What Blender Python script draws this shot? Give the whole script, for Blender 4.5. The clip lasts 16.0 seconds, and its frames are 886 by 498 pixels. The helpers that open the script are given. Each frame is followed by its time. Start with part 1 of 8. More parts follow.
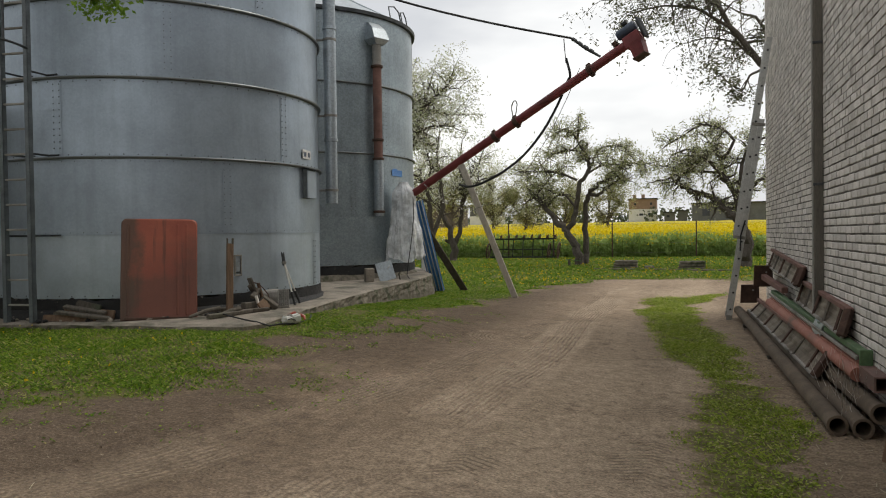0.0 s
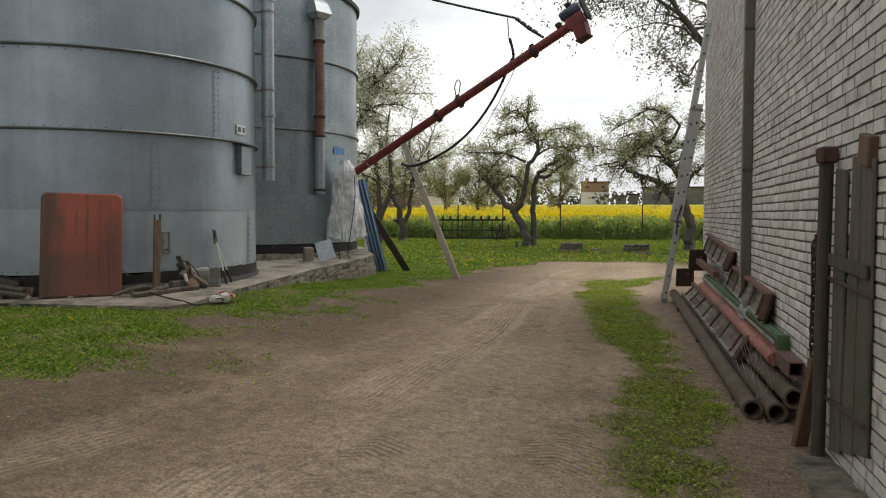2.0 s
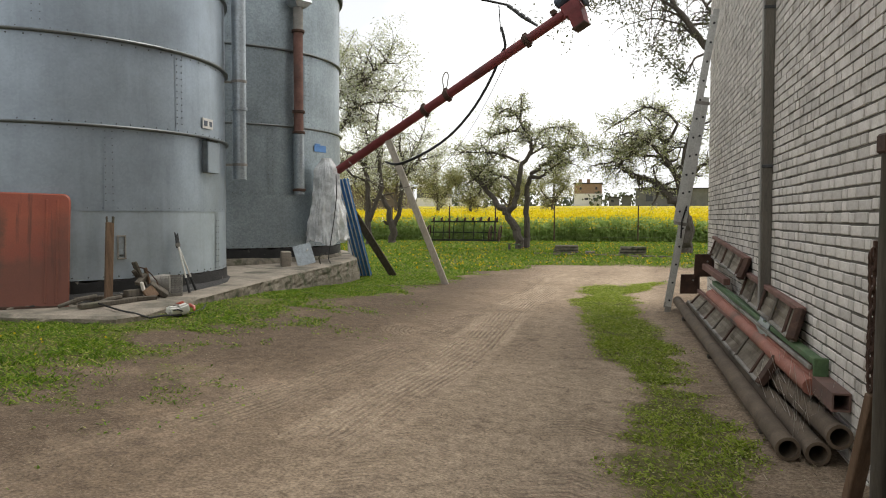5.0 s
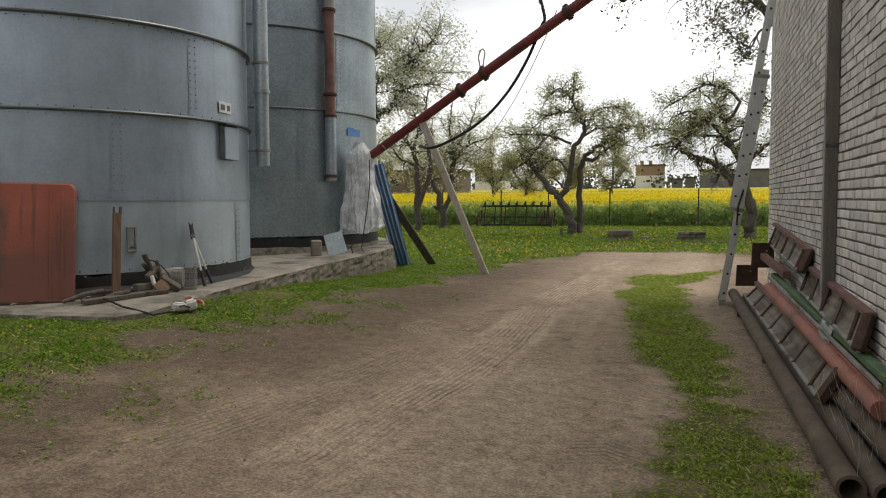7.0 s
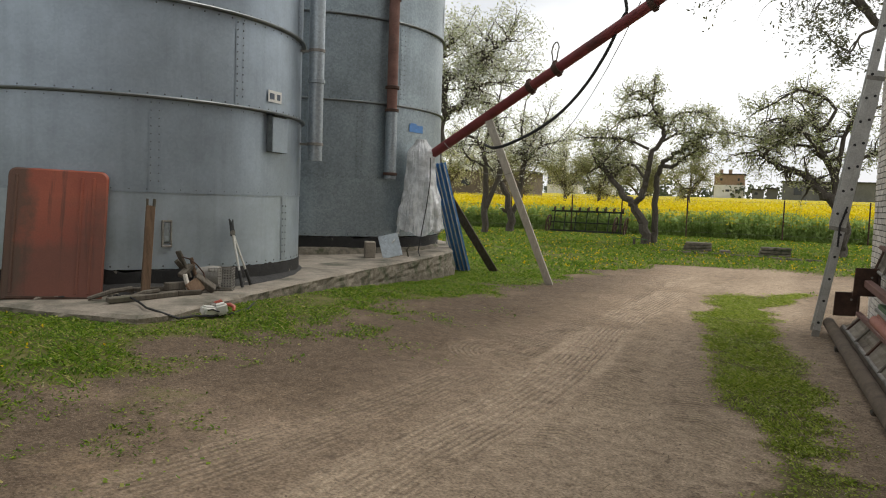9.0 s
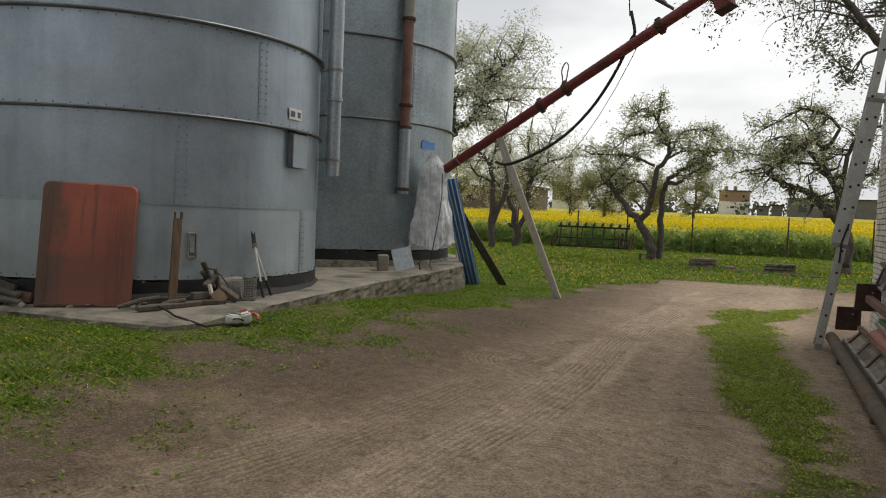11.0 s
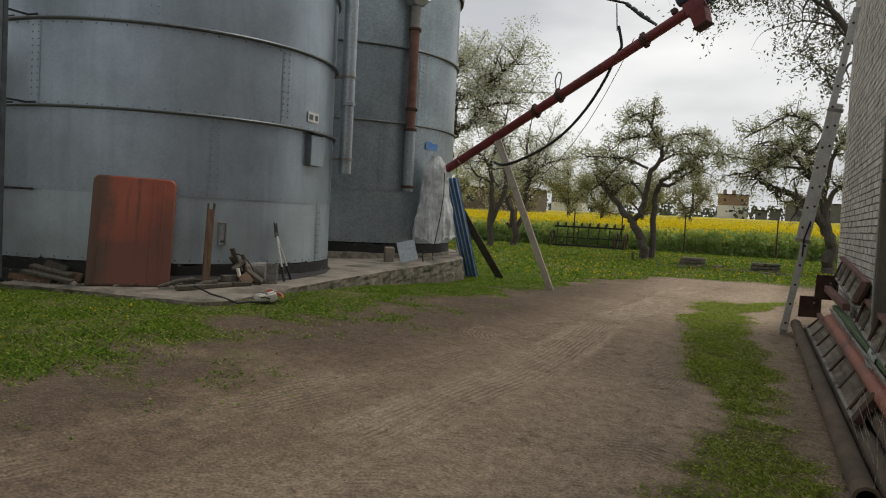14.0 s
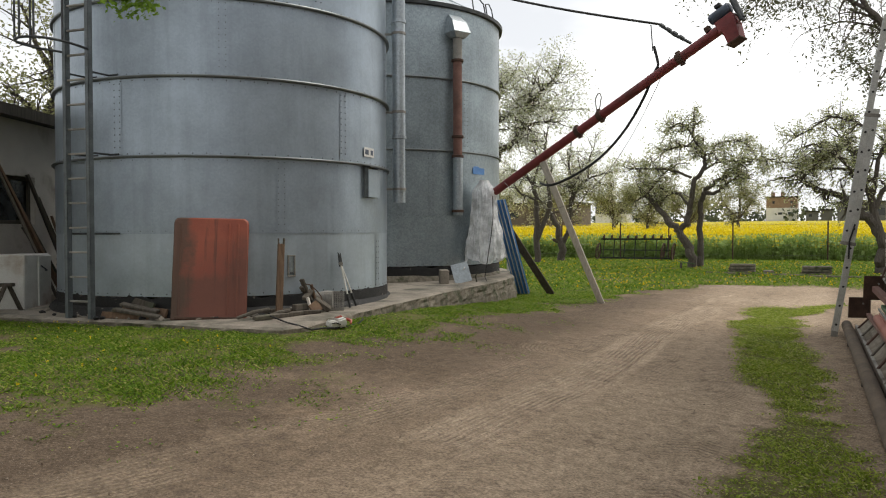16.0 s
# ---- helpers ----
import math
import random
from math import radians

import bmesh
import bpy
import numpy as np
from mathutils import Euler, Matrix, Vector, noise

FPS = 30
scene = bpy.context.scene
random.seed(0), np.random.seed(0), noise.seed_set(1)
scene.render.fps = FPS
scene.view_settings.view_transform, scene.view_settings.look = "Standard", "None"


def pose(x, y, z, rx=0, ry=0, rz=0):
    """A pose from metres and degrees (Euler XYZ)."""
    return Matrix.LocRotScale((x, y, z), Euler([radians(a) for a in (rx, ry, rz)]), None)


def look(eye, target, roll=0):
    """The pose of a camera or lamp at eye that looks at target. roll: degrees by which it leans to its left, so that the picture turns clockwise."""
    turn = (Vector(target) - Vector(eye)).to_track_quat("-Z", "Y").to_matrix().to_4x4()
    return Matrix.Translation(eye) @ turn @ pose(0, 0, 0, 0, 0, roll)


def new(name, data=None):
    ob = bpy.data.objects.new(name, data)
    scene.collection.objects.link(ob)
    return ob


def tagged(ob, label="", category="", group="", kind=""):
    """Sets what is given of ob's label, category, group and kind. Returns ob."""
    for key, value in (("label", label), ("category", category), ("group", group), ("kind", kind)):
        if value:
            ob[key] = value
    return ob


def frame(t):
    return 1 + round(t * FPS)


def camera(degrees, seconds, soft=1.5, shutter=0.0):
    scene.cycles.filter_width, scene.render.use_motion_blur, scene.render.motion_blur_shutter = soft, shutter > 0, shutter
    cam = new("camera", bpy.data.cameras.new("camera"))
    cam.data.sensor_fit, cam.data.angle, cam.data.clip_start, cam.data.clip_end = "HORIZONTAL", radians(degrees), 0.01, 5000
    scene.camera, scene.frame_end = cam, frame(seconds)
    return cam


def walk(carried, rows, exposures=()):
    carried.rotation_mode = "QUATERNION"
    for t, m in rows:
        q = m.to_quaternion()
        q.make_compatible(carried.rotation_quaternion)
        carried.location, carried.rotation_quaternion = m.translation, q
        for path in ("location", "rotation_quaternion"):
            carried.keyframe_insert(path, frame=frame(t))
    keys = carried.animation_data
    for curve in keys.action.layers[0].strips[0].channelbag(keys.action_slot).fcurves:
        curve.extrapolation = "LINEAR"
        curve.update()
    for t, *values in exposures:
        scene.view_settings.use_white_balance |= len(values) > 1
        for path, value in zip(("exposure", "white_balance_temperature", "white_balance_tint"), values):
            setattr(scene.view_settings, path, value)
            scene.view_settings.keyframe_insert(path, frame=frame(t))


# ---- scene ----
# ---------- camera ----------
cam = camera(59.35, 16.0, soft=1.05)
PATH = [
    (0, (2.583, 0.429, 1.517), (1.988, 2.338, 1.482), -0.85),
    (0.5, (2.570, 0.416, 1.515), (1.974, 2.325, 1.480), -1.17),
    (1, (2.548, 0.398, 1.505), (1.955, 2.307, 1.447), -2.08),
    (1.5, (2.610, 0.482, 1.508), (2.095, 2.413, 1.414), -1.58),
    (2, (2.786, 0.617, 1.516), (2.305, 2.556, 1.429), 0.05),
    (2.5, (2.805, 0.722, 1.516), (2.328, 2.663, 1.431), -0.03),
    (3, (2.672, 0.915, 1.526), (2.211, 2.860, 1.449), 0.22),
    (3.5, (2.574, 1.034, 1.556), (2.111, 2.979, 1.484), 0.03),
    (4, (2.596, 1.194, 1.521), (2.127, 3.137, 1.449), -0.01),
    (4.2, (2.633, 1.286, 1.521), (2.156, 3.228, 1.461), -0.09),
    (6.3, (2.692, 2.045, 1.524), (2.254, 3.992, 1.392), 0.33),
    (6.5, (2.746, 2.158, 1.533), (2.269, 4.096, 1.408), 0.15),
    (7, (2.851, 2.371, 1.568), (2.240, 4.271, 1.443), -0.37),
    (7.5, (2.829, 2.554, 1.558), (2.220, 4.454, 1.430), -0.45),
    (8, (2.748, 2.792, 1.579), (2.138, 4.693, 1.456), 1.06),
    (8.5, (2.703, 2.998, 1.563), (2.032, 4.877, 1.429), 1.10),
    (9, (2.691, 3.254, 1.612), (1.914, 5.092, 1.485), 1.91),
    (9.2, (2.697, 3.320, 1.632), (1.885, 5.145, 1.526), 2.74),
    (11.3, (2.715, 2.855, 1.597), (1.932, 4.694, 1.513), 2.22),
    (11.5, (2.785, 2.819, 1.589), (2.006, 4.659, 1.509), 2.22),
    (12, (2.933, 2.635, 1.605), (2.155, 4.475, 1.520), 2.50),
    (12.5, (2.952, 2.499, 1.611), (2.161, 4.334, 1.531), 2.64),
    (13, (2.919, 2.279, 1.578), (2.124, 4.112, 1.491), 1.91),
    (13.5, (2.949, 2.095, 1.573), (2.158, 3.929, 1.485), 1.90),
    (14, (3.101, 1.920, 1.519), (2.313, 3.757, 1.432), 2.88),
    (14.5, (3.209, 1.798, 1.536), (2.416, 3.632, 1.451), 2.91),
    (15, (3.193, 1.670, 1.534), (2.386, 3.498, 1.456), 2.18),
    (15.5, (3.126, 1.423, 1.530), (2.187, 3.187, 1.442), -0.15),
    (16, (3.211, 1.336, 1.577), (2.317, 3.125, 1.537), -0.19),
]
walk(cam, [(t, look(eye, target, roll)) for t, eye, target, roll in PATH],
     exposures=[(t, stops - 0.08, 6720, 8) for t, stops in (
         (0, 0.15), (0.5, 0.2), (1.0, 0.60), (1.5, 0.8), (2.0, 0.24), (2.5, 0.12), (3.0, 0.32), (3.5, 0.12), (4.0, 0.38), (6.5, 0.7), (7.0, 0.28), (7.5, 0.32), (8.0, -0.08),
         (8.5, 0.13), (9, 0.4), (11.5, -0.1), (12, -0.25), (12.5, -0.08), (13, -0.06), (13.5, 0.5), (14, -0.15), (14.5, -0.12), (15, 0.05), (15.5, 0.14), (16, 0.5))])

# ---------- world and sun ----------
world = bpy.data.worlds.new("world")
scene.world = world
world.use_nodes = True
wn, wl = world.node_tree.nodes, world.node_tree.links
wn.clear()
w_out = wn.new("ShaderNodeOutputWorld")
w_bg = wn.new("ShaderNodeBackground")
w_bg.inputs["Strength"].default_value = 0.105
w_sky = wn.new("ShaderNodeTexSky")
w_sky.sky_type = "NISHITA"
w_sky.sun_disc = False
w_sky.sun_elevation, w_sky.sun_rotation = radians(42), radians(25)
w_sky.dust_density = 3.0
w_co = wn.new("ShaderNodeTexCoord")
w_map = wn.new("ShaderNodeMapping")
w_map.inputs["Scale"].default_value = (1.0, 1.0, 3.2)
w_noise = wn.new("ShaderNodeTexNoise")
w_noise.inputs["Scale"].default_value = 2.1
w_noise.inputs["Detail"].default_value = 5.0
w_noise.inputs["Roughness"].default_value = 0.5
w_ramp = wn.new("ShaderNodeValToRGB")
w_ramp.color_ramp.elements[0].position, w_ramp.color_ramp.elements[0].color = 0.38, (6.0, 6.2, 6.7, 1)
w_ramp.color_ramp.elements[1].position, w_ramp.color_ramp.elements[1].color = 0.66, (10.2, 10.3, 10.5, 1)
w_mix = wn.new("ShaderNodeMixRGB")
w_mix.inputs["Fac"].default_value = 0.93
wl.new(w_co.outputs["Generated"], w_map.inputs["Vector"])
wl.new(w_map.outputs["Vector"], w_noise.inputs["Vector"])
wl.new(w_noise.outputs["Fac"], w_ramp.inputs["Fac"])
wl.new(w_sky.outputs["Color"], w_mix.inputs["Color1"])
wl.new(w_ramp.outputs["Color"], w_mix.inputs["Color2"])
w_sep = wn.new("ShaderNodeSeparateXYZ")
wl.new(w_co.outputs["Generated"], w_sep.inputs["Vector"])
w_haze = wn.new("ShaderNodeMapRange")
w_haze.inputs["From Min"].default_value, w_haze.inputs["From Max"].default_value = 0.0, 0.45
w_haze.inputs["To Min"].default_value, w_haze.inputs["To Max"].default_value = 1.12, 0.95
wl.new(w_sep.outputs["Z"], w_haze.inputs["Value"])
w_mul = wn.new("ShaderNodeMixRGB")
w_mul.blend_type = "MULTIPLY"
w_mul.inputs["Fac"].default_value = 1.0
wl.new(w_mix.outputs["Color"], w_mul.inputs["Color1"])
wl.new(w_haze.outputs["Result"], w_mul.inputs["Color2"])
w_dot = wn.new("ShaderNodeVectorMath")
w_dot.operation = "DOT_PRODUCT"
w_dot.inputs[1].default_value = (0.30, 0.85, 0.43)
wl.new(w_co.outputs["Generated"], w_dot.inputs[0])
w_side = wn.new("ShaderNodeMapRange")
w_side.inputs["From Min"].default_value, w_side.inputs["From Max"].default_value = -0.8, 0.8
w_side.inputs["To Min"].default_value, w_side.inputs["To Max"].default_value = 0.78, 1.03
wl.new(w_dot.outputs["Value"], w_side.inputs["Value"])
w_sun = wn.new("ShaderNodeMixRGB")
w_sun.blend_type = "MULTIPLY"
w_sun.inputs["Fac"].default_value = 1.0
wl.new(w_mul.outputs["Color"], w_sun.inputs["Color1"])
wl.new(w_side.outputs["Result"], w_sun.inputs["Color2"])
wl.new(w_sun.outputs["Color"], w_bg.inputs["Color"])
wl.new(w_bg.outputs["Background"], w_out.inputs["Surface"])

sun = new("sun", bpy.data.lights.new("sun", "SUN"))
sun.data.energy, sun.data.angle, sun.data.color = 1.3, radians(22), (1.0, 0.96, 0.9)
sun.matrix_world = look((8, 16, 18), (0, 8, 0))


# ---------- materials ----------
def material(name):
    m = bpy.data.materials.new(name)
    m.use_nodes = True
    nt = m.node_tree
    return m, nt, nt.nodes["Principled BSDF"]


def node(nt, kind, **values):
    n = nt.nodes.new(kind)
    for k, v in values.items():
        n.inputs[k].default_value = v
    return n


def ramp(nt, source, stops):
    r = nt.nodes.new("ShaderNodeValToRGB")
    while len(r.color_ramp.elements) < len(stops):
        r.color_ramp.elements.new(0.5)
    for e, (p, c) in zip(r.color_ramp.elements, stops):
        e.position = p
        e.color = (*c, 1) if len(c) == 3 else c
    nt.links.new(source, r.inputs["Fac"])
    return r.outputs["Color"]


def grains(nt, scale, detail=4.0, stretch=None, rough=0.6):
    co = nt.nodes.new("ShaderNodeTexCoord")
    n = node(nt, "ShaderNodeTexNoise", Scale=scale, Detail=detail, Roughness=rough)
    if stretch:
        mp = nt.nodes.new("ShaderNodeMapping")
        mp.inputs["Scale"].default_value = stretch
        nt.links.new(co.outputs["Object"], mp.inputs["Vector"])
        nt.links.new(mp.outputs["Vector"], n.inputs["Vector"])
    else:
        nt.links.new(co.outputs["Object"], n.inputs["Vector"])
    return n.outputs["Fac"]


def mixed(nt, fac, a, b, mode="MIX"):
    m = nt.nodes.new("ShaderNodeMixRGB")
    m.blend_type = mode
    for key, v in (("Fac", fac), ("Color1", a), ("Color2", b)):
        if isinstance(v, (int, float)):
            m.inputs[key].default_value = v
        elif isinstance(v, tuple):
            m.inputs[key].default_value = (*v, 1)
        else:
            nt.links.new(v, m.inputs[key])
    return m.outputs["Color"]


def bumped(nt, bsdf, height, strength=0.3, distance=0.01):
    b = node(nt, "ShaderNodeBump", Strength=strength, Distance=distance)
    nt.links.new(height, b.inputs["Height"])
    nt.links.new(b.outputs["Normal"], bsdf.inputs["Normal"])


def surface(name, dark, light, scale=6.0, fine=60.0, rough=0.8, metal=0.0, stretch=None, bump=0.25, stain=None, stain_scale=1.5,
            stain_at=(0.55, 0.72), each=0.0, depth=0.004):
    """A worn surface: two colours by a coarse grain, a fine grain on top, and stains with a shape of their own."""
    m, nt, b = material(name)
    coarse, fineg = grains(nt, scale, 5, stretch), grains(nt, fine, 3, stretch)
    col = ramp(nt, coarse, [(0.3, dark), (0.7, light)])
    col = mixed(nt, 0.35, col, ramp(nt, fineg, [(0.3, (0.25, 0.25, 0.25)), (0.7, (0.75, 0.75, 0.75))]), "OVERLAY")
    if stain:
        st = ramp(nt, grains(nt, stain_scale, 6), [(stain_at[0], (0, 0, 0)), (stain_at[1], (1, 1, 1))])
        col = mixed(nt, st, col, stain)
    if each:
        info = nt.nodes.new("ShaderNodeObjectInfo")
        geo = nt.nodes.new("ShaderNodeNewGeometry")
        add = nt.nodes.new("ShaderNodeMath")
        add.operation = "ADD"
        nt.links.new(info.outputs["Random"], add.inputs[0])
        nt.links.new(geo.outputs["Random Per Island"], add.inputs[1])
        fr = nt.nodes.new("ShaderNodeMath")
        fr.operation = "FRACT"
        nt.links.new(add.outputs[0], fr.inputs[0])
        col = mixed(nt, 1.0, col, ramp(nt, fr.outputs[0], [(0.0, (1 - each,) * 3), (1.0, (1 + each * 0.4,) * 3)]), "MULTIPLY")
    nt.links.new(col, b.inputs["Base Color"])
    b.inputs["Roughness"].default_value, b.inputs["Metallic"].default_value = rough, metal
    bumped(nt, b, fineg, bump, depth)
    return m


def leafy(name, stops, rough=0.6, through_light=0.5):
    """Leaves, petals and blades: colour varies from piece to piece, and some light passes through."""
    m, nt, b = material(name)
    geo = nt.nodes.new("ShaderNodeNewGeometry")
    col = ramp(nt, geo.outputs["Random Per Island"], stops)
    nt.links.new(col, b.inputs["Base Color"])
    b.inputs["Roughness"].default_value = rough
    b.inputs["Specular IOR Level"].default_value = 0.25
    tl = nt.nodes.new("ShaderNodeBsdfTranslucent")
    nt.links.new(col, tl.inputs["Color"])
    mx = node(nt, "ShaderNodeMixShader", Fac=through_light)
    nt.links.new(b.outputs[0], mx.inputs[1])
    nt.links.new(tl.outputs[0], mx.inputs[2])
    nt.links.new(mx.outputs[0], nt.nodes["Material Output"].inputs["Surface"])
    return m


def zinc(name, tone, spangle, streaks):
    """Weathered galvanised sheet with a faint crystal pattern and rain streaks."""
    m, nt, b = material(name)
    co = nt.nodes.new("ShaderNodeTexCoord")
    vor = node(nt, "ShaderNodeTexVoronoi", Scale=38.0)
    nt.links.new(co.outputs["Object"], vor.inputs["Vector"])
    col = ramp(nt, grains(nt, 1.3, 6), [(0.3, tuple(c * 0.78 for c in tone)), (0.72, tuple(c * 1.12 for c in tone))])
    col = mixed(nt, spangle, col, ramp(nt, vor.outputs["Color"], [(0.2, (0.3, 0.3, 0.3)), (0.8, (0.7, 0.7, 0.7))]), "OVERLAY")
    drip = ramp(nt, grains(nt, 1.0, 5, (7.0, 7.0, 0.35)), [(0.5, (0, 0, 0)), (0.78, (1, 1, 1))])
    sc = node(nt, "ShaderNodeMath")
    sc.operation = "MULTIPLY"
    sc.inputs[1].default_value = streaks
    nt.links.new(drip, sc.inputs[0])
    col = mixed(nt, sc.outputs[0], col, tuple(c * 0.45 for c in tone))
    pale = ramp(nt, grains(nt, 0.8, 6, (3.0, 3.0, 0.5)), [(0.56, (0, 0, 0)), (0.8, (0.4, 0.4, 0.4))])
    col = mixed(nt, pale, col, tuple(min(1, c * 1.5) for c in tone))
    info = nt.nodes.new("ShaderNodeObjectInfo")
    col = mixed(nt, 1.0, col, ramp(nt, info.outputs["Random"], [(0.0, (0.9, 0.9, 0.9)), (1.0, (1.08, 1.08, 1.08))]), "MULTIPLY")
    nt.links.new(col, b.inputs["Base Color"])
    nt.links.new(ramp(nt, grains(nt, 5, 4), [(0.3, (0.33, 0.33, 0.33)), (0.7, (0.47, 0.47, 0.47))]), b.inputs["Roughness"])
    b.inputs["Metallic"].default_value = 0.55
    bumped(nt, b, grains(nt, 2.2, 2), 0.12, 0.02)
    return m


ZINC_A = zinc("grey_zinc_sheet", (0.36, 0.42, 0.48), 0.10, 0.28)
ZINC_B = zinc("spangled_zinc_sheet", (0.295, 0.345, 0.37), 0.32, 0.2)
ZINC_LOW = zinc("paler_zinc_sheet", (0.40, 0.46, 0.51), 0.08, 0.25)
RING_ZINC = zinc("dull_zinc_angle", (0.19, 0.205, 0.21), 0.1, 0.3)
ZINC_PIPE = zinc("zinc_pipe", (0.40, 0.445, 0.475), 0.3, 0.1)
RING = surface("dark_steel", (0.035, 0.038, 0.04), (0.09, 0.095, 0.1), rough=0.55, metal=0.4)
LADDER_GREY = surface("dull_grey_green_steel", (0.09, 0.105, 0.11), (0.17, 0.19, 0.20), rough=0.6, metal=0.3)
BOLT = surface("bolt_steel", (0.10, 0.11, 0.115), (0.18, 0.19, 0.2), rough=0.5, metal=0.5)
TAR = surface("black_tar", (0.006, 0.006, 0.006), (0.02, 0.019, 0.018), rough=0.7, bump=0.6)
CONCRETE = surface("old_concrete", (0.20, 0.172, 0.138), (0.33, 0.288, 0.238), scale=3, fine=45, rough=0.93, bump=0.7,
                   stain=(0.075, 0.075, 0.055), stain_scale=2.2, stain_at=(0.47, 0.68), depth=0.012)
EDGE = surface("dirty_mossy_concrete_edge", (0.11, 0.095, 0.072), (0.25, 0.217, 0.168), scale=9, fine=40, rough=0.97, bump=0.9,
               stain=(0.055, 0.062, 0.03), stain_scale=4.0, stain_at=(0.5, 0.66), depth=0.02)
FOOT = surface("flaking_tar", (0.006, 0.006, 0.006), (0.02, 0.019, 0.018), scale=8, rough=0.7, bump=0.7, stain=(0.20, 0.18, 0.15), stain_scale=7.0, stain_at=(0.66, 0.69), depth=0.01)


def pressed_red_sheet():
    """Faded orange-red paint with a dirty left edge, runs from the top and a brown, rubbed lower half."""
    m, nt, b = material("orange_red_painted_sheet")
    co = nt.nodes.new("ShaderNodeTexCoord")
    sep = nt.nodes.new("ShaderNodeSeparateXYZ")
    nt.links.new(co.outputs["Object"], sep.inputs[0])

    def calc(op, p, q):
        n = nt.nodes.new("ShaderNodeMath")
        n.operation = op
        for k, v in enumerate((p, q)):
            if isinstance(v, (int, float)):
                n.inputs[k].default_value = v
            else:
                nt.links.new(v, n.inputs[k])
        return n.outputs[0]

    cloud, runs, fine = grains(nt, 2.6, 6), grains(nt, 1.0, 5, (16.0, 16.0, 1.1)), grains(nt, 70.0, 3)
    col = ramp(nt, cloud, [(0.3, (0.27, 0.062, 0.036)), (0.7, (0.39, 0.098, 0.052))])
    low = calc("ADD", calc("MULTIPLY", sep.outputs[2], -0.75), calc("ADD", calc("MULTIPLY", sep.outputs[0], 0.42), cloud))
    col = mixed(nt, ramp(nt, low, [(-0.0, (0, 0, 0)), (0.32, (0.8, 0.8, 0.8))]), col, (0.135, 0.055, 0.038))
    edge = calc("ADD", calc("MULTIPLY", sep.outputs[0], -2.0), calc("MULTIPLY", cloud, 1.3))
    col = mixed(nt, ramp(nt, edge, [(0.12, (0, 0, 0)), (0.42, (0.85, 0.85, 0.85))]), col, (0.085, 0.055, 0.036))
    col = mixed(nt, ramp(nt, runs, [(0.57, (0, 0, 0)), (0.68, (0.7, 0.7, 0.7))]), col, (0.10, 0.042, 0.03))
    col = mixed(nt, 0.25, col, ramp(nt, fine, [(0.3, (0.3, 0.3, 0.3)), (0.7, (0.7, 0.7, 0.7))]), "OVERLAY")
    nt.links.new(col, b.inputs["Base Color"])
    b.inputs["Roughness"].default_value = 0.55
    bumped(nt, b, cloud, 0.15, 0.02)
    return m


RED_SHEET = pressed_red_sheet()
RED_STEEL = surface("dull_red_painted_steel", (0.14, 0.022, 0.025), (0.23, 0.044, 0.044), scale=5, rough=0.55, stain=(0.06, 0.022, 0.018), bump=0.15)
RUST = surface("rusty_steel", (0.045, 0.025, 0.018), (0.10, 0.055, 0.038), scale=9, rough=0.9, bump=0.5)
RUST_RED = surface("rusted_red_steel", (0.14, 0.07, 0.055), (0.235, 0.125, 0.10), scale=5, rough=0.85, stain=(0.09, 0.07, 0.06), bump=0.4)
DIRTY_SHEET = surface("earth_stained_sheet", (0.15, 0.125, 0.092), (0.27, 0.235, 0.185), scale=4, rough=0.9, stain=(0.075, 0.055, 0.036), stain_at=(0.48, 0.66), bump=0.4)
GREEN_STEEL = surface("green_painted_steel", (0.05, 0.10, 0.04), (0.10, 0.17, 0.075), scale=6, rough=0.7, stain=(0.14, 0.13, 0.1), stain_at=(0.6, 0.8))
DARK_GREEN = surface("dark_green_old_paint", (0.014, 0.02, 0.012), (0.035, 0.045, 0.028), rough=0.8, stain=(0.04, 0.025, 0.015))
GREY_STEEL = surface("grey_weathered_steel", (0.19, 0.18, 0.16), (0.33, 0.31, 0.28), scale=4, rough=0.8, stain=(0.07, 0.055, 0.04), bump=0.3)
PIPE_STEEL = surface("brown_grey_steel_pipe", (0.08, 0.058, 0.04), (0.15, 0.112, 0.078), scale=4, rough=0.9, stain=(0.07, 0.052, 0.035), bump=0.5)
BLACK = surface("black_rubber", (0.008, 0.008, 0.008), (0.02, 0.02, 0.02), rough=0.6)
ALU = surface("dull_aluminium", (0.42, 0.42, 0.40), (0.56, 0.56, 0.54), rough=0.45, metal=0.5, bump=0.08)
WOOD_PALE = surface("weathered_pale_wood", (0.50, 0.46, 0.41), (0.70, 0.66, 0.60), scale=4, fine=30, stretch=(6, 6, 0.5), rough=0.9, bump=0.5)
WOOD_DARK = surface("weathered_dark_wood", (0.045, 0.036, 0.027), (0.10, 0.085, 0.065), scale=4, fine=30, stretch=(7, 7, 0.5), rough=0.92, bump=0.6,
                    stain=(0.055, 0.065, 0.04), stain_scale=1.2)
BEAM_RED = surface("faded_red_primer", (0.26, 0.095, 0.065), (0.38, 0.16, 0.115), scale=3, rough=0.75, stain=(0.13, 0.075, 0.055), stain_at=(0.56, 0.75), bump=0.25)
WOOD_GREY = surface("grey_brown_old_boards", (0.07, 0.06, 0.047), (0.15, 0.13, 0.105), scale=4, fine=30, stretch=(7, 7, 0.5), rough=0.92, bump=0.7,
                    stain=(0.075, 0.08, 0.045), stain_scale=1.4)
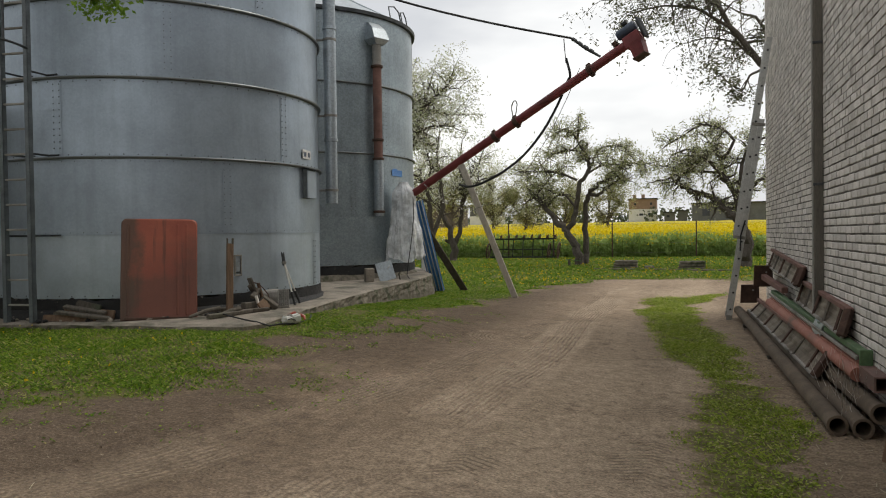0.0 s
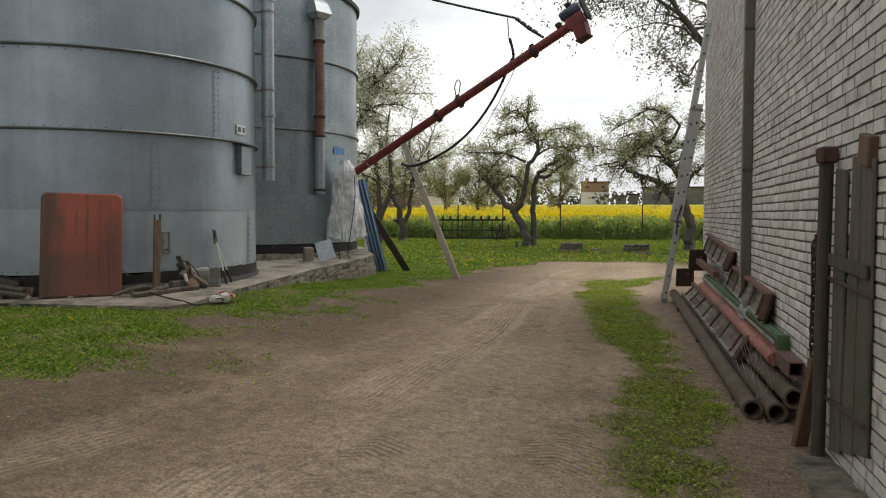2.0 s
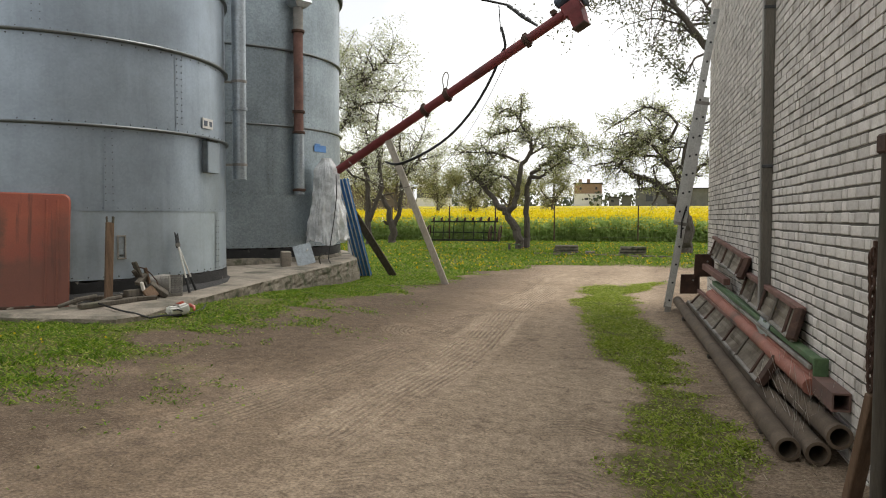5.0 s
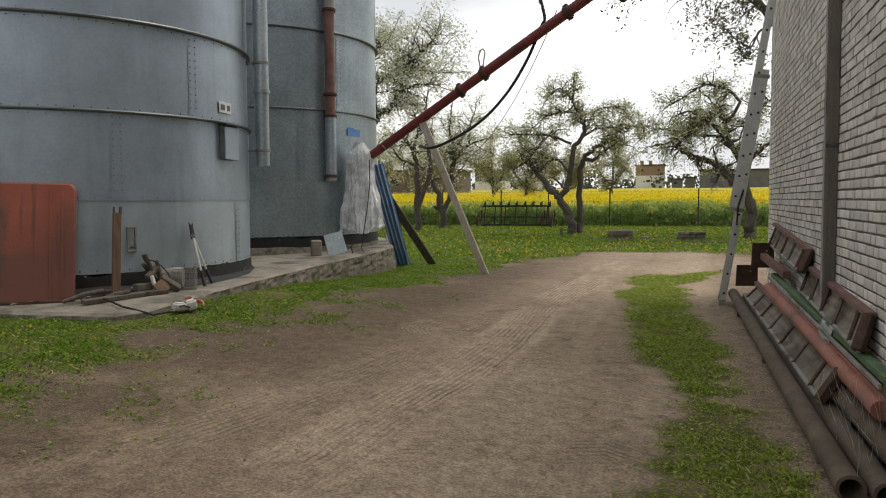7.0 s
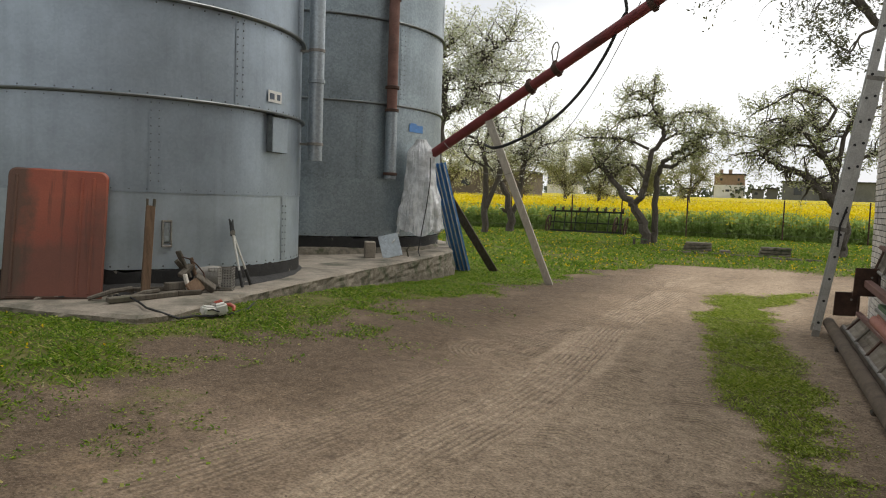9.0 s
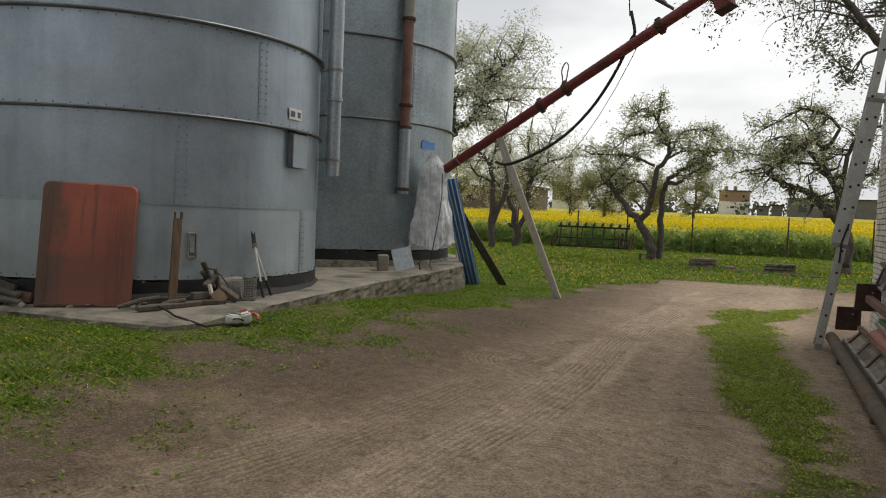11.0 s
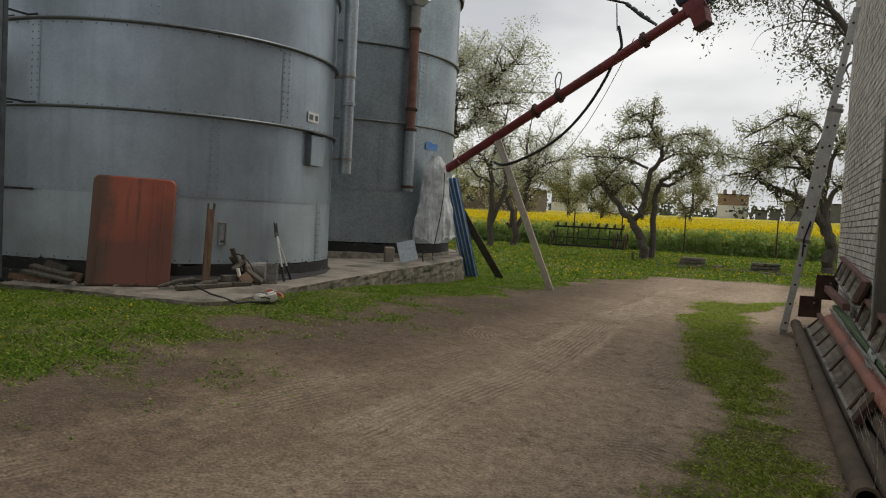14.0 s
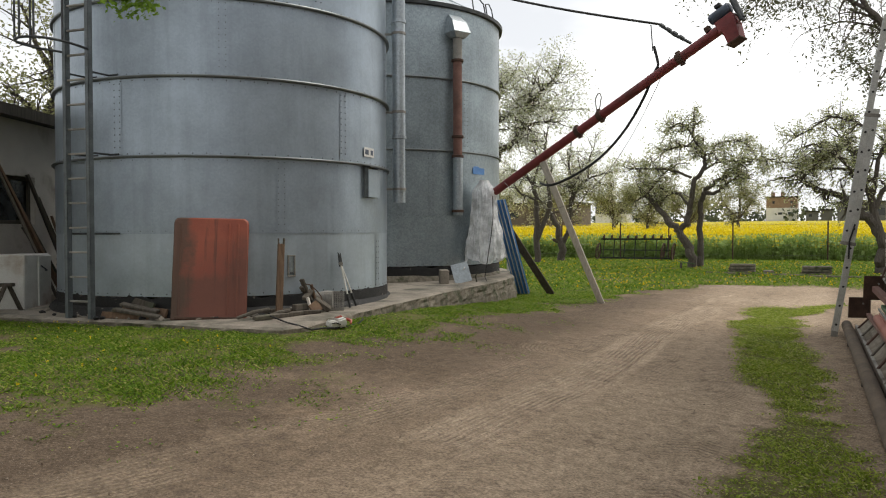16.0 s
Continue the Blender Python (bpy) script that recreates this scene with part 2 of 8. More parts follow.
WOOD_BROWN = surface("brown_wood", (0.10, 0.06, 0.035), (0.19, 0.12, 0.075), scale=4, fine=30, stretch=(6, 6, 0.6), rough=0.88, bump=0.5)
BRICK = surface("white_silicate_brick", (0.57, 0.53, 0.485), (0.74, 0.70, 0.655), scale=9, fine=60, rough=0.95, bump=0.8, each=0.2,
                stain=(0.27, 0.235, 0.20), stain_scale=3.2, stain_at=(0.55, 0.8))
MORTAR = surface("grey_mortar", (0.075, 0.068, 0.058), (0.17, 0.157, 0.135), scale=9, fine=70, rough=0.97, bump=0.9, depth=0.01)
DUCT = surface("grey_brown_boxed_duct", (0.10, 0.09, 0.075), (0.17, 0.155, 0.13), scale=3, fine=40, stretch=(4, 4, 0.5), rough=0.9, bump=0.4)
PLASTER = surface("old_grey_plaster", (0.48, 0.45, 0.405), (0.62, 0.585, 0.53), scale=1.5, rough=0.95, stain=(0.28, 0.25, 0.205), bump=0.4)
WHITE_PAINT = surface("white_enamel", (0.55, 0.54, 0.5), (0.7, 0.69, 0.65), scale=3, rough=0.5, stain=(0.25, 0.16, 0.09), stain_at=(0.5, 0.72))
BLUE = surface("blue_lacquer", (0.05, 0.16, 0.40), (0.09, 0.25, 0.56), rough=0.45, bump=0.05)
BLUE_DARK = surface("dark_blue_grey_sheet", (0.045, 0.06, 0.09), (0.09, 0.11, 0.15), rough=0.5)
BARK = surface("grey_brown_bark", (0.06, 0.05, 0.041), (0.14, 0.12, 0.10), scale=7, fine=40, stretch=(5, 5, 1), rough=0.95, bump=0.9, depth=0.02)
YELLOW_PLASTIC = surface("orange_red_plastic", (0.33, 0.05, 0.03), (0.45, 0.09, 0.05), rough=0.4, bump=0.02)
ROOF_DARK = surface("dark_roofing_felt", (0.02, 0.02, 0.02), (0.045, 0.043, 0.04), rough=0.95)
HOUSE_WHITE = surface("white_render", (0.62, 0.61, 0.58), (0.74, 0.73, 0.70), scale=0.5, rough=0.95)
HOUSE_BRICK = surface("tan_brick_front", (0.23, 0.155, 0.105), (0.31, 0.21, 0.145), scale=0.8, rough=0.95)
BARN_BROWN = surface("weathered_brown_barn", (0.10, 0.08, 0.065), (0.16, 0.13, 0.105), scale=0.8, rough=0.95)
HOUSE_GREY = surface("grey_barn_wall", (0.10, 0.102, 0.102), (0.16, 0.162, 0.16), scale=0.4, rough=0.95)
WINDOW_DARK = surface("dark_window_glass", (0.02, 0.022, 0.025), (0.04, 0.045, 0.05), rough=0.15)

GRASS_PALE = leafy("yellowish_grass_blades", [(0.0, (0.14, 0.20, 0.025)), (0.45, (0.30, 0.39, 0.05)), (0.85, (0.44, 0.50, 0.09)), (1.0, (0.58, 0.53, 0.26))])
GRASS = leafy("grass_blades", [(0.0, (0.055, 0.12, 0.01)), (0.45, (0.14, 0.245, 0.018)), (0.85, (0.25, 0.35, 0.035)), (1.0, (0.44, 0.40, 0.15))])
DANDELION = leafy("dandelion_petals", [(0.0, (0.65, 0.45, 0.01)), (1.0, (0.75, 0.58, 0.03))])
RAPE_GREEN = leafy("rapeseed_stems", [(0.0, (0.21, 0.31, 0.08)), (0.6, (0.31, 0.42, 0.13)), (1.0, (0.42, 0.53, 0.2))])
RAPE_YELLOW = leafy("rapeseed_flowers", [(0.0, (0.55, 0.43, 0.006)), (0.5, (0.72, 0.56, 0.01)), (1.0, (0.8, 0.68, 0.04))])
LEAF_SPRING = leafy("young_apple_leaves", [(0.0, (0.30, 0.33, 0.13)), (0.45, (0.46, 0.49, 0.24)), (0.7, (0.62, 0.62, 0.44)), (1.0, (0.85, 0.82, 0.76))], through_light=0.62)
LEAF_BLOSSOM = leafy("pale_blossom_and_leaves", [(0.0, (0.40, 0.44, 0.22)), (0.35, (0.56, 0.59, 0.38)), (0.6, (0.8, 0.8, 0.72)), (1.0, (0.88, 0.87, 0.83))], through_light=0.6)
LEAF_DARK = leafy("small_dark_leaves", [(0.0, (0.07, 0.075, 0.04)), (0.6, (0.13, 0.14, 0.075)), (1.0, (0.27, 0.26, 0.20))])
LEAF_WILLOW = leafy("yellow_green_willow_leaves", [(0.0, (0.24, 0.25, 0.10)), (1.0, (0.45, 0.45, 0.24))])
LEAF_FRESH = leafy("fresh_green_leaves", [(0.0, (0.10, 0.19, 0.02)), (1.0, (0.22, 0.34, 0.05))])
LEAF_FAR = leafy("far_spring_foliage", [(0.0, (0.06, 0.075, 0.045)), (0.6, (0.11, 0.13, 0.07)), (1.0, (0.2, 0.21, 0.14))])


# ---------- building helpers ----------
def part(name, bm, mat, parent=None, label="", smooth=False):
    """Links a bmesh as one mesh object, under a thing or a part where one is given."""
    me = bpy.data.meshes.new(name)
    bm.to_mesh(me)
    bm.free()
    return mesh_part(name, me, mat, parent, label, smooth)


def mesh_part(name, me, mat, parent=None, label="", smooth=False):
    me.materials.append(mat)
    if smooth:
        me.polygons.foreach_set("use_smooth", [True] * len(me.polygons))
        me.set_sharp_from_angle(angle=radians(38))
    ob = new(name, me)
    ob.parent = parent
    if label:
        ob["label"] = label
    return ob


def thing(name, label, category, group="", kind="", at=None):
    """An Empty that parents a thing's parts."""
    ob = new(name)
    ob.empty_display_size = 0.1
    if at is not None:
        ob.matrix_world = at
    return tagged(ob, label, category, group, kind)


def box(bm, size, m=Matrix(), bevel=0.0):
    """A box of that size round the pose m."""
    made = bmesh.ops.create_cube(bm, size=1.0, matrix=m @ Matrix.Diagonal((*size, 1)))
    if bevel:
        edges = list({e for v in made["verts"] for e in v.link_edges})
        bmesh.ops.bevel(bm, geom=edges, offset=bevel, segments=1, affect="EDGES")
    return bm


def span(bm, lo, hi, bevel=0.0):
    """A box between two corners."""
    c = [(a + b) / 2 for a, b in zip(lo, hi)]
    return box(bm, [abs(b - a) for a, b in zip(lo, hi)], Matrix.Translation(c), bevel)


def along(a, b, roll=0.0):
    """A pose at the middle of a and b, whose z runs from a to b."""
    a, b = Vector(a), Vector(b)
    return Matrix.Translation((a + b) / 2) @ (b - a).to_track_quat("Z", "Y").to_matrix().to_4x4() @ Matrix.Rotation(radians(roll), 4, "Z")


def beam(bm, a, b, w, d, bevel=0.004, roll=0.0):
    """A squared timber or bar from a to b."""
    return box(bm, (w, d, (Vector(b) - Vector(a)).length), along(a, b, roll), bevel)


def tube(bm, points, radii, seg=8, caps=True):
    """A round tube through points, with a radius at each."""
    points = [Vector(p) for p in points]
    if isinstance(radii, (int, float)):
        radii = [radii] * len(points)
    rings, side = [], None
    for i, p in enumerate(points):
        d = (points[min(i + 1, len(points) - 1)] - points[max(i - 1, 0)]).normalized()
        if side is None:
            side = d.orthogonal().normalized()
        side = (side - d * side.dot(d)).normalized()
        up = d.cross(side)
        rings.append([bm.verts.new(p + radii[i] * (math.cos(a) * side + math.sin(a) * up)) for a in (2 * math.pi * k / seg for k in range(seg))])
    for r, s in zip(rings, rings[1:]):
        for k in range(seg):
            bm.faces.new((r[k], r[(k + 1) % seg], s[(k + 1) % seg], s[k]))
    if caps:
        bm.faces.new(rings[0][::-1])
        bm.faces.new(rings[-1])
    return bm


def pipe(bm, a, b, r, wall=0.008, seg=24):
    """An open, hollow pipe from a to b."""
    m = along(a, b)
    h = (Vector(b) - Vector(a)).length / 2
    loops = []
    for rad, z in ((r, -h), (r, h), (r - wall, h), (r - wall, -h)):
        loops.append([bm.verts.new(m @ Vector((rad * math.cos(t), rad * math.sin(t), z))) for t in (2 * math.pi * k / seg for k in range(seg))])
    for n in range(4):
        r0, r1 = loops[n], loops[(n + 1) % 4]
        for k in range(seg):
            bm.faces.new((r0[k], r0[(k + 1) % seg], r1[(k + 1) % seg], r1[k]))
    return bm


def lathe(bm, profile, centre, seg=96, start=0.0, stop=360.0):
    """Turns a profile of (radius, z) round the upright axis through centre."""
    full = abs(stop - start) >= 359.9
    n = seg if full else seg + 1
    cols = []
    for k in range(n):
        a = radians(start + (stop - start) * k / seg)
        cols.append([bm.verts.new((centre[0] + r * math.cos(a), centre[1] + r * math.sin(a), z)) for r, z in profile])
    for k in range(seg):
        a, b = cols[k], cols[(k + 1) % n]
        for i in range(len(profile) - 1):
            bm.faces.new((a[i], b[i], b[i + 1], a[i + 1]))
    return bm


def sheet_mesh(name, verts, faces):
    me = bpy.data.meshes.new(name)
    me.from_pydata(np.asarray(verts).tolist(), [], np.asarray(faces).tolist())
    return me


def smooth01(a, b, x):
    u = np.clip((x - a) / (b - a), 0, 1)
    return u * u * (3 - 2 * u)


def ground_z(x, y):
    """Height of the ground: banked up towards the silos, then rising gently to the lawn, the field and the houses."""
    s = 1 - 0.62 * smooth01(9.6, 16.8, y) - 0.38 * smooth01(16.8, 24.0, y)
    u = np.clip(0.083 * (2.75 - x), 0, 0.42)
    return u * s + 0.0105 * np.clip(y - 8, 0, 32) + 0.0165 * np.clip(y - 40, 0, 300)


def slab_z(y):
    return 0.5 + 0.028 * max(0.0, y - 8.7)


def gz(x, y):
    return float(ground_z(np.float64(x), np.float64(y)))


rng = np.random.default_rng(7)


def value_noise(x, y, cell, seed):
    """Smooth noise from 0 to 1 on a grid of that cell size."""
    r = np.random.default_rng(seed).random((64, 64))
    gx, gy = x / cell, y / cell
    ix, iy = np.floor(gx).astype(int), np.floor(gy).astype(int)
    fx, fy = gx - ix, gy - iy
    fx, fy = fx * fx * (3 - 2 * fx), fy * fy * (3 - 2 * fy)
    a, b, c, d = r[ix % 64, iy % 64], r[(ix + 1) % 64, iy % 64], r[ix % 64, (iy + 1) % 64], r[(ix + 1) % 64, (iy + 1) % 64]
    return (a * (1 - fx) + b * fx) * (1 - fy) + (c * (1 - fx) + d * fx) * fy


def grass_cover(x, y):
    """From 0, bare soil, to 1, full grass."""
    left_edge = np.interp(y, [3.0, 4.3, 5.2, 6.5, 7.0, 7.8, 8.7, 9.8, 12.9, 16.6, 18.1, 21.0, 23.1, 24.8], [-3.3, -2.2, -1.7, -1.2, -1.3, -1.6, -1.5, -1.4, -1.36, -1.05, -0.9, -0.4, 0.1, 6.0])
    wob = (value_noise(x, y, 0.9, 3) - 0.5) * 0.9 + (value_noise(x, y, 0.28, 4) - 0.5) * 0.6 + (value_noise(x, y, 0.1, 6) - 0.5) * 0.25
    left = smooth01(-0.3, 0.35, left_edge - x + wob * 0.8)
    left = left * (0.3 + 0.7 * smooth01(0.3, 0.6, value_noise(x, y, 1.1, 5) * 0.7 + value_noise(x, y, 0.3, 8) * 0.3 + 0.3 * smooth01(6.4, 7.6, y)))
    # thin tufts that creep out over the soil
    left = np.maximum(left, 0.55 * smooth01(-1.9, 0.0, left_edge - x + wob) * smooth01(0.5, 0.68, value_noise(x, y, 0.42, 16) * 0.6 + value_noise(x, y, 0.13, 17) * 0.4) * smooth01(14.0, 10.0, y))
    in_left = np.interp(y, [5.1, 6.1, 7.4, 8.3, 9.35, 10.8, 12.4, 16.5, 18.5], [2.69, 2.63, 2.68, 2.71, 2.5, 2.32, 2.06, 1.69, 1.75])
    in_right = np.interp(y, [5.1, 5.9, 6.4, 7.4, 7.8, 8.2, 8.65, 9.7, 11.2, 13.2, 15.6, 17.2, 18.7], [3.4, 3.4, 3.55, 3.42, 3.36, 3.26, 3.12, 3.2, 3.06, 2.9, 2.68, 2.95, 3.5])
    strip = smooth01(-0.16, 0.2, x - in_left + wob * 0.4) * smooth01(-0.16, 0.2, in_right - x + wob * 0.4) * smooth01(0.5, -0.25, y - 16.9 - 1.1 * (x - 1.7) + wob * 0.5) * smooth01(2.0, 3.5, y)
    strip = strip * (0.3 + 0.7 * smooth01(0.22, 0.5, value_noise(x + 0.2 * value_noise(x, y, 0.2, 14), y, 0.45, 9) * 0.5 + value_noise(x, y, 0.17, 15) * 0.5 + 0.22 * smooth01(5.5, 9.3, y) - 0.05 * smooth01(0.5, 0.0, np.abs(y - 8.65))))
    strip = strip * (0.85 + 0.15 * smooth01(6.5, 9.5, y))
    far = smooth01(23.6, 24.8, y + 0.3 * (x - 0.5) + wob)
    return np.clip(np.maximum(np.maximum(left, strip), far), 0, 1)

# ---------- ground ----------
def ground_lines(lo, hi, step, far):
    out, s = [lo], step
    while out[0] > -far:
        s *= 1.22
        out.insert(0, out[0] - s)
    n = int(round((hi - lo) / step))
    out += [lo + (hi - lo) * (k + 1) / n for k in range(n)]
    s = step
    while out[-1] < far:
        s *= 1.22
        out.append(out[-1] + s)
    return np.array(out)


def soil_material():
    m, nt, b = material("yard_soil_and_turf")
    cover = nt.nodes.new("ShaderNodeAttribute")
    cover.attribute_name = "cover"
    dust_and_lift = nt.nodes.new("ShaderNodeAttribute")
    dust_and_lift.attribute_name = "dust_and_lift"
    def field(name):
        n = nt.nodes.new("ShaderNodeAttribute")
        n.attribute_name = name
        return n.outputs["Fac"]

    def calc(op, p, q, s=None):
        n = nt.nodes.new("ShaderNodeMath")
        n.operation = op
        for k, v in enumerate((p, q, s)):
            if v is None:
                continue
            if isinstance(v, (int, float)):
                n.inputs[k].default_value = v
            else:
                nt.links.new(v, n.inputs[k])
        return n.outputs[0]

    # prints of ribbed and of lugged tyres, from the offset across and along each track
    across, onward = field("wheel_across"), field("wheel_along")
    warp = calc("MULTIPLY_ADD", grains(nt, 9.0, 3), 0.03, 0.0)
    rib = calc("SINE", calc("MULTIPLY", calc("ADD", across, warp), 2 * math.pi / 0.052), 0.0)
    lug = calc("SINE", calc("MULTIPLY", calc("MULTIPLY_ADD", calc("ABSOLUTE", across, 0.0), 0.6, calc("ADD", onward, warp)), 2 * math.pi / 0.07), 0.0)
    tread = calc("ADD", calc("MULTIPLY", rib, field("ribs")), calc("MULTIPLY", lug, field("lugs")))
    # shade in the tread hollows is also put into the soil colour
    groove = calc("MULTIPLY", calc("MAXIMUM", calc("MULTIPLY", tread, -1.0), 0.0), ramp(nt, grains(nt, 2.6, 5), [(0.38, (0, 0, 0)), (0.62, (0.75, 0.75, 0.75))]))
    big, mid, fine, grit = grains(nt, 0.7, 5), grains(nt, 5.0, 6), grains(nt, 55.0, 6), grains(nt, 150.0, 3)
    soil = ramp(nt, grains(nt, 2.2, 7), [(0.32, (0.16, 0.115, 0.077)), (0.68, (0.28, 0.205, 0.14))])
    soil = mixed(nt, ramp(nt, big, [(0.45, (0, 0, 0)), (0.65, (0.6, 0.6, 0.6))]), soil, (0.33, 0.25, 0.184))
    soil = mixed(nt, field("dark_soil"), soil, (0.132, 0.097, 0.068))
    soil = mixed(nt, dust_and_lift.outputs["Fac"], soil, (0.51, 0.395, 0.285))
    soil = mixed(nt, 0.6, soil, ramp(nt, fine, [(0.34, (0.16, 0.16, 0.16)), (0.66, (0.82, 0.82, 0.82))]), "OVERLAY")
    soil = mixed(nt, 0.42, soil, ramp(nt, grains(nt, 11.0, 6), [(0.36, (0.27, 0.27, 0.27)), (0.62, (0.68, 0.68, 0.68))]), "OVERLAY")
    soil = mixed(nt, ramp(nt, grit, [(0.64, (0, 0, 0)), (0.7, (0.7, 0.7, 0.7))]), soil, (0.42, 0.37, 0.32))
    clods = ramp(nt, grains(nt, 22.0, 4), [(0.62, (0, 0, 0)), (0.72, (0.5, 0.5, 0.5))])
    soil = mixed(nt, clods, soil, (0.14, 0.10, 0.072))
    scuffs = ramp(nt, grains(nt, 6.5, 8, None, 0.75), [(0.56, (0, 0, 0)), (0.64, (0.55, 0.55, 0.55))])
    soil = mixed(nt, scuffs, soil, (0.125, 0.092, 0.07))
    crumbs = ramp(nt, grains(nt, 34.0, 5, None, 0.7), [(0.6, (0, 0, 0)), (0.68, (0.6, 0.6, 0.6))])
    soil = mixed(nt, crumbs, soil, (0.37, 0.30, 0.235))
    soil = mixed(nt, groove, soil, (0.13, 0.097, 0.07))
    turf = ramp(nt, mid, [(0.3, (0.085, 0.10, 0.022)), (0.7, (0.175, 0.165, 0.055))])
    turf = mixed(nt, ramp(nt, fine, [(0.5, (0, 0, 0)), (0.75, (0.5, 0.5, 0.5))]), turf, (0.14, 0.112, 0.07))
    sub = nt.nodes.new("ShaderNodeMath")
    sub.operation = "ADD"
    nt.links.new(cover.outputs["Fac"], sub.inputs[0])
    cent = nt.nodes.new("ShaderNodeMath")
    cent.operation = "MULTIPLY_ADD"
    cent.inputs[1].default_value, cent.inputs[2].default_value = 1.1, -0.55
    nt.links.new(grains(nt, 14.0, 5), cent.inputs[0])
    nt.links.new(cent.outputs[0], sub.inputs[1])
    edge = ramp(nt, sub.outputs[0], [(0.35, (0, 0, 0)), (0.9, (0.85, 0.85, 0.85))])
    nt.links.new(mixed(nt, edge, soil, turf), b.inputs["Base Color"])
    b.inputs["Roughness"].default_value = 0.97
    b.inputs["Specular IOR Level"].default_value = 0.15
    h1 = nt.nodes.new("ShaderNodeMath")
    h1.operation = "MULTIPLY_ADD"
    h1.inputs[1].default_value = 0.7
    nt.links.new(fine, h1.inputs[0])
    nt.links.new(calc("MULTIPLY", tread, 0.4), h1.inputs[2])
    h2 = nt.nodes.new("ShaderNodeMath")
    h2.operation = "MULTIPLY_ADD"
    h2.inputs[1].default_value = 0.25
    nt.links.new(grit, h2.inputs[0])
    nt.links.new(h1.outputs[0], h2.inputs[2])
    bumped(nt, b, h2.outputs[0], 0.9, 0.025)
    return m


SOIL = soil_material()
gx, gy = ground_lines(-5.0, 4.6, 0.045, 1600), ground_lines(2.6, 20.0, 0.045, 1600)
X, Y = np.meshgrid(gx, gy)
Z = ground_z(X, Y)
# the yard's own relief, fading out with distance
near = smooth01(30, 18, Y) * smooth01(-14, -6, X)
cover = grass_cover(X, Y)
Z = Z + near * ((value_noise(X, Y, 0.7, 11) - 0.5) * 0.03 + (value_noise(X, Y, 0.17, 12) - 0.5) * 0.006 + (value_noise(X, Y, 0.09, 13) - 0.5) * 0.004) * (1 - 0.3 * cover)


ribm, lugm, dust_and_lift, held = (np.zeros_like(Z) for _ in range(4))
across, onward = np.zeros_like(Z), Y.copy()
# wheel prints pulled round beside the track
for cx, cy, facing in ((0.5, 10.1, 2.6), (2.05, 11.6, 0.2)):
    d = np.hypot(X - cx, Y - cy)
    swirl = smooth01(0.66, 0.5, d) * smooth01(0.1, 0.22, d) * smooth01(-0.7, 0.3, np.cos(np.arctan2(Y - cy, X - cx) - facing))
    across, ribm, held = np.where(swirl > held, d, across), np.where(swirl > held, swirl * 0.9, ribm), np.maximum(held, swirl)
    dust_and_lift = np.maximum(dust_and_lift, swirl * 0.3)
for n, (ys, xs, width, lugs, ribs, pale) in enumerate([
        ((2, 5.4, 7.4, 9.1, 12.3, 18.7, 23.5), (0.66, 0.89, 0.95, 1.03, 1.02, 1.15, 2.0), 0.56, 0.1, 0.9, 0.78),
        ((2, 5.4, 7.4, 9.1, 12.3, 18.7, 23.5), (1.18, 1.33, 1.4, 1.46, 1.5, 1.65, 2.5), 0.36, 0.9, 0.0, 0.15),
        ((2, 6.2, 8.3, 9.5, 11.2, 17.5, 23.5), (2.32, 2.34, 2.27, 2.26, 2.1, 1.7, 2.8), 0.36, 0.9, 0.0, 0.1),
        ((2, 5.4, 8.2, 10.4, 13.5, 18.7, 23.5), (-0.7, -0.1, 0.35, 0.6, 0.85, 1.05, 1.6), 0.42, 0.2, 0.9, 0.35)]):
    u = X - np.interp(Y, ys, xs) - 0.05 * np.sin(Y * 0.8 + n)
    inside = smooth01(width / 2 + 0.14, width / 2 - 0.06, np.abs(u) + 0.12 * (value_noise(X, Y, 0.35, 41) - 0.5))
    worn = inside * smooth01(0.08, 0.5, value_noise(X, Y, 0.8, 20 + n)) * smooth01(24, 21, Y)
    win = inside > held
    held = np.maximum(held, inside)
    across = np.where(win, u, across)
    ribm, lugm = np.where(win, worn * ribs, ribm), np.where(win, worn * lugs, lugm)
    dust_and_lift = np.maximum(dust_and_lift, worn * pale)
    Z = Z - 0.005 * inside * smooth01(24, 21, Y)
# no tread where two prints meet
seam = np.zeros_like(Z)
jx, jy = np.abs(np.diff(across, axis=1)) > 0.09, np.abs(np.diff(across, axis=0)) > 0.09
for sx, sy in ((0, 1), (1, 0)):
    seam[:, sy:Z.shape[1] - sx] = np.maximum(seam[:, sy:Z.shape[1] - sx], jx)
    seam[sy:Z.shape[0] - sx, :] = np.maximum(seam[sy:Z.shape[0] - sx, :], jy)
ribm, lugm = ribm * (1 - seam), lugm * (1 - seam)
# a pale, packed crossing and the middle of the yard
dust_and_lift = np.maximum(dust_and_lift, 0.45 * smooth01(17.6, 18.6, Y + 0.3 * (X - 2)) * smooth01(24.6, 22.5, Y + 0.3 * (X - 0.5)) * smooth01(0.0, 1.2, X) * (0.4 + 0.6 * value_noise(X, Y, 1.3, 31)))
# stronger towards the wall: paler colour makes up for light lost there
dust_and_lift = np.maximum(dust_and_lift, 0.85 * smooth01(-0.3, 1.6, X) * smooth01(3.6, 2.9, X) * (0.45 + 0.55 * value_noise(X, Y, 1.7, 33)) * smooth01(1, 4, Y) * (1 - cover))
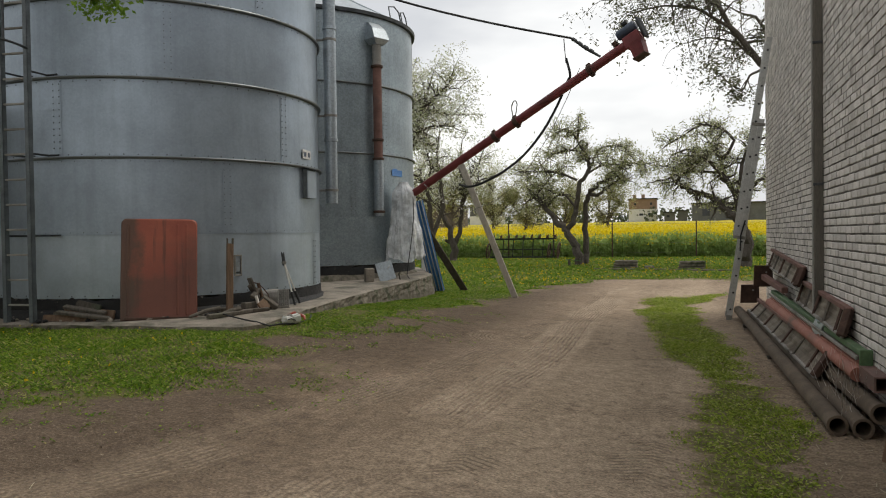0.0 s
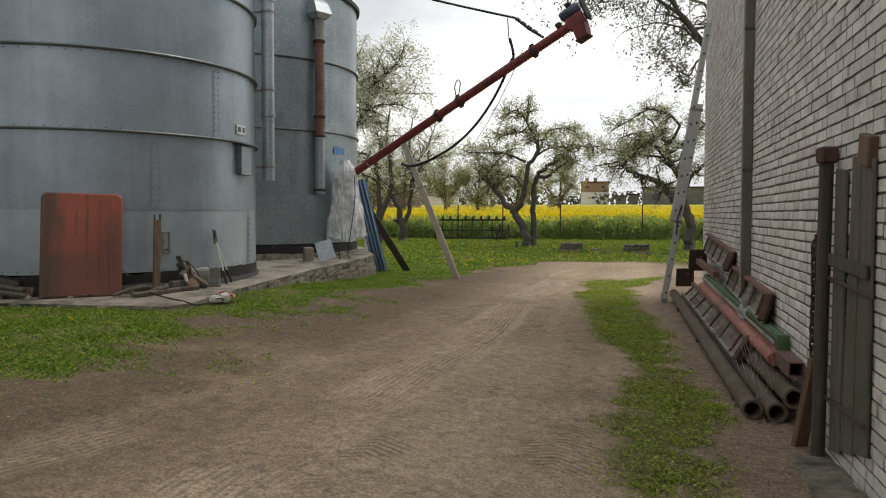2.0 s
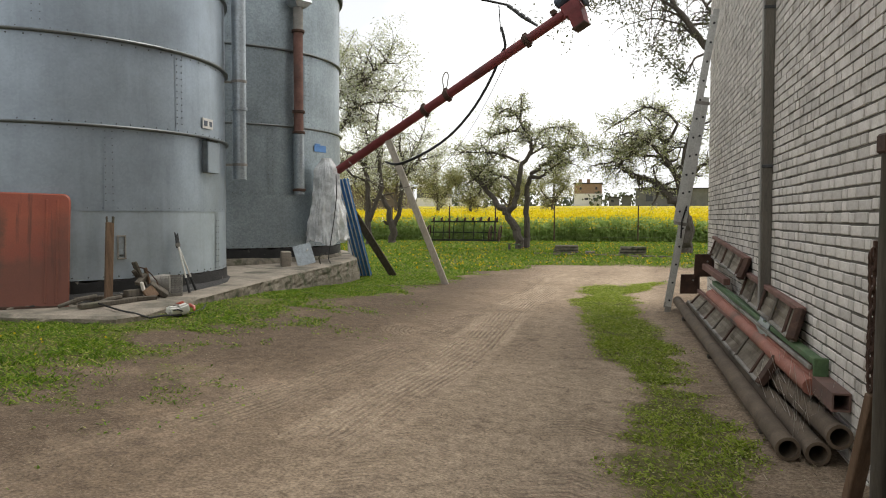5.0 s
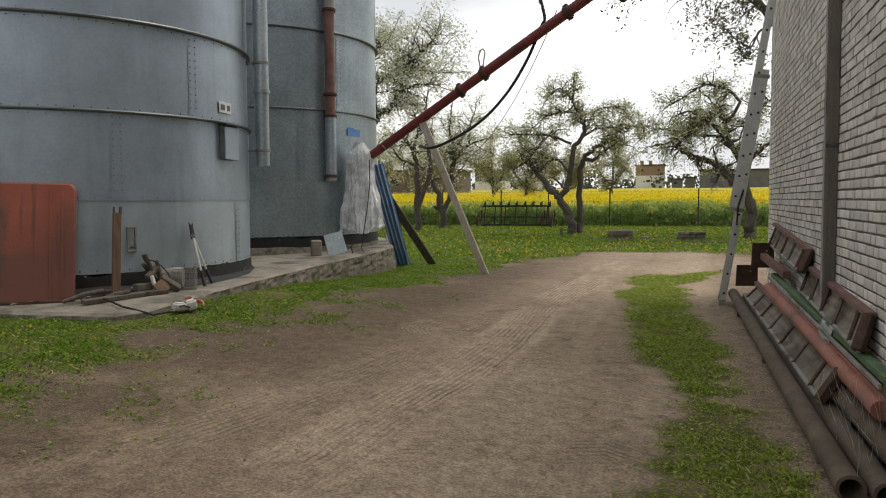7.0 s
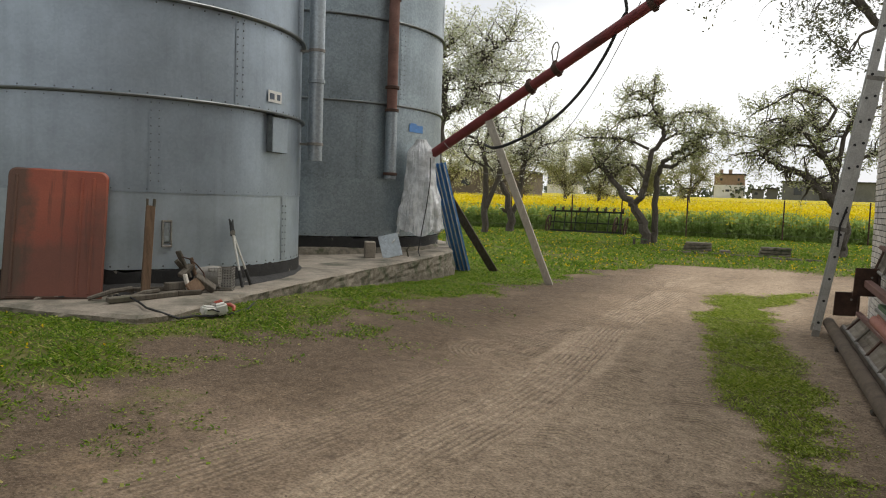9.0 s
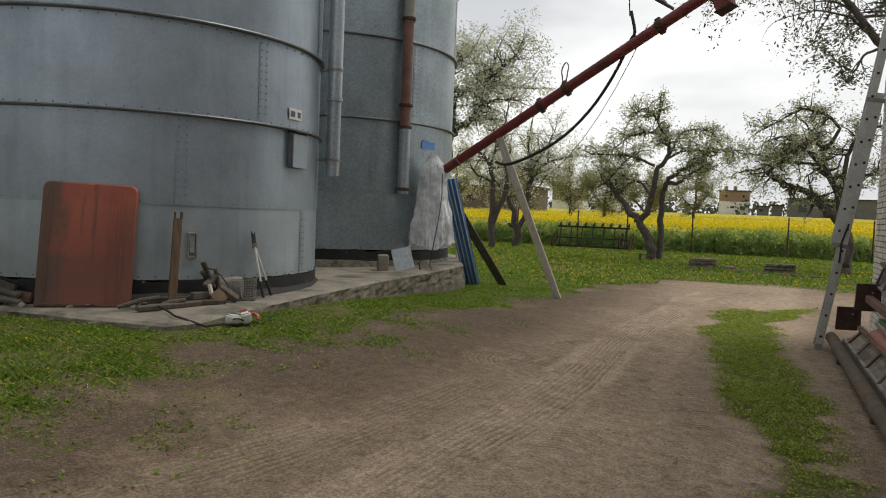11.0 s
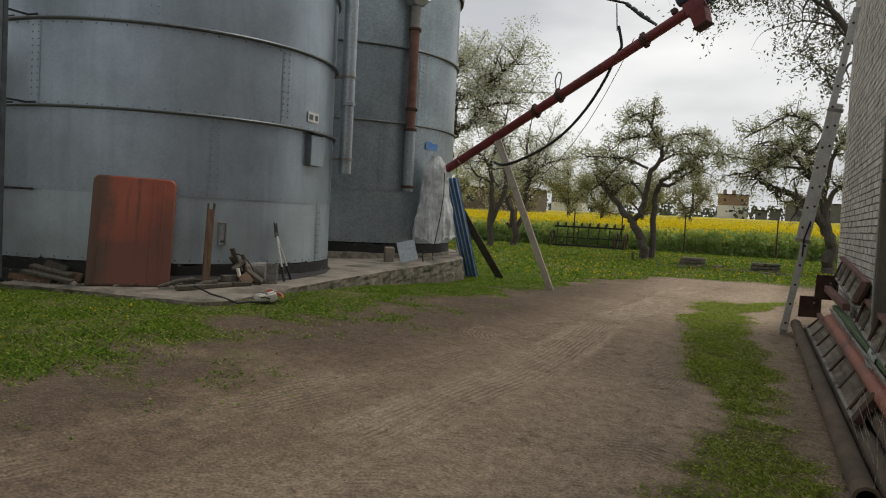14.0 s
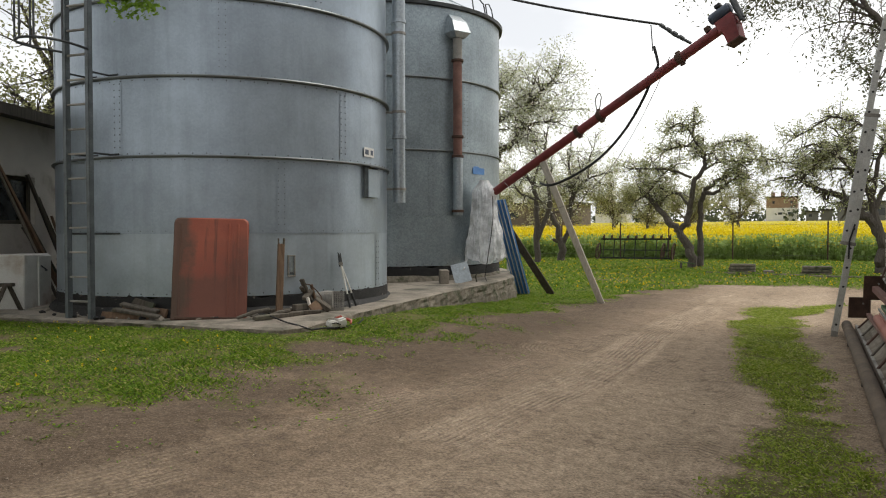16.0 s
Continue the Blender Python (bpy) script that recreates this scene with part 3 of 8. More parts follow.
dust_and_lift = np.maximum(dust_and_lift, 0.35 * smooth01(2.2, 3.0, X) * smooth01(4.3, 3.7, X) * (0.45 + 0.55 * value_noise(X, Y, 0.9, 37)) * smooth01(1, 4, Y) * smooth01(20, 17, Y))
# darker soil tone to the left and along the foot of the wall
dark_soil = 1.0 * smooth01(1.2, -0.8, X) * smooth01(0.2, 0.6, value_noise(X, Y, 1.4, 35) * 0.6 + value_noise(X, Y, 0.4, 36) * 0.4 + 0.2) * smooth01(26, 20, Y)
dark_soil = np.maximum(dark_soil, 0.4 * smooth01(3.0, 3.45, X) * smooth01(18, 15, Y) * smooth01(3.5, 5.5, Y) * (0.4 + 0.6 * value_noise(X, Y, 0.35, 39)))
idx = np.arange(X.size).reshape(X.shape)
quads = np.stack([idx[:-1, :-1], idx[:-1, 1:], idx[1:, 1:], idx[1:, :-1]], -1).reshape(-1, 4)
me = sheet_mesh("ground", np.stack([X, Y, Z], -1).reshape(-1, 3), quads)
for name, field in (("cover", cover), ("dust_and_lift", dust_and_lift), ("dark_soil", dark_soil), ("ribs", ribm * (1 - cover)), ("lugs", lugm * (1 - cover)), ("wheel_across", across), ("wheel_along", onward)):
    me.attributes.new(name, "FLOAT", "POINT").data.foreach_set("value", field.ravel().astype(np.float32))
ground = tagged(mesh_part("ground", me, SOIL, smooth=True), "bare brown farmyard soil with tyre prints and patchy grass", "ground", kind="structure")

# ---------- plain unseen blocks added behind the walker to hold back sky light ---
bm = bmesh.new()
span(bm, (-15.0, -9.0, -0.3), (9.0, -6.0, 3.6))
tagged(part("unseen_block_south", bm, PLASTER), "plain unseen plastered block added behind the yard to shade it", "wall", kind="structure")
bm = bmesh.new()
span(bm, (-17.0, -6.0, -0.3), (-14.0, 4.5, 3.0))
tagged(part("unseen_block_west", bm, PLASTER), "plain unseen plastered block added beside the yard to shade it", "wall", kind="structure")

# ---------- silos ----------
SILO_A, SILO_B, SILO_R = (-5.446, 11.005), (-5.64, 16.202), 2.509


def slab_outline():
    pts = [(-9.4, 7.75), (-6.4, 8.02), (-4.0, 8.3), (-2.75, 8.38), (-2.4, 8.45), (-2.3, 8.8), (-2.42, 9.8), (-2.5, 11.0), (-2.54, 13.0), (-2.48, 15.0), (-2.55, 16.1),
           (-2.85, 16.75), (-3.4, 17.9), (-4.3, 18.9), (-9.4, 19.2)]
    out = []
    for (a, b), (c, d) in zip(pts, pts[1:] + pts[:1]):
        n = max(1, int(math.hypot(c - a, d - b) / 0.07))
        out += [(a + (c - a) * k / n, b + (d - b) * k / n) for k in range(n)]
    return out


def build_slab():
    bm = bmesh.new()
    out = slab_outline()
    top, rim, low = [], [], []
    sides = [[] for _ in range(6)]
    for x, y in out:
        j = 0.018 * (noise.noise(Vector((x * 4, y * 4, 0))))
        k = 0.03 * (noise.noise(Vector((x * 3, y * 3, 5))))
        d = Vector((x + 5.6, y - 13.4)).normalized()
        top.append(bm.verts.new((x - d.x * 0.05, y - d.y * 0.05, slab_z(y) + 0.2 * j)))
        rim.append(bm.verts.new((x + d.x * j, y + d.y * j, slab_z(y) - 0.028 + j * 0.6)))
        for i in range(6):
            e = noise.noise(Vector((x * 7, y * 7, i * 0.9))) * 0.035 + noise.noise(Vector((x * 2, y * 2, i * 0.4))) * 0.02
            o = 0.004 + i * 0.008 + e
            sides[i].append(bm.verts.new((x + d.x * o, y + d.y * o, slab_z(y) - 0.06 - 0.045 * i)))
        low.append(bm.verts.new((x + d.x * (0.05 + k), y + d.y * (0.05 + k), -0.25)))
    n = len(out)
    for k in range(n):
        q = (k + 1) % n
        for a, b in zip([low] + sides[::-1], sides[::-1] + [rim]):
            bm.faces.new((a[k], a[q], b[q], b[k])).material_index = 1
        bm.faces.new((rim[k], rim[q], top[q], top[k]))
    bm.faces.new(top)
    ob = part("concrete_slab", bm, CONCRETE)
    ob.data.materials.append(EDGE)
    return tagged(ob, "cracked grey concrete foundation slab under the silos", "foundation", kind="structure")


build_slab()


def dots(points, normals, r=0.0105, h=0.006):
    """Small domed bolt heads, joined."""
    verts, faces = [], []
    for p, n in zip(points, normals):
        p, n = np.array(p), np.array(n)
        side = np.cross(n, (0, 0, 1.0))
        up = np.cross(side, n)
        base = len(verts)
        for rr, hh in ((r, 0.0), (r * 0.62, h)):
            for k in range(6):
                a = math.pi * k / 3
                verts.append(p + n * hh + rr * (math.cos(a) * side + math.sin(a) * up))
        for k in range(6):
            faces.append((base + k, base + (k + 1) % 6, base + 6 + (k + 1) % 6, base + 6 + k))
        faces.append((base + 6, base + 7, base + 8, base + 9))
        faces.append((base + 9, base + 10, base + 11, base + 6))
    me = bpy.data.meshes.new("bolts")
    me.from_pydata([tuple(v) for v in verts], [], faces)
    return me


def silo(centre, levels, banded, zinc_mat, label, seam_offsets, tar_top, eave):
    """A round steel silo: one sheet course between each two levels, stiffening rings, bolt rows and a conical roof."""
    root = thing("grain_silo", label, "silo", at=pose(*centre, slab_z(centre[1] - 1.6)))
    inv = root.matrix_world.inverted()

    def add(name, bm, mat, text="", smooth=True):
        ob = part(name, bm, mat, None, text, smooth)
        ob.parent, ob.matrix_parent_inverse = root, inv
        return ob

    R, SLAB = SILO_R, slab_z(centre[1] - 1.6)
    pts, nor = [], []

    def bolt(deg, z, out=0.003):
        a = radians(deg)
        n = (math.cos(a), math.sin(a), 0)
        pts.append((centre[0] + (R + out) * n[0], centre[1] + (R + out) * n[1], z))
        nor.append(n)

    for k, (z0, z1) in enumerate(zip(levels, levels[1:])):
        bm = bmesh.new()
        lap = 0.008 * (k % 2)
        lathe(bm, [(R - 0.02, z0), (R + lap, z0), (R + lap, z1), (R - 0.02, z1)], centre, 128)
        add("sheet_course", bm, zinc_mat if k or eave else ZINC_LOW)
        # upright lap joints between the sheets of this course
        for deg in seam_offsets[k % len(seam_offsets)]:
            bm = bmesh.new()
            lathe(bm, [(R + lap, z0 + 0.004), (R + lap + 0.005, z0 + 0.004), (R + lap + 0.005, z1 - 0.004), (R + lap, z1 - 0.004)], centre, 3, deg - 1.5, deg + 1.5)
            add("lap_joint", bm, zinc_mat if k or eave else ZINC_LOW, "bolted upright lap joint")
            for row in (-0.95, 0.95):
                for j in range(1, int((z1 - z0) / 0.082)):
                    bolt(deg + row, z0 + 0.04 + 0.082 * j, 0.009)
        for j in range(90):
            bolt(4 * j + 1.3, z0 + 0.035)
            if z1 in banded:
                bolt(4 * j + 3.1, z1 - 0.05)
    for z in banded:
        bm = bmesh.new()
        lathe(bm, [(R, z - 0.022), (R + 0.05, z - 0.016), (R + 0.056, z), (R + 0.05, z + 0.012), (R, z + 0.018)], centre, 128)
        add("stiffening_ring", bm, RING_ZINC, "grey angle-steel stiffening ring")
    bolts = mesh_part("bolts", dots(pts, nor), BOLT, None, "rows of small bolt heads")
    bolts.parent, bolts.matrix_parent_inverse = root, inv
    bolts["kind"] = "stuff"
    # tarred foot with a ragged upper edge
    bm = bmesh.new()
    seg = 320
    cols = []
    for k in range(seg):
        a = 2 * math.pi * k / seg
        h = tar_top + 0.035 * noise.noise(Vector((a * 9, 0, 3))) + 0.03 * max(0, noise.noise(Vector((a * 40, 2, 3)))) * 2
        cols.append([bm.verts.new((centre[0] + r * math.cos(a), centre[1] + r * math.sin(a), z)) for r, z in ((R + 0.012, SLAB + 0.06), (R + 0.009, h), (R - 0.004, h + 0.002))])
    for a, b in zip(cols, cols[1:] + cols[:1]):
        bm.faces.new((a[0], b[0], b[1], a[1]))
        bm.faces.new((a[1], b[1], b[2], a[2]))
    add("tarred_foot", bm, FOOT, "black tar band with a ragged edge")
    bm = bmesh.new()
    cols = []
    for k in range(160):
        a = 2 * math.pi * k / 160
        j = 0.05 * noise.noise(Vector((math.cos(a) * 6, math.sin(a) * 6, centre[1])))
        cols.append([bm.verts.new((centre[0] + r * math.cos(a), centre[1] + r * math.sin(a), z)) for r, z in ((R + 0.12 + j, SLAB - 0.02), (R + 0.09 + j, SLAB + 0.05), (R + 0.02, SLAB + 0.10 + j * 0.6), (R - 0.05, SLAB + 0.11))])
    for a, b in zip(cols, cols[1:] + cols[:1]):
        for i in range(3):
            bm.faces.new((a[i], b[i], b[i + 1], a[i + 1]))
    add("footing", bm, EDGE if eave else FOOT, "crumbling footing ring")
    top = levels[-1]
    bm = bmesh.new()
    lathe(bm, [(R + 0.06, top - 0.02), (R + 0.07, top + 0.015), (R * 0.55, top + 0.62), (0.3, top + 1.12), (0.0, top + 1.14)], centre, 64)
    add("roof", bm, ZINC_PIPE)
    bm = bmesh.new()
    lathe(bm, [(R, top - 0.05), (R + 0.075, top - 0.045), (R + 0.085, top + 0.02), (R + 0.04, top + 0.035)], centre, 96)
    add("eave_ring", bm, RING, "dark eave ring")
    if eave:
        for k in range(14):
            a = 2 * math.pi * k / 14 + 0.1
            bm = bmesh.new()
            p = [(centre[0] + r * math.cos(a), centre[1] + r * math.sin(a), top + z) for r, z in ((R + 0.03, 0.03), (R * 0.55, 0.65), (0.3, 1.15))]
            tube(bm, p, 0.014, 5)
            add("roof_rib", bm, ZINC_PIPE)
    return root


def round_about(first):
    return [first + 72 * k for k in range(5)]


silo(SILO_A, [0.767, 1.584, 2.586, 3.613, 4.623, 5.63, 6.64], (2.586, 3.613, 4.623, 5.63), ZINC_A, "tall round silo of weathered grey galvanised sheets",
     [round_about(10.9), round_about(-33), round_about(-10.2), round_about(-50), round_about(-20), round_about(5)], 0.755, False)
silo(SILO_B, [0.95, 1.91, 3.18, 4.57, 5.99], (3.18, 4.57), ZINC_B, "smaller round silo of spangled zinc sheets with a conical roof",
     [round_about(-5), round_about(-39), round_about(-20), round_about(-55)], 0.93, True)

# ---------- brick building ----------
WALL_X, WALL_END, COURSE, WALL_TOP = 4.0, 15.67, 0.0765, 6.65
bm = bmesh.new()
span(bm, (WALL_X - 0.003, 0.6, -0.3), (WALL_X + 0.4, WALL_END - 0.006, WALL_TOP))
wall_east = tagged(part("wall_east", bm, MORTAR), "long wall of white silicate bricks with deep grey joints", "wall", kind="structure")
bm = bmesh.new()
span(bm, (WALL_X + 0.4, 0.6, -0.3), (WALL_X + 7, 1.0, WALL_TOP))
span(bm, (WALL_X + 0.4, WALL_END - 0.4, -0.3), (WALL_X + 7, WALL_END - 0.01, WALL_TOP))
span(bm, (WALL_X + 6.6, 1.0, -0.3), (WALL_X + 7, WALL_END - 0.4, WALL_TOP))
tagged(part("wall_back", bm, MORTAR), "plain closing walls of the brick building", "wall", kind="structure")
bm = bmesh.new()
span(bm, (WALL_X - 0.25, 0.3, WALL_TOP), (WALL_X + 7.2, WALL_END + 0.25, WALL_TOP + 0.25))
tagged(part("roof_slab", bm, CONCRETE), "flat grey roof of the brick building", "roof", kind="structure")

brick_rng = np.random.default_rng(21)
brick_meshes = {}


def brick_mesh(length):
    if length not in brick_meshes:
        bm = bmesh.new()
        span(bm, (-0.011, 0.008, 0.004), (0.02, length - 0.009, 0.066), 0.005)
        me = bpy.data.meshes.new("brick")
        bm.to_mesh(me)
        bm.free()
        me.materials.append(BRICK)
        brick_meshes[length] = me
    return brick_meshes[length]


bv, bf, loose = [], [], 0
cube_v = np.array([[0, 0, 0], [0, 1, 0], [0, 1, 1], [0, 0, 1], [1, 0, 0], [1, 1, 0], [1, 1, 1], [1, 0, 1]], float)
cube_f = np.array([[0, 1, 2, 3], [3, 2, 6, 7], [0, 4, 5, 1], [1, 5, 6, 2], [0, 3, 7, 4]])
near_bricks = []
for row in range(87):
    z = -0.05 + row * COURSE
    y = 0.6 - (0.065 if row % 2 else 0.0)
    k = int(brick_rng.integers(0, 3))
    while y < WALL_END - 0.05:
        length = 0.26 if k % 3 != 2 else 0.13
        k += 1
        if brick_rng.random() < 0.06:
            length = 0.19
        if y + length > WALL_END - 0.03:
            length = WALL_END - y
        if length > 0.05:
            dx, dz = brick_rng.normal(0, 0.002), brick_rng.normal(0, 0.0016)
            if 6.2 < y < 9.2 and 0.5 < z < 2.4 and length in (0.26, 0.13, 0.19) and loose < 300:
                near_bricks.append((length, y, z + dz, dx))
                loose += 1
            elif y + length > 0.65:
                lo = np.array([WALL_X - 0.011 + dx, y + 0.007 + brick_rng.random() * 0.006, z + 0.004 + dz])
                hi = np.array([WALL_X + 0.02, y + length - 0.006 - brick_rng.random() * 0.007, z + 0.066 + dz])
                bf.append(cube_f + len(bv) * 8)
                bv.append(lo + cube_v * (hi - lo))
        y += length
stack = mesh_part("bricks", sheet_mesh("bricks", np.concatenate(bv), np.concatenate(bf)), BRICK, wall_east)
stack["kind"] = "stuff"

# ---------- things on and beside the silos ----------
def on_silo(centre, deg, z, out=0.0):
    """A pose on a silo's skin: x runs round it, y points out, z up."""
    a = radians(deg)
    n = Vector((math.cos(a), math.sin(a), 0))
    p = Vector((centre[0], centre[1], z)) + n * (SILO_R + out)
    side = Vector((0, 0, 1)).cross(n)
    return Matrix(((-side.x, n.x, 0, p.x), (-side.y, n.y, 0, p.y), (0, 0, 1, p.z), (0, 0, 0, 1)))


def degrees_at(centre, x, y):
    return math.degrees(math.atan2(y - centre[1], x - centre[0]))


def orange_sheet():
    """A pressed steel panel with rounded upper corners, a rim and raised ribs, leaning on the silo."""
    bl, br, tl, tr = Vector((-4.16, 8.47, 0.5)), Vector((-3.42, 9.02, 0.51)), Vector((-4.21, 8.69, 1.79)), Vector((-3.48, 9.23, 1.79))
    m = Matrix.Translation(bl)
    ex, ez = (br - bl).normalized(), ((tl + tr) / 2 - (bl + br) / 2).normalized()
    ey = ez.cross(ex).normalized()
    ez = ex.cross(ey)
    # it stands a little askew on its lower corner
    ex, ez = (ex - ez * 0.035).normalized(), (ez + ex * 0.035).normalized()
    rot = Matrix((ex, ey, ez)).transposed().to_4x4()
    root = thing("leaning_steel_door", "orange-red painted steel door leaf with rust stains against the silo", "door", at=Matrix.Translation(bl) @ rot)
    w, h, c = (br - bl).length, 1.31, 0.075
    outline = [(0, 0), (w, 0)] + [(w - c + c * math.cos(a), h - c + c * math.sin(a)) for a in np.linspace(0, math.pi / 2, 7)] + \
              [(c + c * math.cos(a), h - c + c * math.sin(a)) for a in np.linspace(math.pi / 2, math.pi, 7)]
    bm = bmesh.new()
    front = [bm.verts.new((x, 0.0, z)) for x, z in outline]
    inner = [bm.verts.new((w / 2 + (x - w / 2) * 0.965, -0.016, h / 2 + (z - h / 2) * 0.975)) for x, z in outline]
    back = [bm.verts.new((x, 0.03, z)) for x, z in outline]
    n = len(outline)
    for k in range(n):
        q = (k + 1) % n
        bm.faces.new((back[k], back[q], front[q], front[k]))
        bm.faces.new((front[k], front[q], inner[q], inner[k]))
    bm.faces.new(inner)
    bm.faces.new(back[::-1])
    bmesh.ops.recalc_face_normals(bm, faces=bm.faces)
    part("pressed_sheet", bm, RED_SHEET, root)
    for x in (0.085, w - 0.24, w - 0.13):
        bm = bmesh.new()
        box(bm, (0.03, 0.014, h - 0.14), pose(x, -0.02, h / 2), 0.006)
        part("rib", bm, RED_SHEET, root)
    bm = bmesh.new()
    box(bm, (w - 0.1, 0.02, 0.03), pose(w / 2, -0.018, 0.03), 0.005)
    part("bottom_rail", bm, RUST, root, "rusty bottom rail")
    return root


orange_sheet()


def stake():
    root = thing("wooden_stake", "weathered brown timber stake with a forked top against the silo", "stake")
    bm = bmesh.new()
    beam(bm, (-3.11, 9.28, 0.515), (-3.16, 9.40, 1.45), 0.085, 0.05, 0.006, 35)
    part("post", bm, WOOD_BROWN, root)
    for dx in (-0.028, 0.028):
        bm = bmesh.new()
        beam(bm, (-3.16 + dx, 9.40 + dx * 0.6, 1.44), (-3.165 + dx * 1.1, 9.41 + dx * 0.6, 1.52), 0.022, 0.03, 0.003)
        part("fork_tip", bm, WOOD_DARK, root)
    return root


stake()


def loppers():
    """Long-handled loppers, standing on their grips against the silo."""
    root = thing("loppers", "long-handled loppers with aluminium arms and black grips against the silo", "garden tool")
    pivot = Vector((-2.93, 10.42, 1.16))
    for foot in (Vector((-2.72, 10.34, 0.56)), Vector((-2.74, 10.52, 0.57))):
        d = (pivot - foot)
        bm = bmesh.new()
        tube(bm, [foot, foot + d * 0.3], 0.018, 8)
        part("grip", bm, BLACK, root, "black rubber grip")
        bm = bmesh.new()
        tube(bm, [foot + d * 0.28, foot + d * 0.97], 0.0125, 8)
        part("arm", bm, WHITE_PAINT, root, "pale aluminium arm")
    for k, tip in enumerate(((-2.945, 10.37, 1.32), (-2.935, 10.43, 1.31))):
        bm = bmesh.new()
        tube(bm, [pivot + Vector((0, 0.02 * k, -0.04)), pivot.lerp(Vector(tip), 0.6) + Vector((0, 0.015 - 0.03 * k, 0)), tip], [0.022, 0.02, 0.004], 6)
        part("blade", bm, RING, root, "dark steel blade")
    bm = bmesh.new()
    tube(bm, [pivot + Vector((0.02, -0.02, 0)), pivot + Vector((-0.02, 0.02, 0))], 0.028, 10)
    part("pivot", bm, GREY_STEEL, root)
    return root


loppers()


def junk_pile():
    """Off-cuts and old parts heaped on the slab."""
    r = random.Random(5)
    def heap(d, up, out=0.0):
        """A place on the heap: so far along the silo's foot, up, and out towards the yard."""
        return Vector((-3.11 + 0.24 * d + 0.8 * out, 9.28 + 0.97 * d - 0.6 * out, 0.515 + 0.012 * d + up))

    specs = [(heap(0.52, 0.17, 0.0), heap(0.39, 0.46, -0.05), 0.085, 0.03, WOOD_GREY, 20), (heap(0.50, 0.0, 0.12), heap(0.45, 0.22, 0.06), 0.06, 0.035, WOOD_PALE, 10),
             (heap(0.58, 0.19, 0.04), heap(0.80, 0.035, 0.14), 0.10, 0.07, WOOD_GREY, 30), (heap(0.48, 0.05, 0.14), heap(0.64, 0.12, 0.10), 0.15, 0.03, WOOD_BROWN, 65),
             (heap(0.24, 0.1, 0.0), heap(0.52, 0.1, 0.02), 0.09, 0.08, WOOD_GREY, 0), (heap(0.60, 0.15, 0.02), heap(0.55, 0.38, -0.04), 0.07, 0.03, WOOD_BROWN, 40),
             (heap(0.40, 0.2, 0.03), heap(0.55, 0.30, -0.02), 0.07, 0.05, WOOD_GREY, 15), (heap(0.34, 0.04, 0.12), heap(0.62, 0.03, 0.16), 0.07, 0.05, WOOD_DARK, 5),
             (heap(0.44, 0.28, -0.04), heap(0.36, 0.36, 0.0), 0.05, 0.04, WOOD_DARK, 50)]
    for a, b, w, d, mat, roll in specs:
        bm = bmesh.new()
        beam(bm, a, b, w, d, 0.008, roll)
        tagged(part("timber_offcut", bm, mat), "short weathered timber off-cut heaped on the slab", "wood", "off-cuts on the slab")
    bm = bmesh.new()
    beam(bm, heap(-0.42, 0.035, 0.13), heap(0.38, 0.035, 0.11), 0.07, 0.05, 0.006, 8)
    tagged(part("front_board", bm, WOOD_GREY), "grey-brown board lying along the front of the heap", "wood")
    bm = bmesh.new()
    tube(bm, [heap(0.42, 0.4, 0.02), heap(0.5, 0.38, 0.05), heap(0.6, 0.31, 0.04), heap(0.68, 0.22, 0.06), heap(0.7, 0.12, 0.1)], 0.008, 6)
    tagged(part("bent_wire", bm, RUST, smooth=True), "bent rusty wire across the heap of off-cuts", "wire")
    for a, b in (((-4.75, 8.72, 0.54), (-3.62, 9.2, 0.56)), ((-3.62, 9.26, 0.55), (-2.95, 9.75, 0.57))):
        bm = bmesh.new()
        beam(bm, a, b, 0.09, 0.07, 0.008)
        tagged(part("timber_bearer", bm, WOOD_DARK), "dark squared timber lying along the silo foot", "wood", "bearers on the slab")
    for a, b in (((-3.42, 8.85, 0.53), (-3.2, 9.2, 0.62)), ((-3.14, 9.05, 0.53), (-2.98, 9.34, 0.60))):
        bm = bmesh.new()
        tube(bm, [a, Vector(a).lerp(Vector(b), 0.5) + Vector((0.02, 0, 0.02)), b], [0.02, 0.027, 0.022], 7)
        tagged(part("root_stick", bm, WOOD_GREY, smooth=True), "bent grey-brown stick lying on the slab", "stick", "sticks on the slab")
    # an old basket-like guard with a round lamp housing
    root = thing("wire_basket", "small grey wire cage with a pale drum housing beside it", "basket", at=pose(-2.86, 10.16, 0.545, 0, 0, 28))
    for k in range(9):
        for y in (-0.1, 0.1):
            bm = bmesh.new()
            tube(bm, [(-0.12 + 0.03 * k, y, 0.0), (-0.12 + 0.03 * k, y, 0.24)], 0.0035, 4)
            part("wire", bm, GREY_STEEL, root)
    for k in range(9):
        bm = bmesh.new()
        z = 0.005 + 0.029 * k
        tube(bm, [(-0.125, -0.1, z), (0.125, -0.1, z), (0.125, 0.1, z), (-0.125, 0.1, z), (-0.125, -0.1, z)], 0.004, 4)
        part("wire_hoop", bm, GREY_STEEL, root)
    bm = bmesh.new()
    tube(bm, [(-0.26, 0.05, 0.13), (-0.25, 0.04, 0.13), (-0.1, 0.0, 0.14), (-0.02, 0.0, 0.14)], [0.06, 0.10, 0.12, 0.115], 20)
    part("housing", bm, GREY_STEEL, root, "dented grey drum housing", True)
    bm = bmesh.new()
    box(bm, (0.27, 0.22, 0.018), pose(0, 0, -0.012), 0.004)
    part("base_board", bm, WOOD_DARK, root)
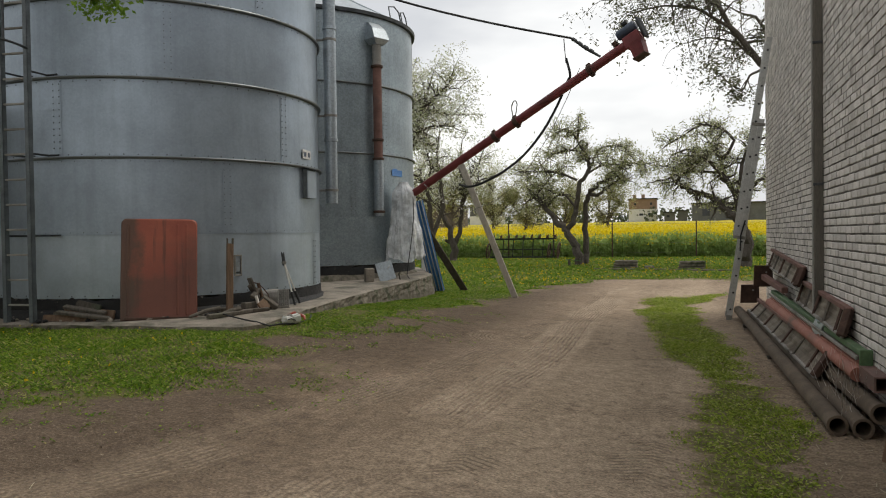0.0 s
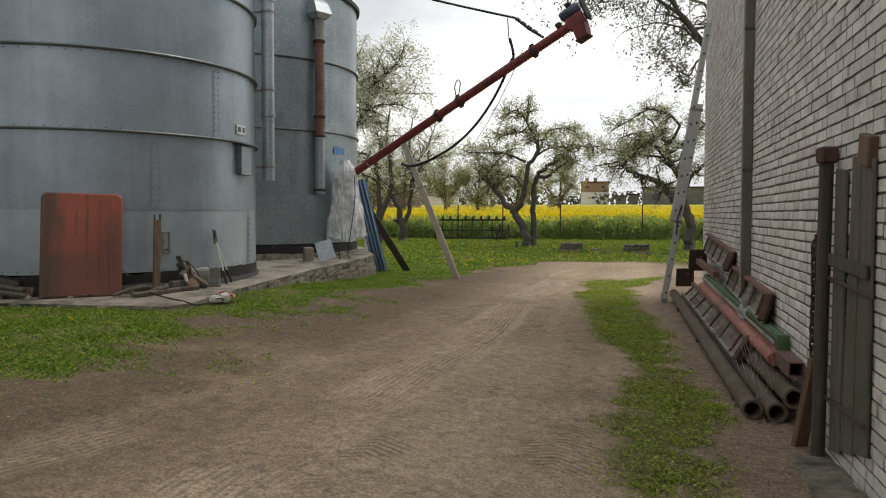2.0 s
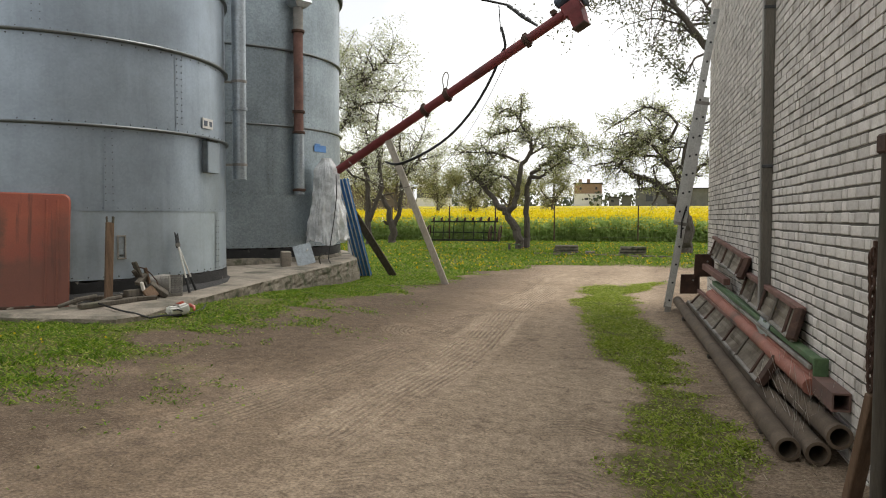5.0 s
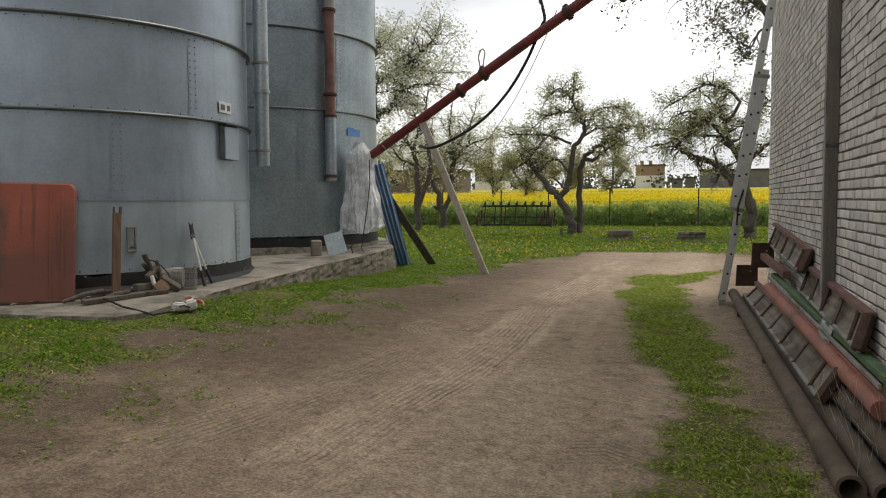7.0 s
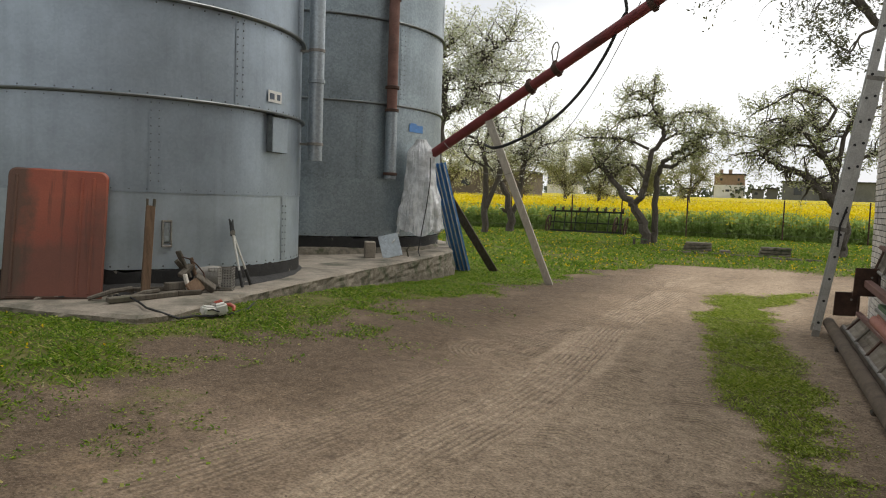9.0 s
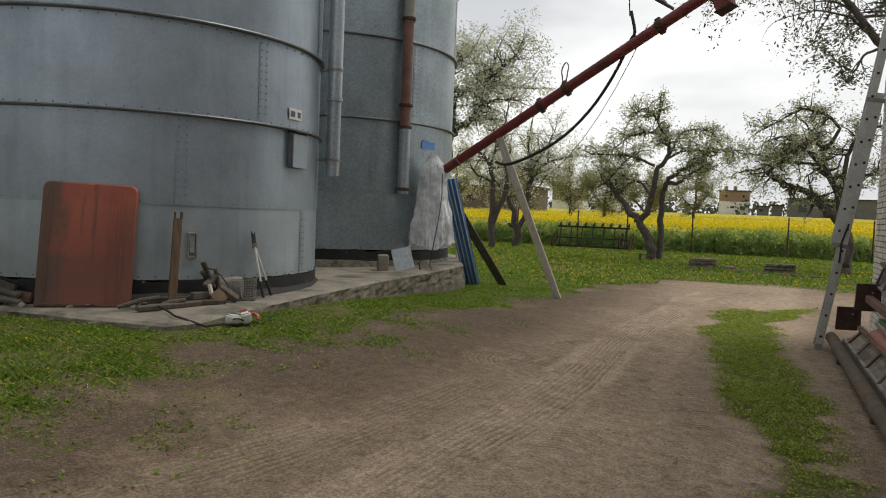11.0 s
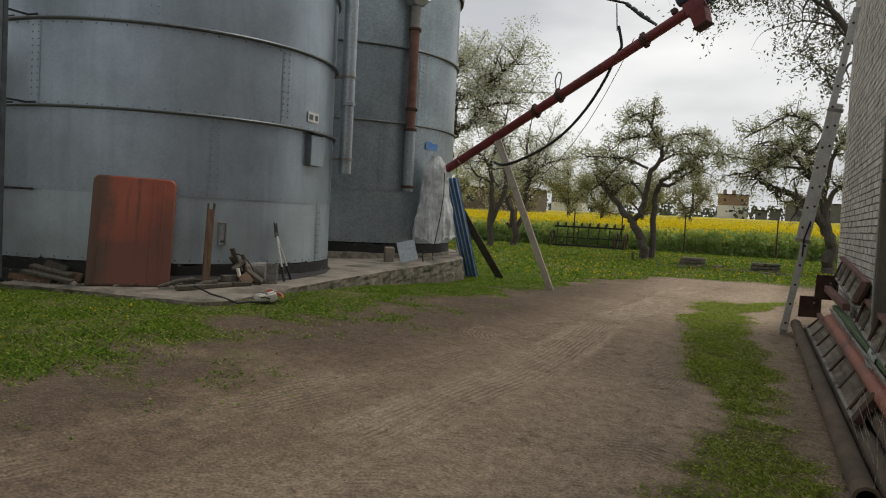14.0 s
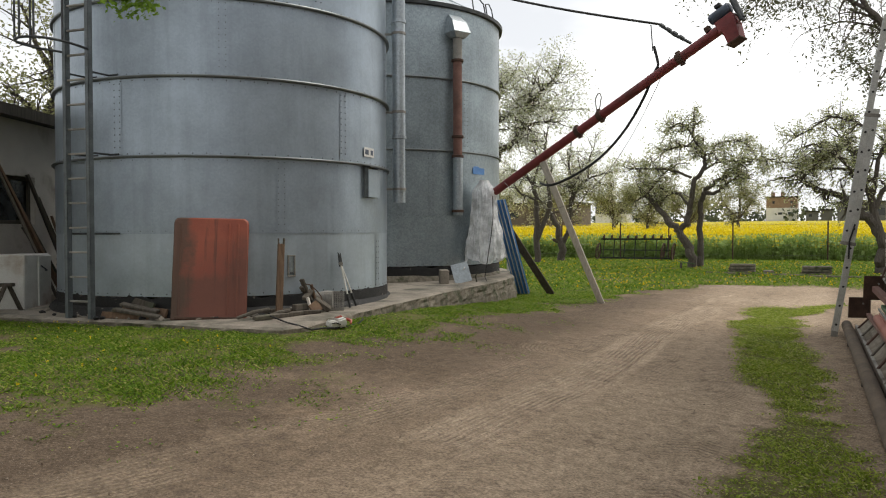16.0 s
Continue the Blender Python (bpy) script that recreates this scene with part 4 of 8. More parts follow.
    # broken bits of concrete and brick round the foot of the silo
    for n in range(46):
        deg = r.uniform(-118, -12)
        p = on_silo(SILO_A, deg, 0.0, r.uniform(0.12, 0.33)).translation
        if p.x > -2.85:
            continue
        bm = bmesh.new()
        bmesh.ops.create_icosphere(bm, subdivisions=1, radius=r.uniform(0.02, 0.06))
        for v in bm.verts:
            v.co = Vector((v.co.x * r.uniform(0.7, 1.3), v.co.y * r.uniform(0.7, 1.3), v.co.z * r.uniform(0.4, 0.9)))
        ob = part("rubble_lump", bm, CONCRETE if n % 3 else TAR)
        ob.matrix_world = pose(p.x, p.y, slab_z(p.y) + 0.015, 0, 0, r.uniform(0, 360))
        tagged(ob, "broken lump of concrete and tar on the slab", "rubble", "rubble along the silo")


junk_pile()


def chainsaw():
    """A small white and orange power tool in a bag, on the grass by the slab."""
    root = thing("power_tool", "small white and orange-red power tool lying in the grass", "power tool", at=pose(-2.14, 9.2, gz(-2.14, 9.2) + 0.02, 0, 0, 62) @ Matrix.Scale(0.68, 4))
    for (x, y, z), (sx, sy, sz), turn, name, mat in (((-0.13, 0, 0.075), (0.2, 0.15, 0.13), 8, "motor_housing", WHITE_PAINT), ((0.07, 0.02, 0.085), (0.17, 0.15, 0.16), -14, "tank", WHITE_PAINT),
                                                     ((-0.02, 0.08, 0.12), (0.12, 0.1, 0.1), 20, "front_cover", GREY_STEEL), ((0.04, 0.1, 0.16), (0.16, 0.05, 0.06), -20, "top_cover", YELLOW_PLASTIC)):
        bm = bmesh.new()
        box(bm, (sx, sy, sz), pose(x, y, z, 6, turn, turn))
        bmesh.ops.bevel(bm, geom=bm.edges[:], offset=0.028 if sz > 0.07 else 0.014, segments=3, affect="EDGES")
        part(name, bm, mat, root, "", True)
    bm = bmesh.new()
    tube(bm, [(-0.17, -0.08, 0.09), (-0.10, -0.085, 0.10), (0.0, -0.08, 0.06)], 0.012, 6)
    part("hand_guard", bm, BLACK, root, "black guard bar", True)
    bm = bmesh.new()
    tube(bm, [(0.08, 0.06, 0.07), (0.15, 0.09, 0.12), (0.22, 0.08, 0.13), (0.27, 0.04, 0.10), (0.25, 0.0, 0.05)], [0.025, 0.03, 0.03, 0.03, 0.02], 8)
    part("handle", bm, YELLOW_PLASTIC, root, "orange-red plastic handle", True)
    bm = bmesh.new()
    pts = [(-3.02, 9.0, 0.56), (-2.8, 8.9, 0.535), (-2.55, 8.72, 0.53), (-2.36, 8.72, 0.50), (-2.25, 8.8, 0.45), (-2.2, 8.98, 0.455), (-2.14, 9.12, gz(-2.14, 9.12) + 0.02), (-2.12, 9.4, gz(-2.12, 9.4) + 0.015), (-2.16, 9.7, gz(-2.16, 9.7) + 0.015), (-2.3, 10.0, gz(-2.3, 10.0) + 0.02)]
    tube(bm, pts, 0.011, 6)
    tagged(part("power_cable", bm, BLACK, smooth=True), "black power cable hanging over the slab edge into the grass", "cable")


chainsaw()


def meter_box():
    m = on_silo(SILO_A, degrees_at(SILO_A, -2.962, 11.2), 2.33, 0.0)
    root = thing("meter_box", "grey sheet-metal switch box with a sloping hood on the silo", "switch box", at=m)
    bm = bmesh.new()
    box(bm, (0.35, 0.07, 0.44), pose(0, 0.036, 0), 0.008)
    part("case", bm, LADDER_GREY, root, "dark grey case")
    bm = bmesh.new()
    box(bm, (0.345, 0.014, 0.42), pose(0, 0.079, -0.01), 0.005)
    part("door", bm, ZINC_A, root, "grey sheet door")
    bm = bmesh.new()
    box(bm, (0.42, 0.13, 0.014), pose(0, 0.062, 0.232, -8), 0.003)
    part("hood", bm, RING, root, "dark hood")
    m = on_silo(SILO_A, degrees_at(SILO_A, -2.945, 11.18), 2.78, 0.013)
    root = thing("sticker", "small white and blue maker's plate on the silo", "sign", at=m)
    bm = bmesh.new()
    box(bm, (0.30, 0.006, 0.14), Matrix(), 0.002)
    part("plate", bm, HOUSE_WHITE, root)
    for x, w in ((0.07, 0.10), (-0.08, 0.07)):
        bm = bmesh.new()
        box(bm, (w, 0.004, 0.07), pose(x, 0.005, 0.0))
        part("blue_bar", bm, BLUE_DARK, root, "dark blue bar")
    m = on_silo(SILO_A, degrees_at(SILO_A, -3.27, 9.75), 1.15, 0.0)
    root = thing("inspection_slot", "narrow zinc inspection slot with a raised frame on the silo", "hatch", at=m)
    bm = bmesh.new()
    for x in (-0.045, 0.045):
        box(bm, (0.018, 0.025, 0.27), pose(x, 0.012, 0), 0.003)
    for z in (-0.135, 0.135):
        box(bm, (0.108, 0.026, 0.02), pose(0, 0.013, z), 0.003)
    part("frame", bm, GREY_STEEL, root)
    bm = bmesh.new()
    box(bm, (0.06, 0.012, 0.2), pose(0, 0.007, 0.02), 0.003)
    part("slide", bm, ZINC_PIPE, root, "sunk zinc slide")
    bm = bmesh.new()
    box(bm, (0.05, 0.018, 0.02), pose(0, 0.012, -0.095), 0.004)
    part("finger_grip", bm, RING, root)


meter_box()


def down_pipe():
    x, y = -3.0, 12.2
    root = thing("grain_pipe", "vertical galvanised grain pipe clamped beside the silo", "pipe", at=pose(x, y, 2.07))
    for z0, z1 in ((0.0, 1.06), (1.05, 2.9), (2.89, 4.9)):
        bm = bmesh.new()
        pipe(bm, (0, 0, z0), (0, 0, z1), 0.103 - 0.004 * (z0 == 0), 0.005)
        part("pipe_length", bm, ZINC_PIPE, root, "", True)
    for z in (1.05, 2.89):
        bm = bmesh.new()
        lathe(bm, [(0.1, z - 0.03), (0.118, z - 0.025), (0.118, z + 0.025), (0.1, z + 0.03)], (0, 0), 24)
        part("joint_collar", bm, ZINC_PIPE, root)
    for z in (0.22, 1.45, 2.7, 4.1):
        bm = bmesh.new()
        lathe(bm, [(0.101, z - 0.02), (0.112, z - 0.018), (0.112, z + 0.018), (0.101, z + 0.02)], (0, 0), 24)
        beam(bm, (-0.1, -0.02, z), (-0.36, -0.1, z), 0.012, 0.035, 0.002)
        part("clamp", bm, GREY_STEEL, root, "flat steel clamp")


down_pipe()


def silo_b_pipe():
    m = on_silo(SILO_B, degrees_at(SILO_B, -3.29, 15.0), 1.95, 0.0)
    root = thing("outlet_pipe", "zinc and rusty red outlet pipe on the silo wall", "pipe", at=m)
    bm = bmesh.new()
    pipe(bm, (0, 0.13, -0.02), (0, 0.13, 1.14), 0.098, 0.005)
    part("lower_pipe", bm, ZINC_PIPE, root, "galvanised lower length", True)
    bm = bmesh.new()
    pipe(bm, (0, 0.13, 1.1), (0, 0.13, 2.98), 0.088, 0.005)
    part("middle_pipe", bm, RUST_RED, root, "rusty red middle length", True)
    bm = bmesh.new()
    pipe(bm, (0, 0.13, 2.96), (0, 0.13, 3.42), 0.092, 0.005)
    part("upper_pipe", bm, GREY_STEEL, root, "", True)
    for z in (0.06, 1.12, 1.5, 2.97):
        bm = bmesh.new()
        lathe(bm, [(0.09, z - 0.03), (0.118, z - 0.02), (0.118, z + 0.02), (0.09, z + 0.03)], (0, 0.13), 20)
        box(bm, (0.26, 0.03, 0.03), pose(-0.06, 0.05, z), 0.004)
        part("flange", bm, RUST, root, "rusty clamp flange")
    bm = bmesh.new()
    rings = []
    for w, y0, y1, z in ((0.115, 0.03, 0.24, 3.4), (0.2, 0.0, 0.3, 3.5), (0.17, 0.0, 0.2, 3.72), (0.14, 0.0, 0.04, 3.86)):
        rings.append([bm.verts.new(p) for p in ((-w, y0, z), (w, y0, z), (w, y1, z), (-w, y1, z))])
    for a, b in zip(rings, rings[1:]):
        for k in range(4):
            bm.faces.new((a[k], a[(k + 1) % 4], b[(k + 1) % 4], b[k]))
    bm.faces.new(rings[0][::-1])
    bm.faces.new(rings[-1])
    part("hood", bm, ZINC_PIPE, root, "flared zinc hood")
    m = on_silo(SILO_B, degrees_at(SILO_B, -3.185, 15.72), 2.83, 0.013)
    bm = bmesh.new()
    box(bm, (0.40, 0.006, 0.13), Matrix(), 0.002)
    box(bm, (0.17, 0.006, 0.05), pose(0.08, 0.002, 0.065), 0.002)
    ob = part("plate", bm, BLUE)
    ob.name = "blue_sign"
    ob.matrix_world = m
    tagged(ob, "small bright blue maker's plate on the silo", "sign")
    # a short rail on the roof's edge
    rail = thing("roof_rail", "thin bent steel rail on the silo roof edge", "rail")
    for a0, a1 in ((-14, -4), (-2, 6)):
        bm = bmesh.new()
        p = [on_silo(SILO_B, a0, 6.0, 0.0).translation, on_silo(SILO_B, a0, 6.28, -0.05).translation, on_silo(SILO_B, (a0 + a1) / 2, 6.33, -0.05).translation,
             on_silo(SILO_B, a1, 6.26, -0.05).translation, on_silo(SILO_B, a1, 6.0, 0.0).translation]
        tube(bm, p, 0.014, 6)
        part("hoop", bm, RING, rail)


silo_b_pipe()


def plates():
    root = thing("zinc_tray", "grey zinc tray leaning on the silo foot", "tray")
    bm = bmesh.new()
    a, b = Vector((-2.86, 14.34, 0.67)), Vector((-2.98, 14.37, 1.02))
    ez = (b - a).normalized()
    ex = Vector((0.88, 0.47, 0)) - ez * ez.dot(Vector((0.88, 0.47, 0)))
    ex.normalize()
    box(bm, (0.32, 0.018, 0.37), Matrix.Translation((a + b) / 2) @ Matrix((ex, ez.cross(ex), ez)).transposed().to_4x4(), 0.004)
    part("sheet", bm, ZINC_PIPE, root)
    bm = bmesh.new()
    tube(bm, [(-2.86, 14.3, 0.9), (-2.83, 14.3, 0.93), (-2.84, 14.34, 0.95)], 0.01, 6)
    part("knob", bm, WHITE_PAINT, root)
    bm = bmesh.new()
    box(bm, (0.17, 0.16, 0.26), pose(-3.16, 14.12, slab_z(14.1) + 0.13, 4, 0, 35), 0.012)
    tagged(part("concrete_block", bm, CONCRETE), "small grey concrete block by the silo foot", "block")
    bm = bmesh.new()
    tube(bm, [(-2.72, 14.62, 0.66), (-2.74, 14.6, 0.78), (-2.7, 14.65, 0.86)], [0.012, 0.016, 0.006], 6)
    tagged(part("stump_stick", bm, WOOD_DARK), "short dark stick standing at the silo foot", "stick")


plates()

# ---------- auger ----------
AU_A, AU_B = Vector((-2.82, 15.5, 2.33)), Vector((1.92, 13.85, 4.815))
AU_D = (AU_B - AU_A).normalized()
AU_SIDE = AU_D.cross(Vector((0, 0, 1))).normalized()
AU_UP = AU_SIDE.cross(AU_D)


def auger_at(p):
    """The nearest place on the auger's axis."""
    return AU_A + AU_D * (Vector(p) - AU_A).dot(AU_D)


def auger():
    root = thing("grain_auger", "long dull red grain auger with a motor, hung from a cable", "auger", at=Matrix.Translation(AU_A))
    inv = root.matrix_world.inverted()

    def add(name, bm, mat, text="", smooth=False, parent=None):
        ob = part(name, bm, mat, None, text, smooth)
        ob.parent = parent or root
        ob.matrix_parent_inverse = inv
        return ob

    bm = bmesh.new()
    pipe(bm, AU_A, AU_B, 0.077, 0.006, 28)
    add("tube", bm, RED_STEEL, "", True)
    bm = bmesh.new()
    tube(bm, [AU_A + AU_D * 0.04, AU_A + AU_D * 0.3], 0.068, 16)
    add("flighting", bm, RUST)
    for p in ((-0.82, 14.81, 3.37), (-0.38, 14.66, 3.6), (1.04, 14.16, 4.35)):
        c = auger_at(p)
        bm = bmesh.new()
        pipe(bm, c - AU_D * 0.045, c + AU_D * 0.045, 0.098, 0.025, 24)
        add("collar", bm, RUST, "dark clamp collar")
        for s in (-1, 1):
            bm = bmesh.new()
            box(bm, (0.05, 0.035, 0.08), Matrix.Translation(c + AU_UP * (0.108 * s)) @ along(AU_A, AU_D + AU_A).to_3x3().to_4x4(), 0.006)
            add("clamp_lug", bm, RUST)
    c = auger_at((-0.38, 14.66, 3.6)) + AU_UP * 0.1
    bm = bmesh.new()
    loop = [c + AU_D * (0.075 * math.sin(a) * (1.0 if math.cos(a) < 0 else 0.7)) + Vector((0, 0, 0.15 - 0.15 * math.cos(a))) for a in np.linspace(0.15, 2 * math.pi - 0.15, 15)]
    tube(bm, loop, 0.011, 6)
    add("lifting_loop", bm, GREY_STEEL, "bent wire lifting loop", True)
    # discharge head: spout below, gearbox and motor above
    c = AU_B - AU_D * 0.16
    turn = Matrix((AU_D, AU_SIDE, AU_UP)).transposed().to_4x4()
    bm = bmesh.new()
    box(bm, (0.30, 0.21, 0.20), Matrix.Translation(c) @ turn, 0.012)
    add("discharge_head", bm, RED_STEEL)
    bm = bmesh.new()
    rings = []
    for k, (w, d) in enumerate(((0.115, 0.115), (0.11, 0.11), (0.1, 0.105))):
        o = c + AU_D * 0.06 - Vector((0, 0, 0.06 + 0.125 * k)) + Vector((0.04, 0, 0)) * k
        rings.append([bm.verts.new(o + AU_D * (sx * w) * 1.0 + AU_SIDE * (sy * d)) for sx, sy in ((-1, -1), (1, -1), (1, 1), (-1, 1))])
    for a, b in zip(rings, rings[1:]):
        for k in range(4):
            bm.faces.new((a[k], a[(k + 1) % 4], b[(k + 1) % 4], b[k]))
    spout = add("spout", bm, RED_STEEL, "open red spout")
    bm = bmesh.new()
    o = rings = c + AU_D * 0.06 - Vector((-0.08, 0, 0.315))
    box(bm, (0.24, 0.25, 0.025), Matrix.Translation(o) @ turn, 0.004)
    add("spout_rim", bm, RUST, "dark rim")
    m0 = c + AU_UP * 0.21 + AU_D * (-0.01)
    bm = bmesh.new()
    tube(bm, [m0 - AU_D * 0.2, m0 - AU_D * 0.17, m0 + AU_D * 0.14, m0 + AU_D * 0.16], [0.07, 0.088, 0.088, 0.066], 18)
    motor = add("motor", bm, BLUE_DARK, "dark blue-grey electric motor", True)
    for k in range(12):
        a = 2 * math.pi * k / 12
        n = AU_SIDE * math.cos(a) + AU_UP * math.sin(a)
        bm = bmesh.new()
        beam(bm, m0 - AU_D * 0.13 + n * 0.092, m0 + AU_D * 0.11 + n * 0.092, 0.012, 0.02, 0.002)
        add("cooling_fin", bm, BLACK, parent=motor)
    bm = bmesh.new()
    box(bm, (0.1, 0.09, 0.06), Matrix.Translation(m0 + AU_UP * 0.13) @ turn, 0.008)
    add("terminal_box", bm, BLACK)
    bm = bmesh.new()
    e = AU_B + AU_D * 0.06 + AU_UP * 0.1
    tube(bm, [e - AU_UP * 0.16, e + AU_UP * 0.16], 0.05, 12)
    box(bm, (0.045, 0.13, 0.4), Matrix.Translation(e) @ turn, 0.012)
    add("belt_guard", bm, RING, "dark belt guard")
    bm = bmesh.new()
    q = c - AU_D * 0.3 + AU_UP * 0.12
    box(bm, (0.09, 0.1, 0.09), Matrix.Translation(q) @ turn, 0.01)
    add("cable_bracket", bm, RUST)


auger()


def slung_cable():
    """The thick cable from the silo roof, its strap, the black hose and a thin line."""
    root = thing("suspension_cable", "dark steel cable that holds up the auger", "cable")
    a, b, c = Vector((-3.6, 13.0, 6.15)), Vector((0.72, 14.1, 4.92)), auger_at((1.3, 14.1, 4.4)) + AU_UP * 0.1
    bm = bmesh.new()
    tube(bm, [a.lerp(b, k / 10) - Vector((0, 0, 0.10 * math.sin(math.pi * k / 10))) for k in range(11)], 0.019, 6)
    part("cable_run", bm, BLACK, root, "", True)
    bm = bmesh.new()
    tube(bm, [b, b.lerp(c, 0.5) + Vector((0, 0, -0.02)), c], [0.02, 0.03, 0.022], 6)
    part("chain_hook", bm, RING, root, "dark chain and hook")
    bm = bmesh.new()
    for k in range(4):
        q = b.lerp(c, 0.1 + 0.2 * k)
        tube(bm, [q - (c - b).normalized() * 0.04, q + (c - b).normalized() * 0.04], 0.032, 6)
    part("shackle", bm, RING, root)
    bm = bmesh.new()
    beam(bm, b + Vector((-0.13, 0, 0.0)), b + Vector((-0.1, 0, -0.42)), 0.035, 0.012, 0.002)
    part("loose_strap", bm, BLACK, root, "hanging black strap")
    bm = bmesh.new()
    top = auger_at((0.78, 14.2, 4.2)) + AU_UP * 0.45
    pts = [top, auger_at((0.72, 14.25, 4.2)) + AU_UP * 0.1, (0.62, 14.3, 4.25), (0.45, 14.38, 3.85), (0.14, 14.42, 3.34), (-0.2, 14.36, 2.93), (-0.55, 14.3, 2.66), (-0.97, 14.25, 2.45), (-1.25, 14.4, 2.4), (-1.6, 15.0, 2.5)]
    fine = []
    for p, q in zip(pts, pts[1:]):
        fine += [Vector(p).lerp(Vector(q), k / 3) for k in range(3)]
    fine.append(Vector(pts[-1]))
    for _ in range(2):
        fine = [fine[0]] + [(fine[k - 1] + fine[k] * 2 + fine[k + 1]) / 4 for k in range(1, len(fine) - 1)] + [fine[-1]]
    tube(bm, fine, 0.023, 8)
    tagged(part("hanging_hose", bm, BLACK, smooth=True), "thick black power hose sagging below the auger", "hose")
    bm = bmesh.new()
    p, q = Vector((0.8, 14.6, 4.5)), Vector((-2.4, 15.2, 2.55))
    tube(bm, [p.lerp(q, k / 14) - Vector((0, 0, 1.32 * 4 * k / 14 * (1 - k / 14))) for k in range(15)], 0.006, 5)
    tagged(part("thin_line", bm, GREY_STEEL, smooth=True), "thin grey line hanging from the cable hook", "rope")


slung_cable()


def prop_boards():
    bm = bmesh.new()
    a, b = Vector((-0.80, 16.3, gz(-0.8, 16.3) - 0.02)), auger_at((-1.58, 15.08, 2.9)) - AU_UP * 0.06
    ez = (b - a).normalized()
    ex = Vector((0.97, 0.2, 0)) - ez * ez.dot(Vector((0.97, 0.2, 0)))
    ex.normalize()
    box(bm, (0.125, 0.04, (b - a).length), Matrix.Translation((a + b) / 2) @ Matrix((ex, ez.cross(ex), ez)).transposed().to_4x4(), 0.006)
    tagged(part("prop_plank", bm, WOOD_PALE), "pale weathered plank that props up the auger", "plank")
    bm = bmesh.new()
    beam(bm, (-2.22, 17.45, gz(-2.22, 17.45)), (-2.83, 16.25, 1.82), 0.15, 0.045, 0.006, 40)
    tagged(part("dark_plank", bm, WOOD_DARK), "dark mossy plank leaning towards the silo", "plank")
    # blue corrugated strip
    root = thing("corrugated_strip", "narrow blue corrugated roofing strip leaning on the silo", "roofing sheet")
    a, b = Vector((-2.72, 17.05, gz(-2.72, 17.05))), Vector((-2.84, 15.95, 2.24))
    ez = (b - a).normalized()
    ex = Vector((0.95, 0.31, 0)) - ez * ez.dot(Vector((0.95, 0.31, 0)))
    ex.normalize()
    m = Matrix.Translation((a + b) / 2) @ Matrix((ex, ez.cross(ex), ez)).transposed().to_4x4()
    h = (b - a).length / 2
    bm = bmesh.new()
    cols = []
    for k in range(33):
        x = -0.15 + 0.30 * k / 32
        y = 0.022 * math.cos(2 * math.pi * 4 * k / 32)
        cols.append([bm.verts.new(m @ Vector((x, y + o, z))) for z, o in ((-h, 0), (h, 0), (h, 0.006), (-h, 0.006))])
    for p, q in zip(cols, cols[1:]):
        for k in range(4):
            bm.faces.new((p[k], q[k], q[(k + 1) % 4], p[(k + 1) % 4]))
    part("corrugated_sheet", bm, BLUE, root, "", True)
    for k in range(4):
        bm = bmesh.new()
        x = -0.15 + 0.30 * (4 + 8 * k) / 32
        mm = m
        beam(bm, mm @ Vector((x, -0.016, -h + 0.01)), mm @ Vector((x, -0.016, h - 0.01)), 0.02, 0.012, 0.003)
        part("pale_groove", bm, WHITE_PAINT, root, "pale worn groove")


prop_boards()


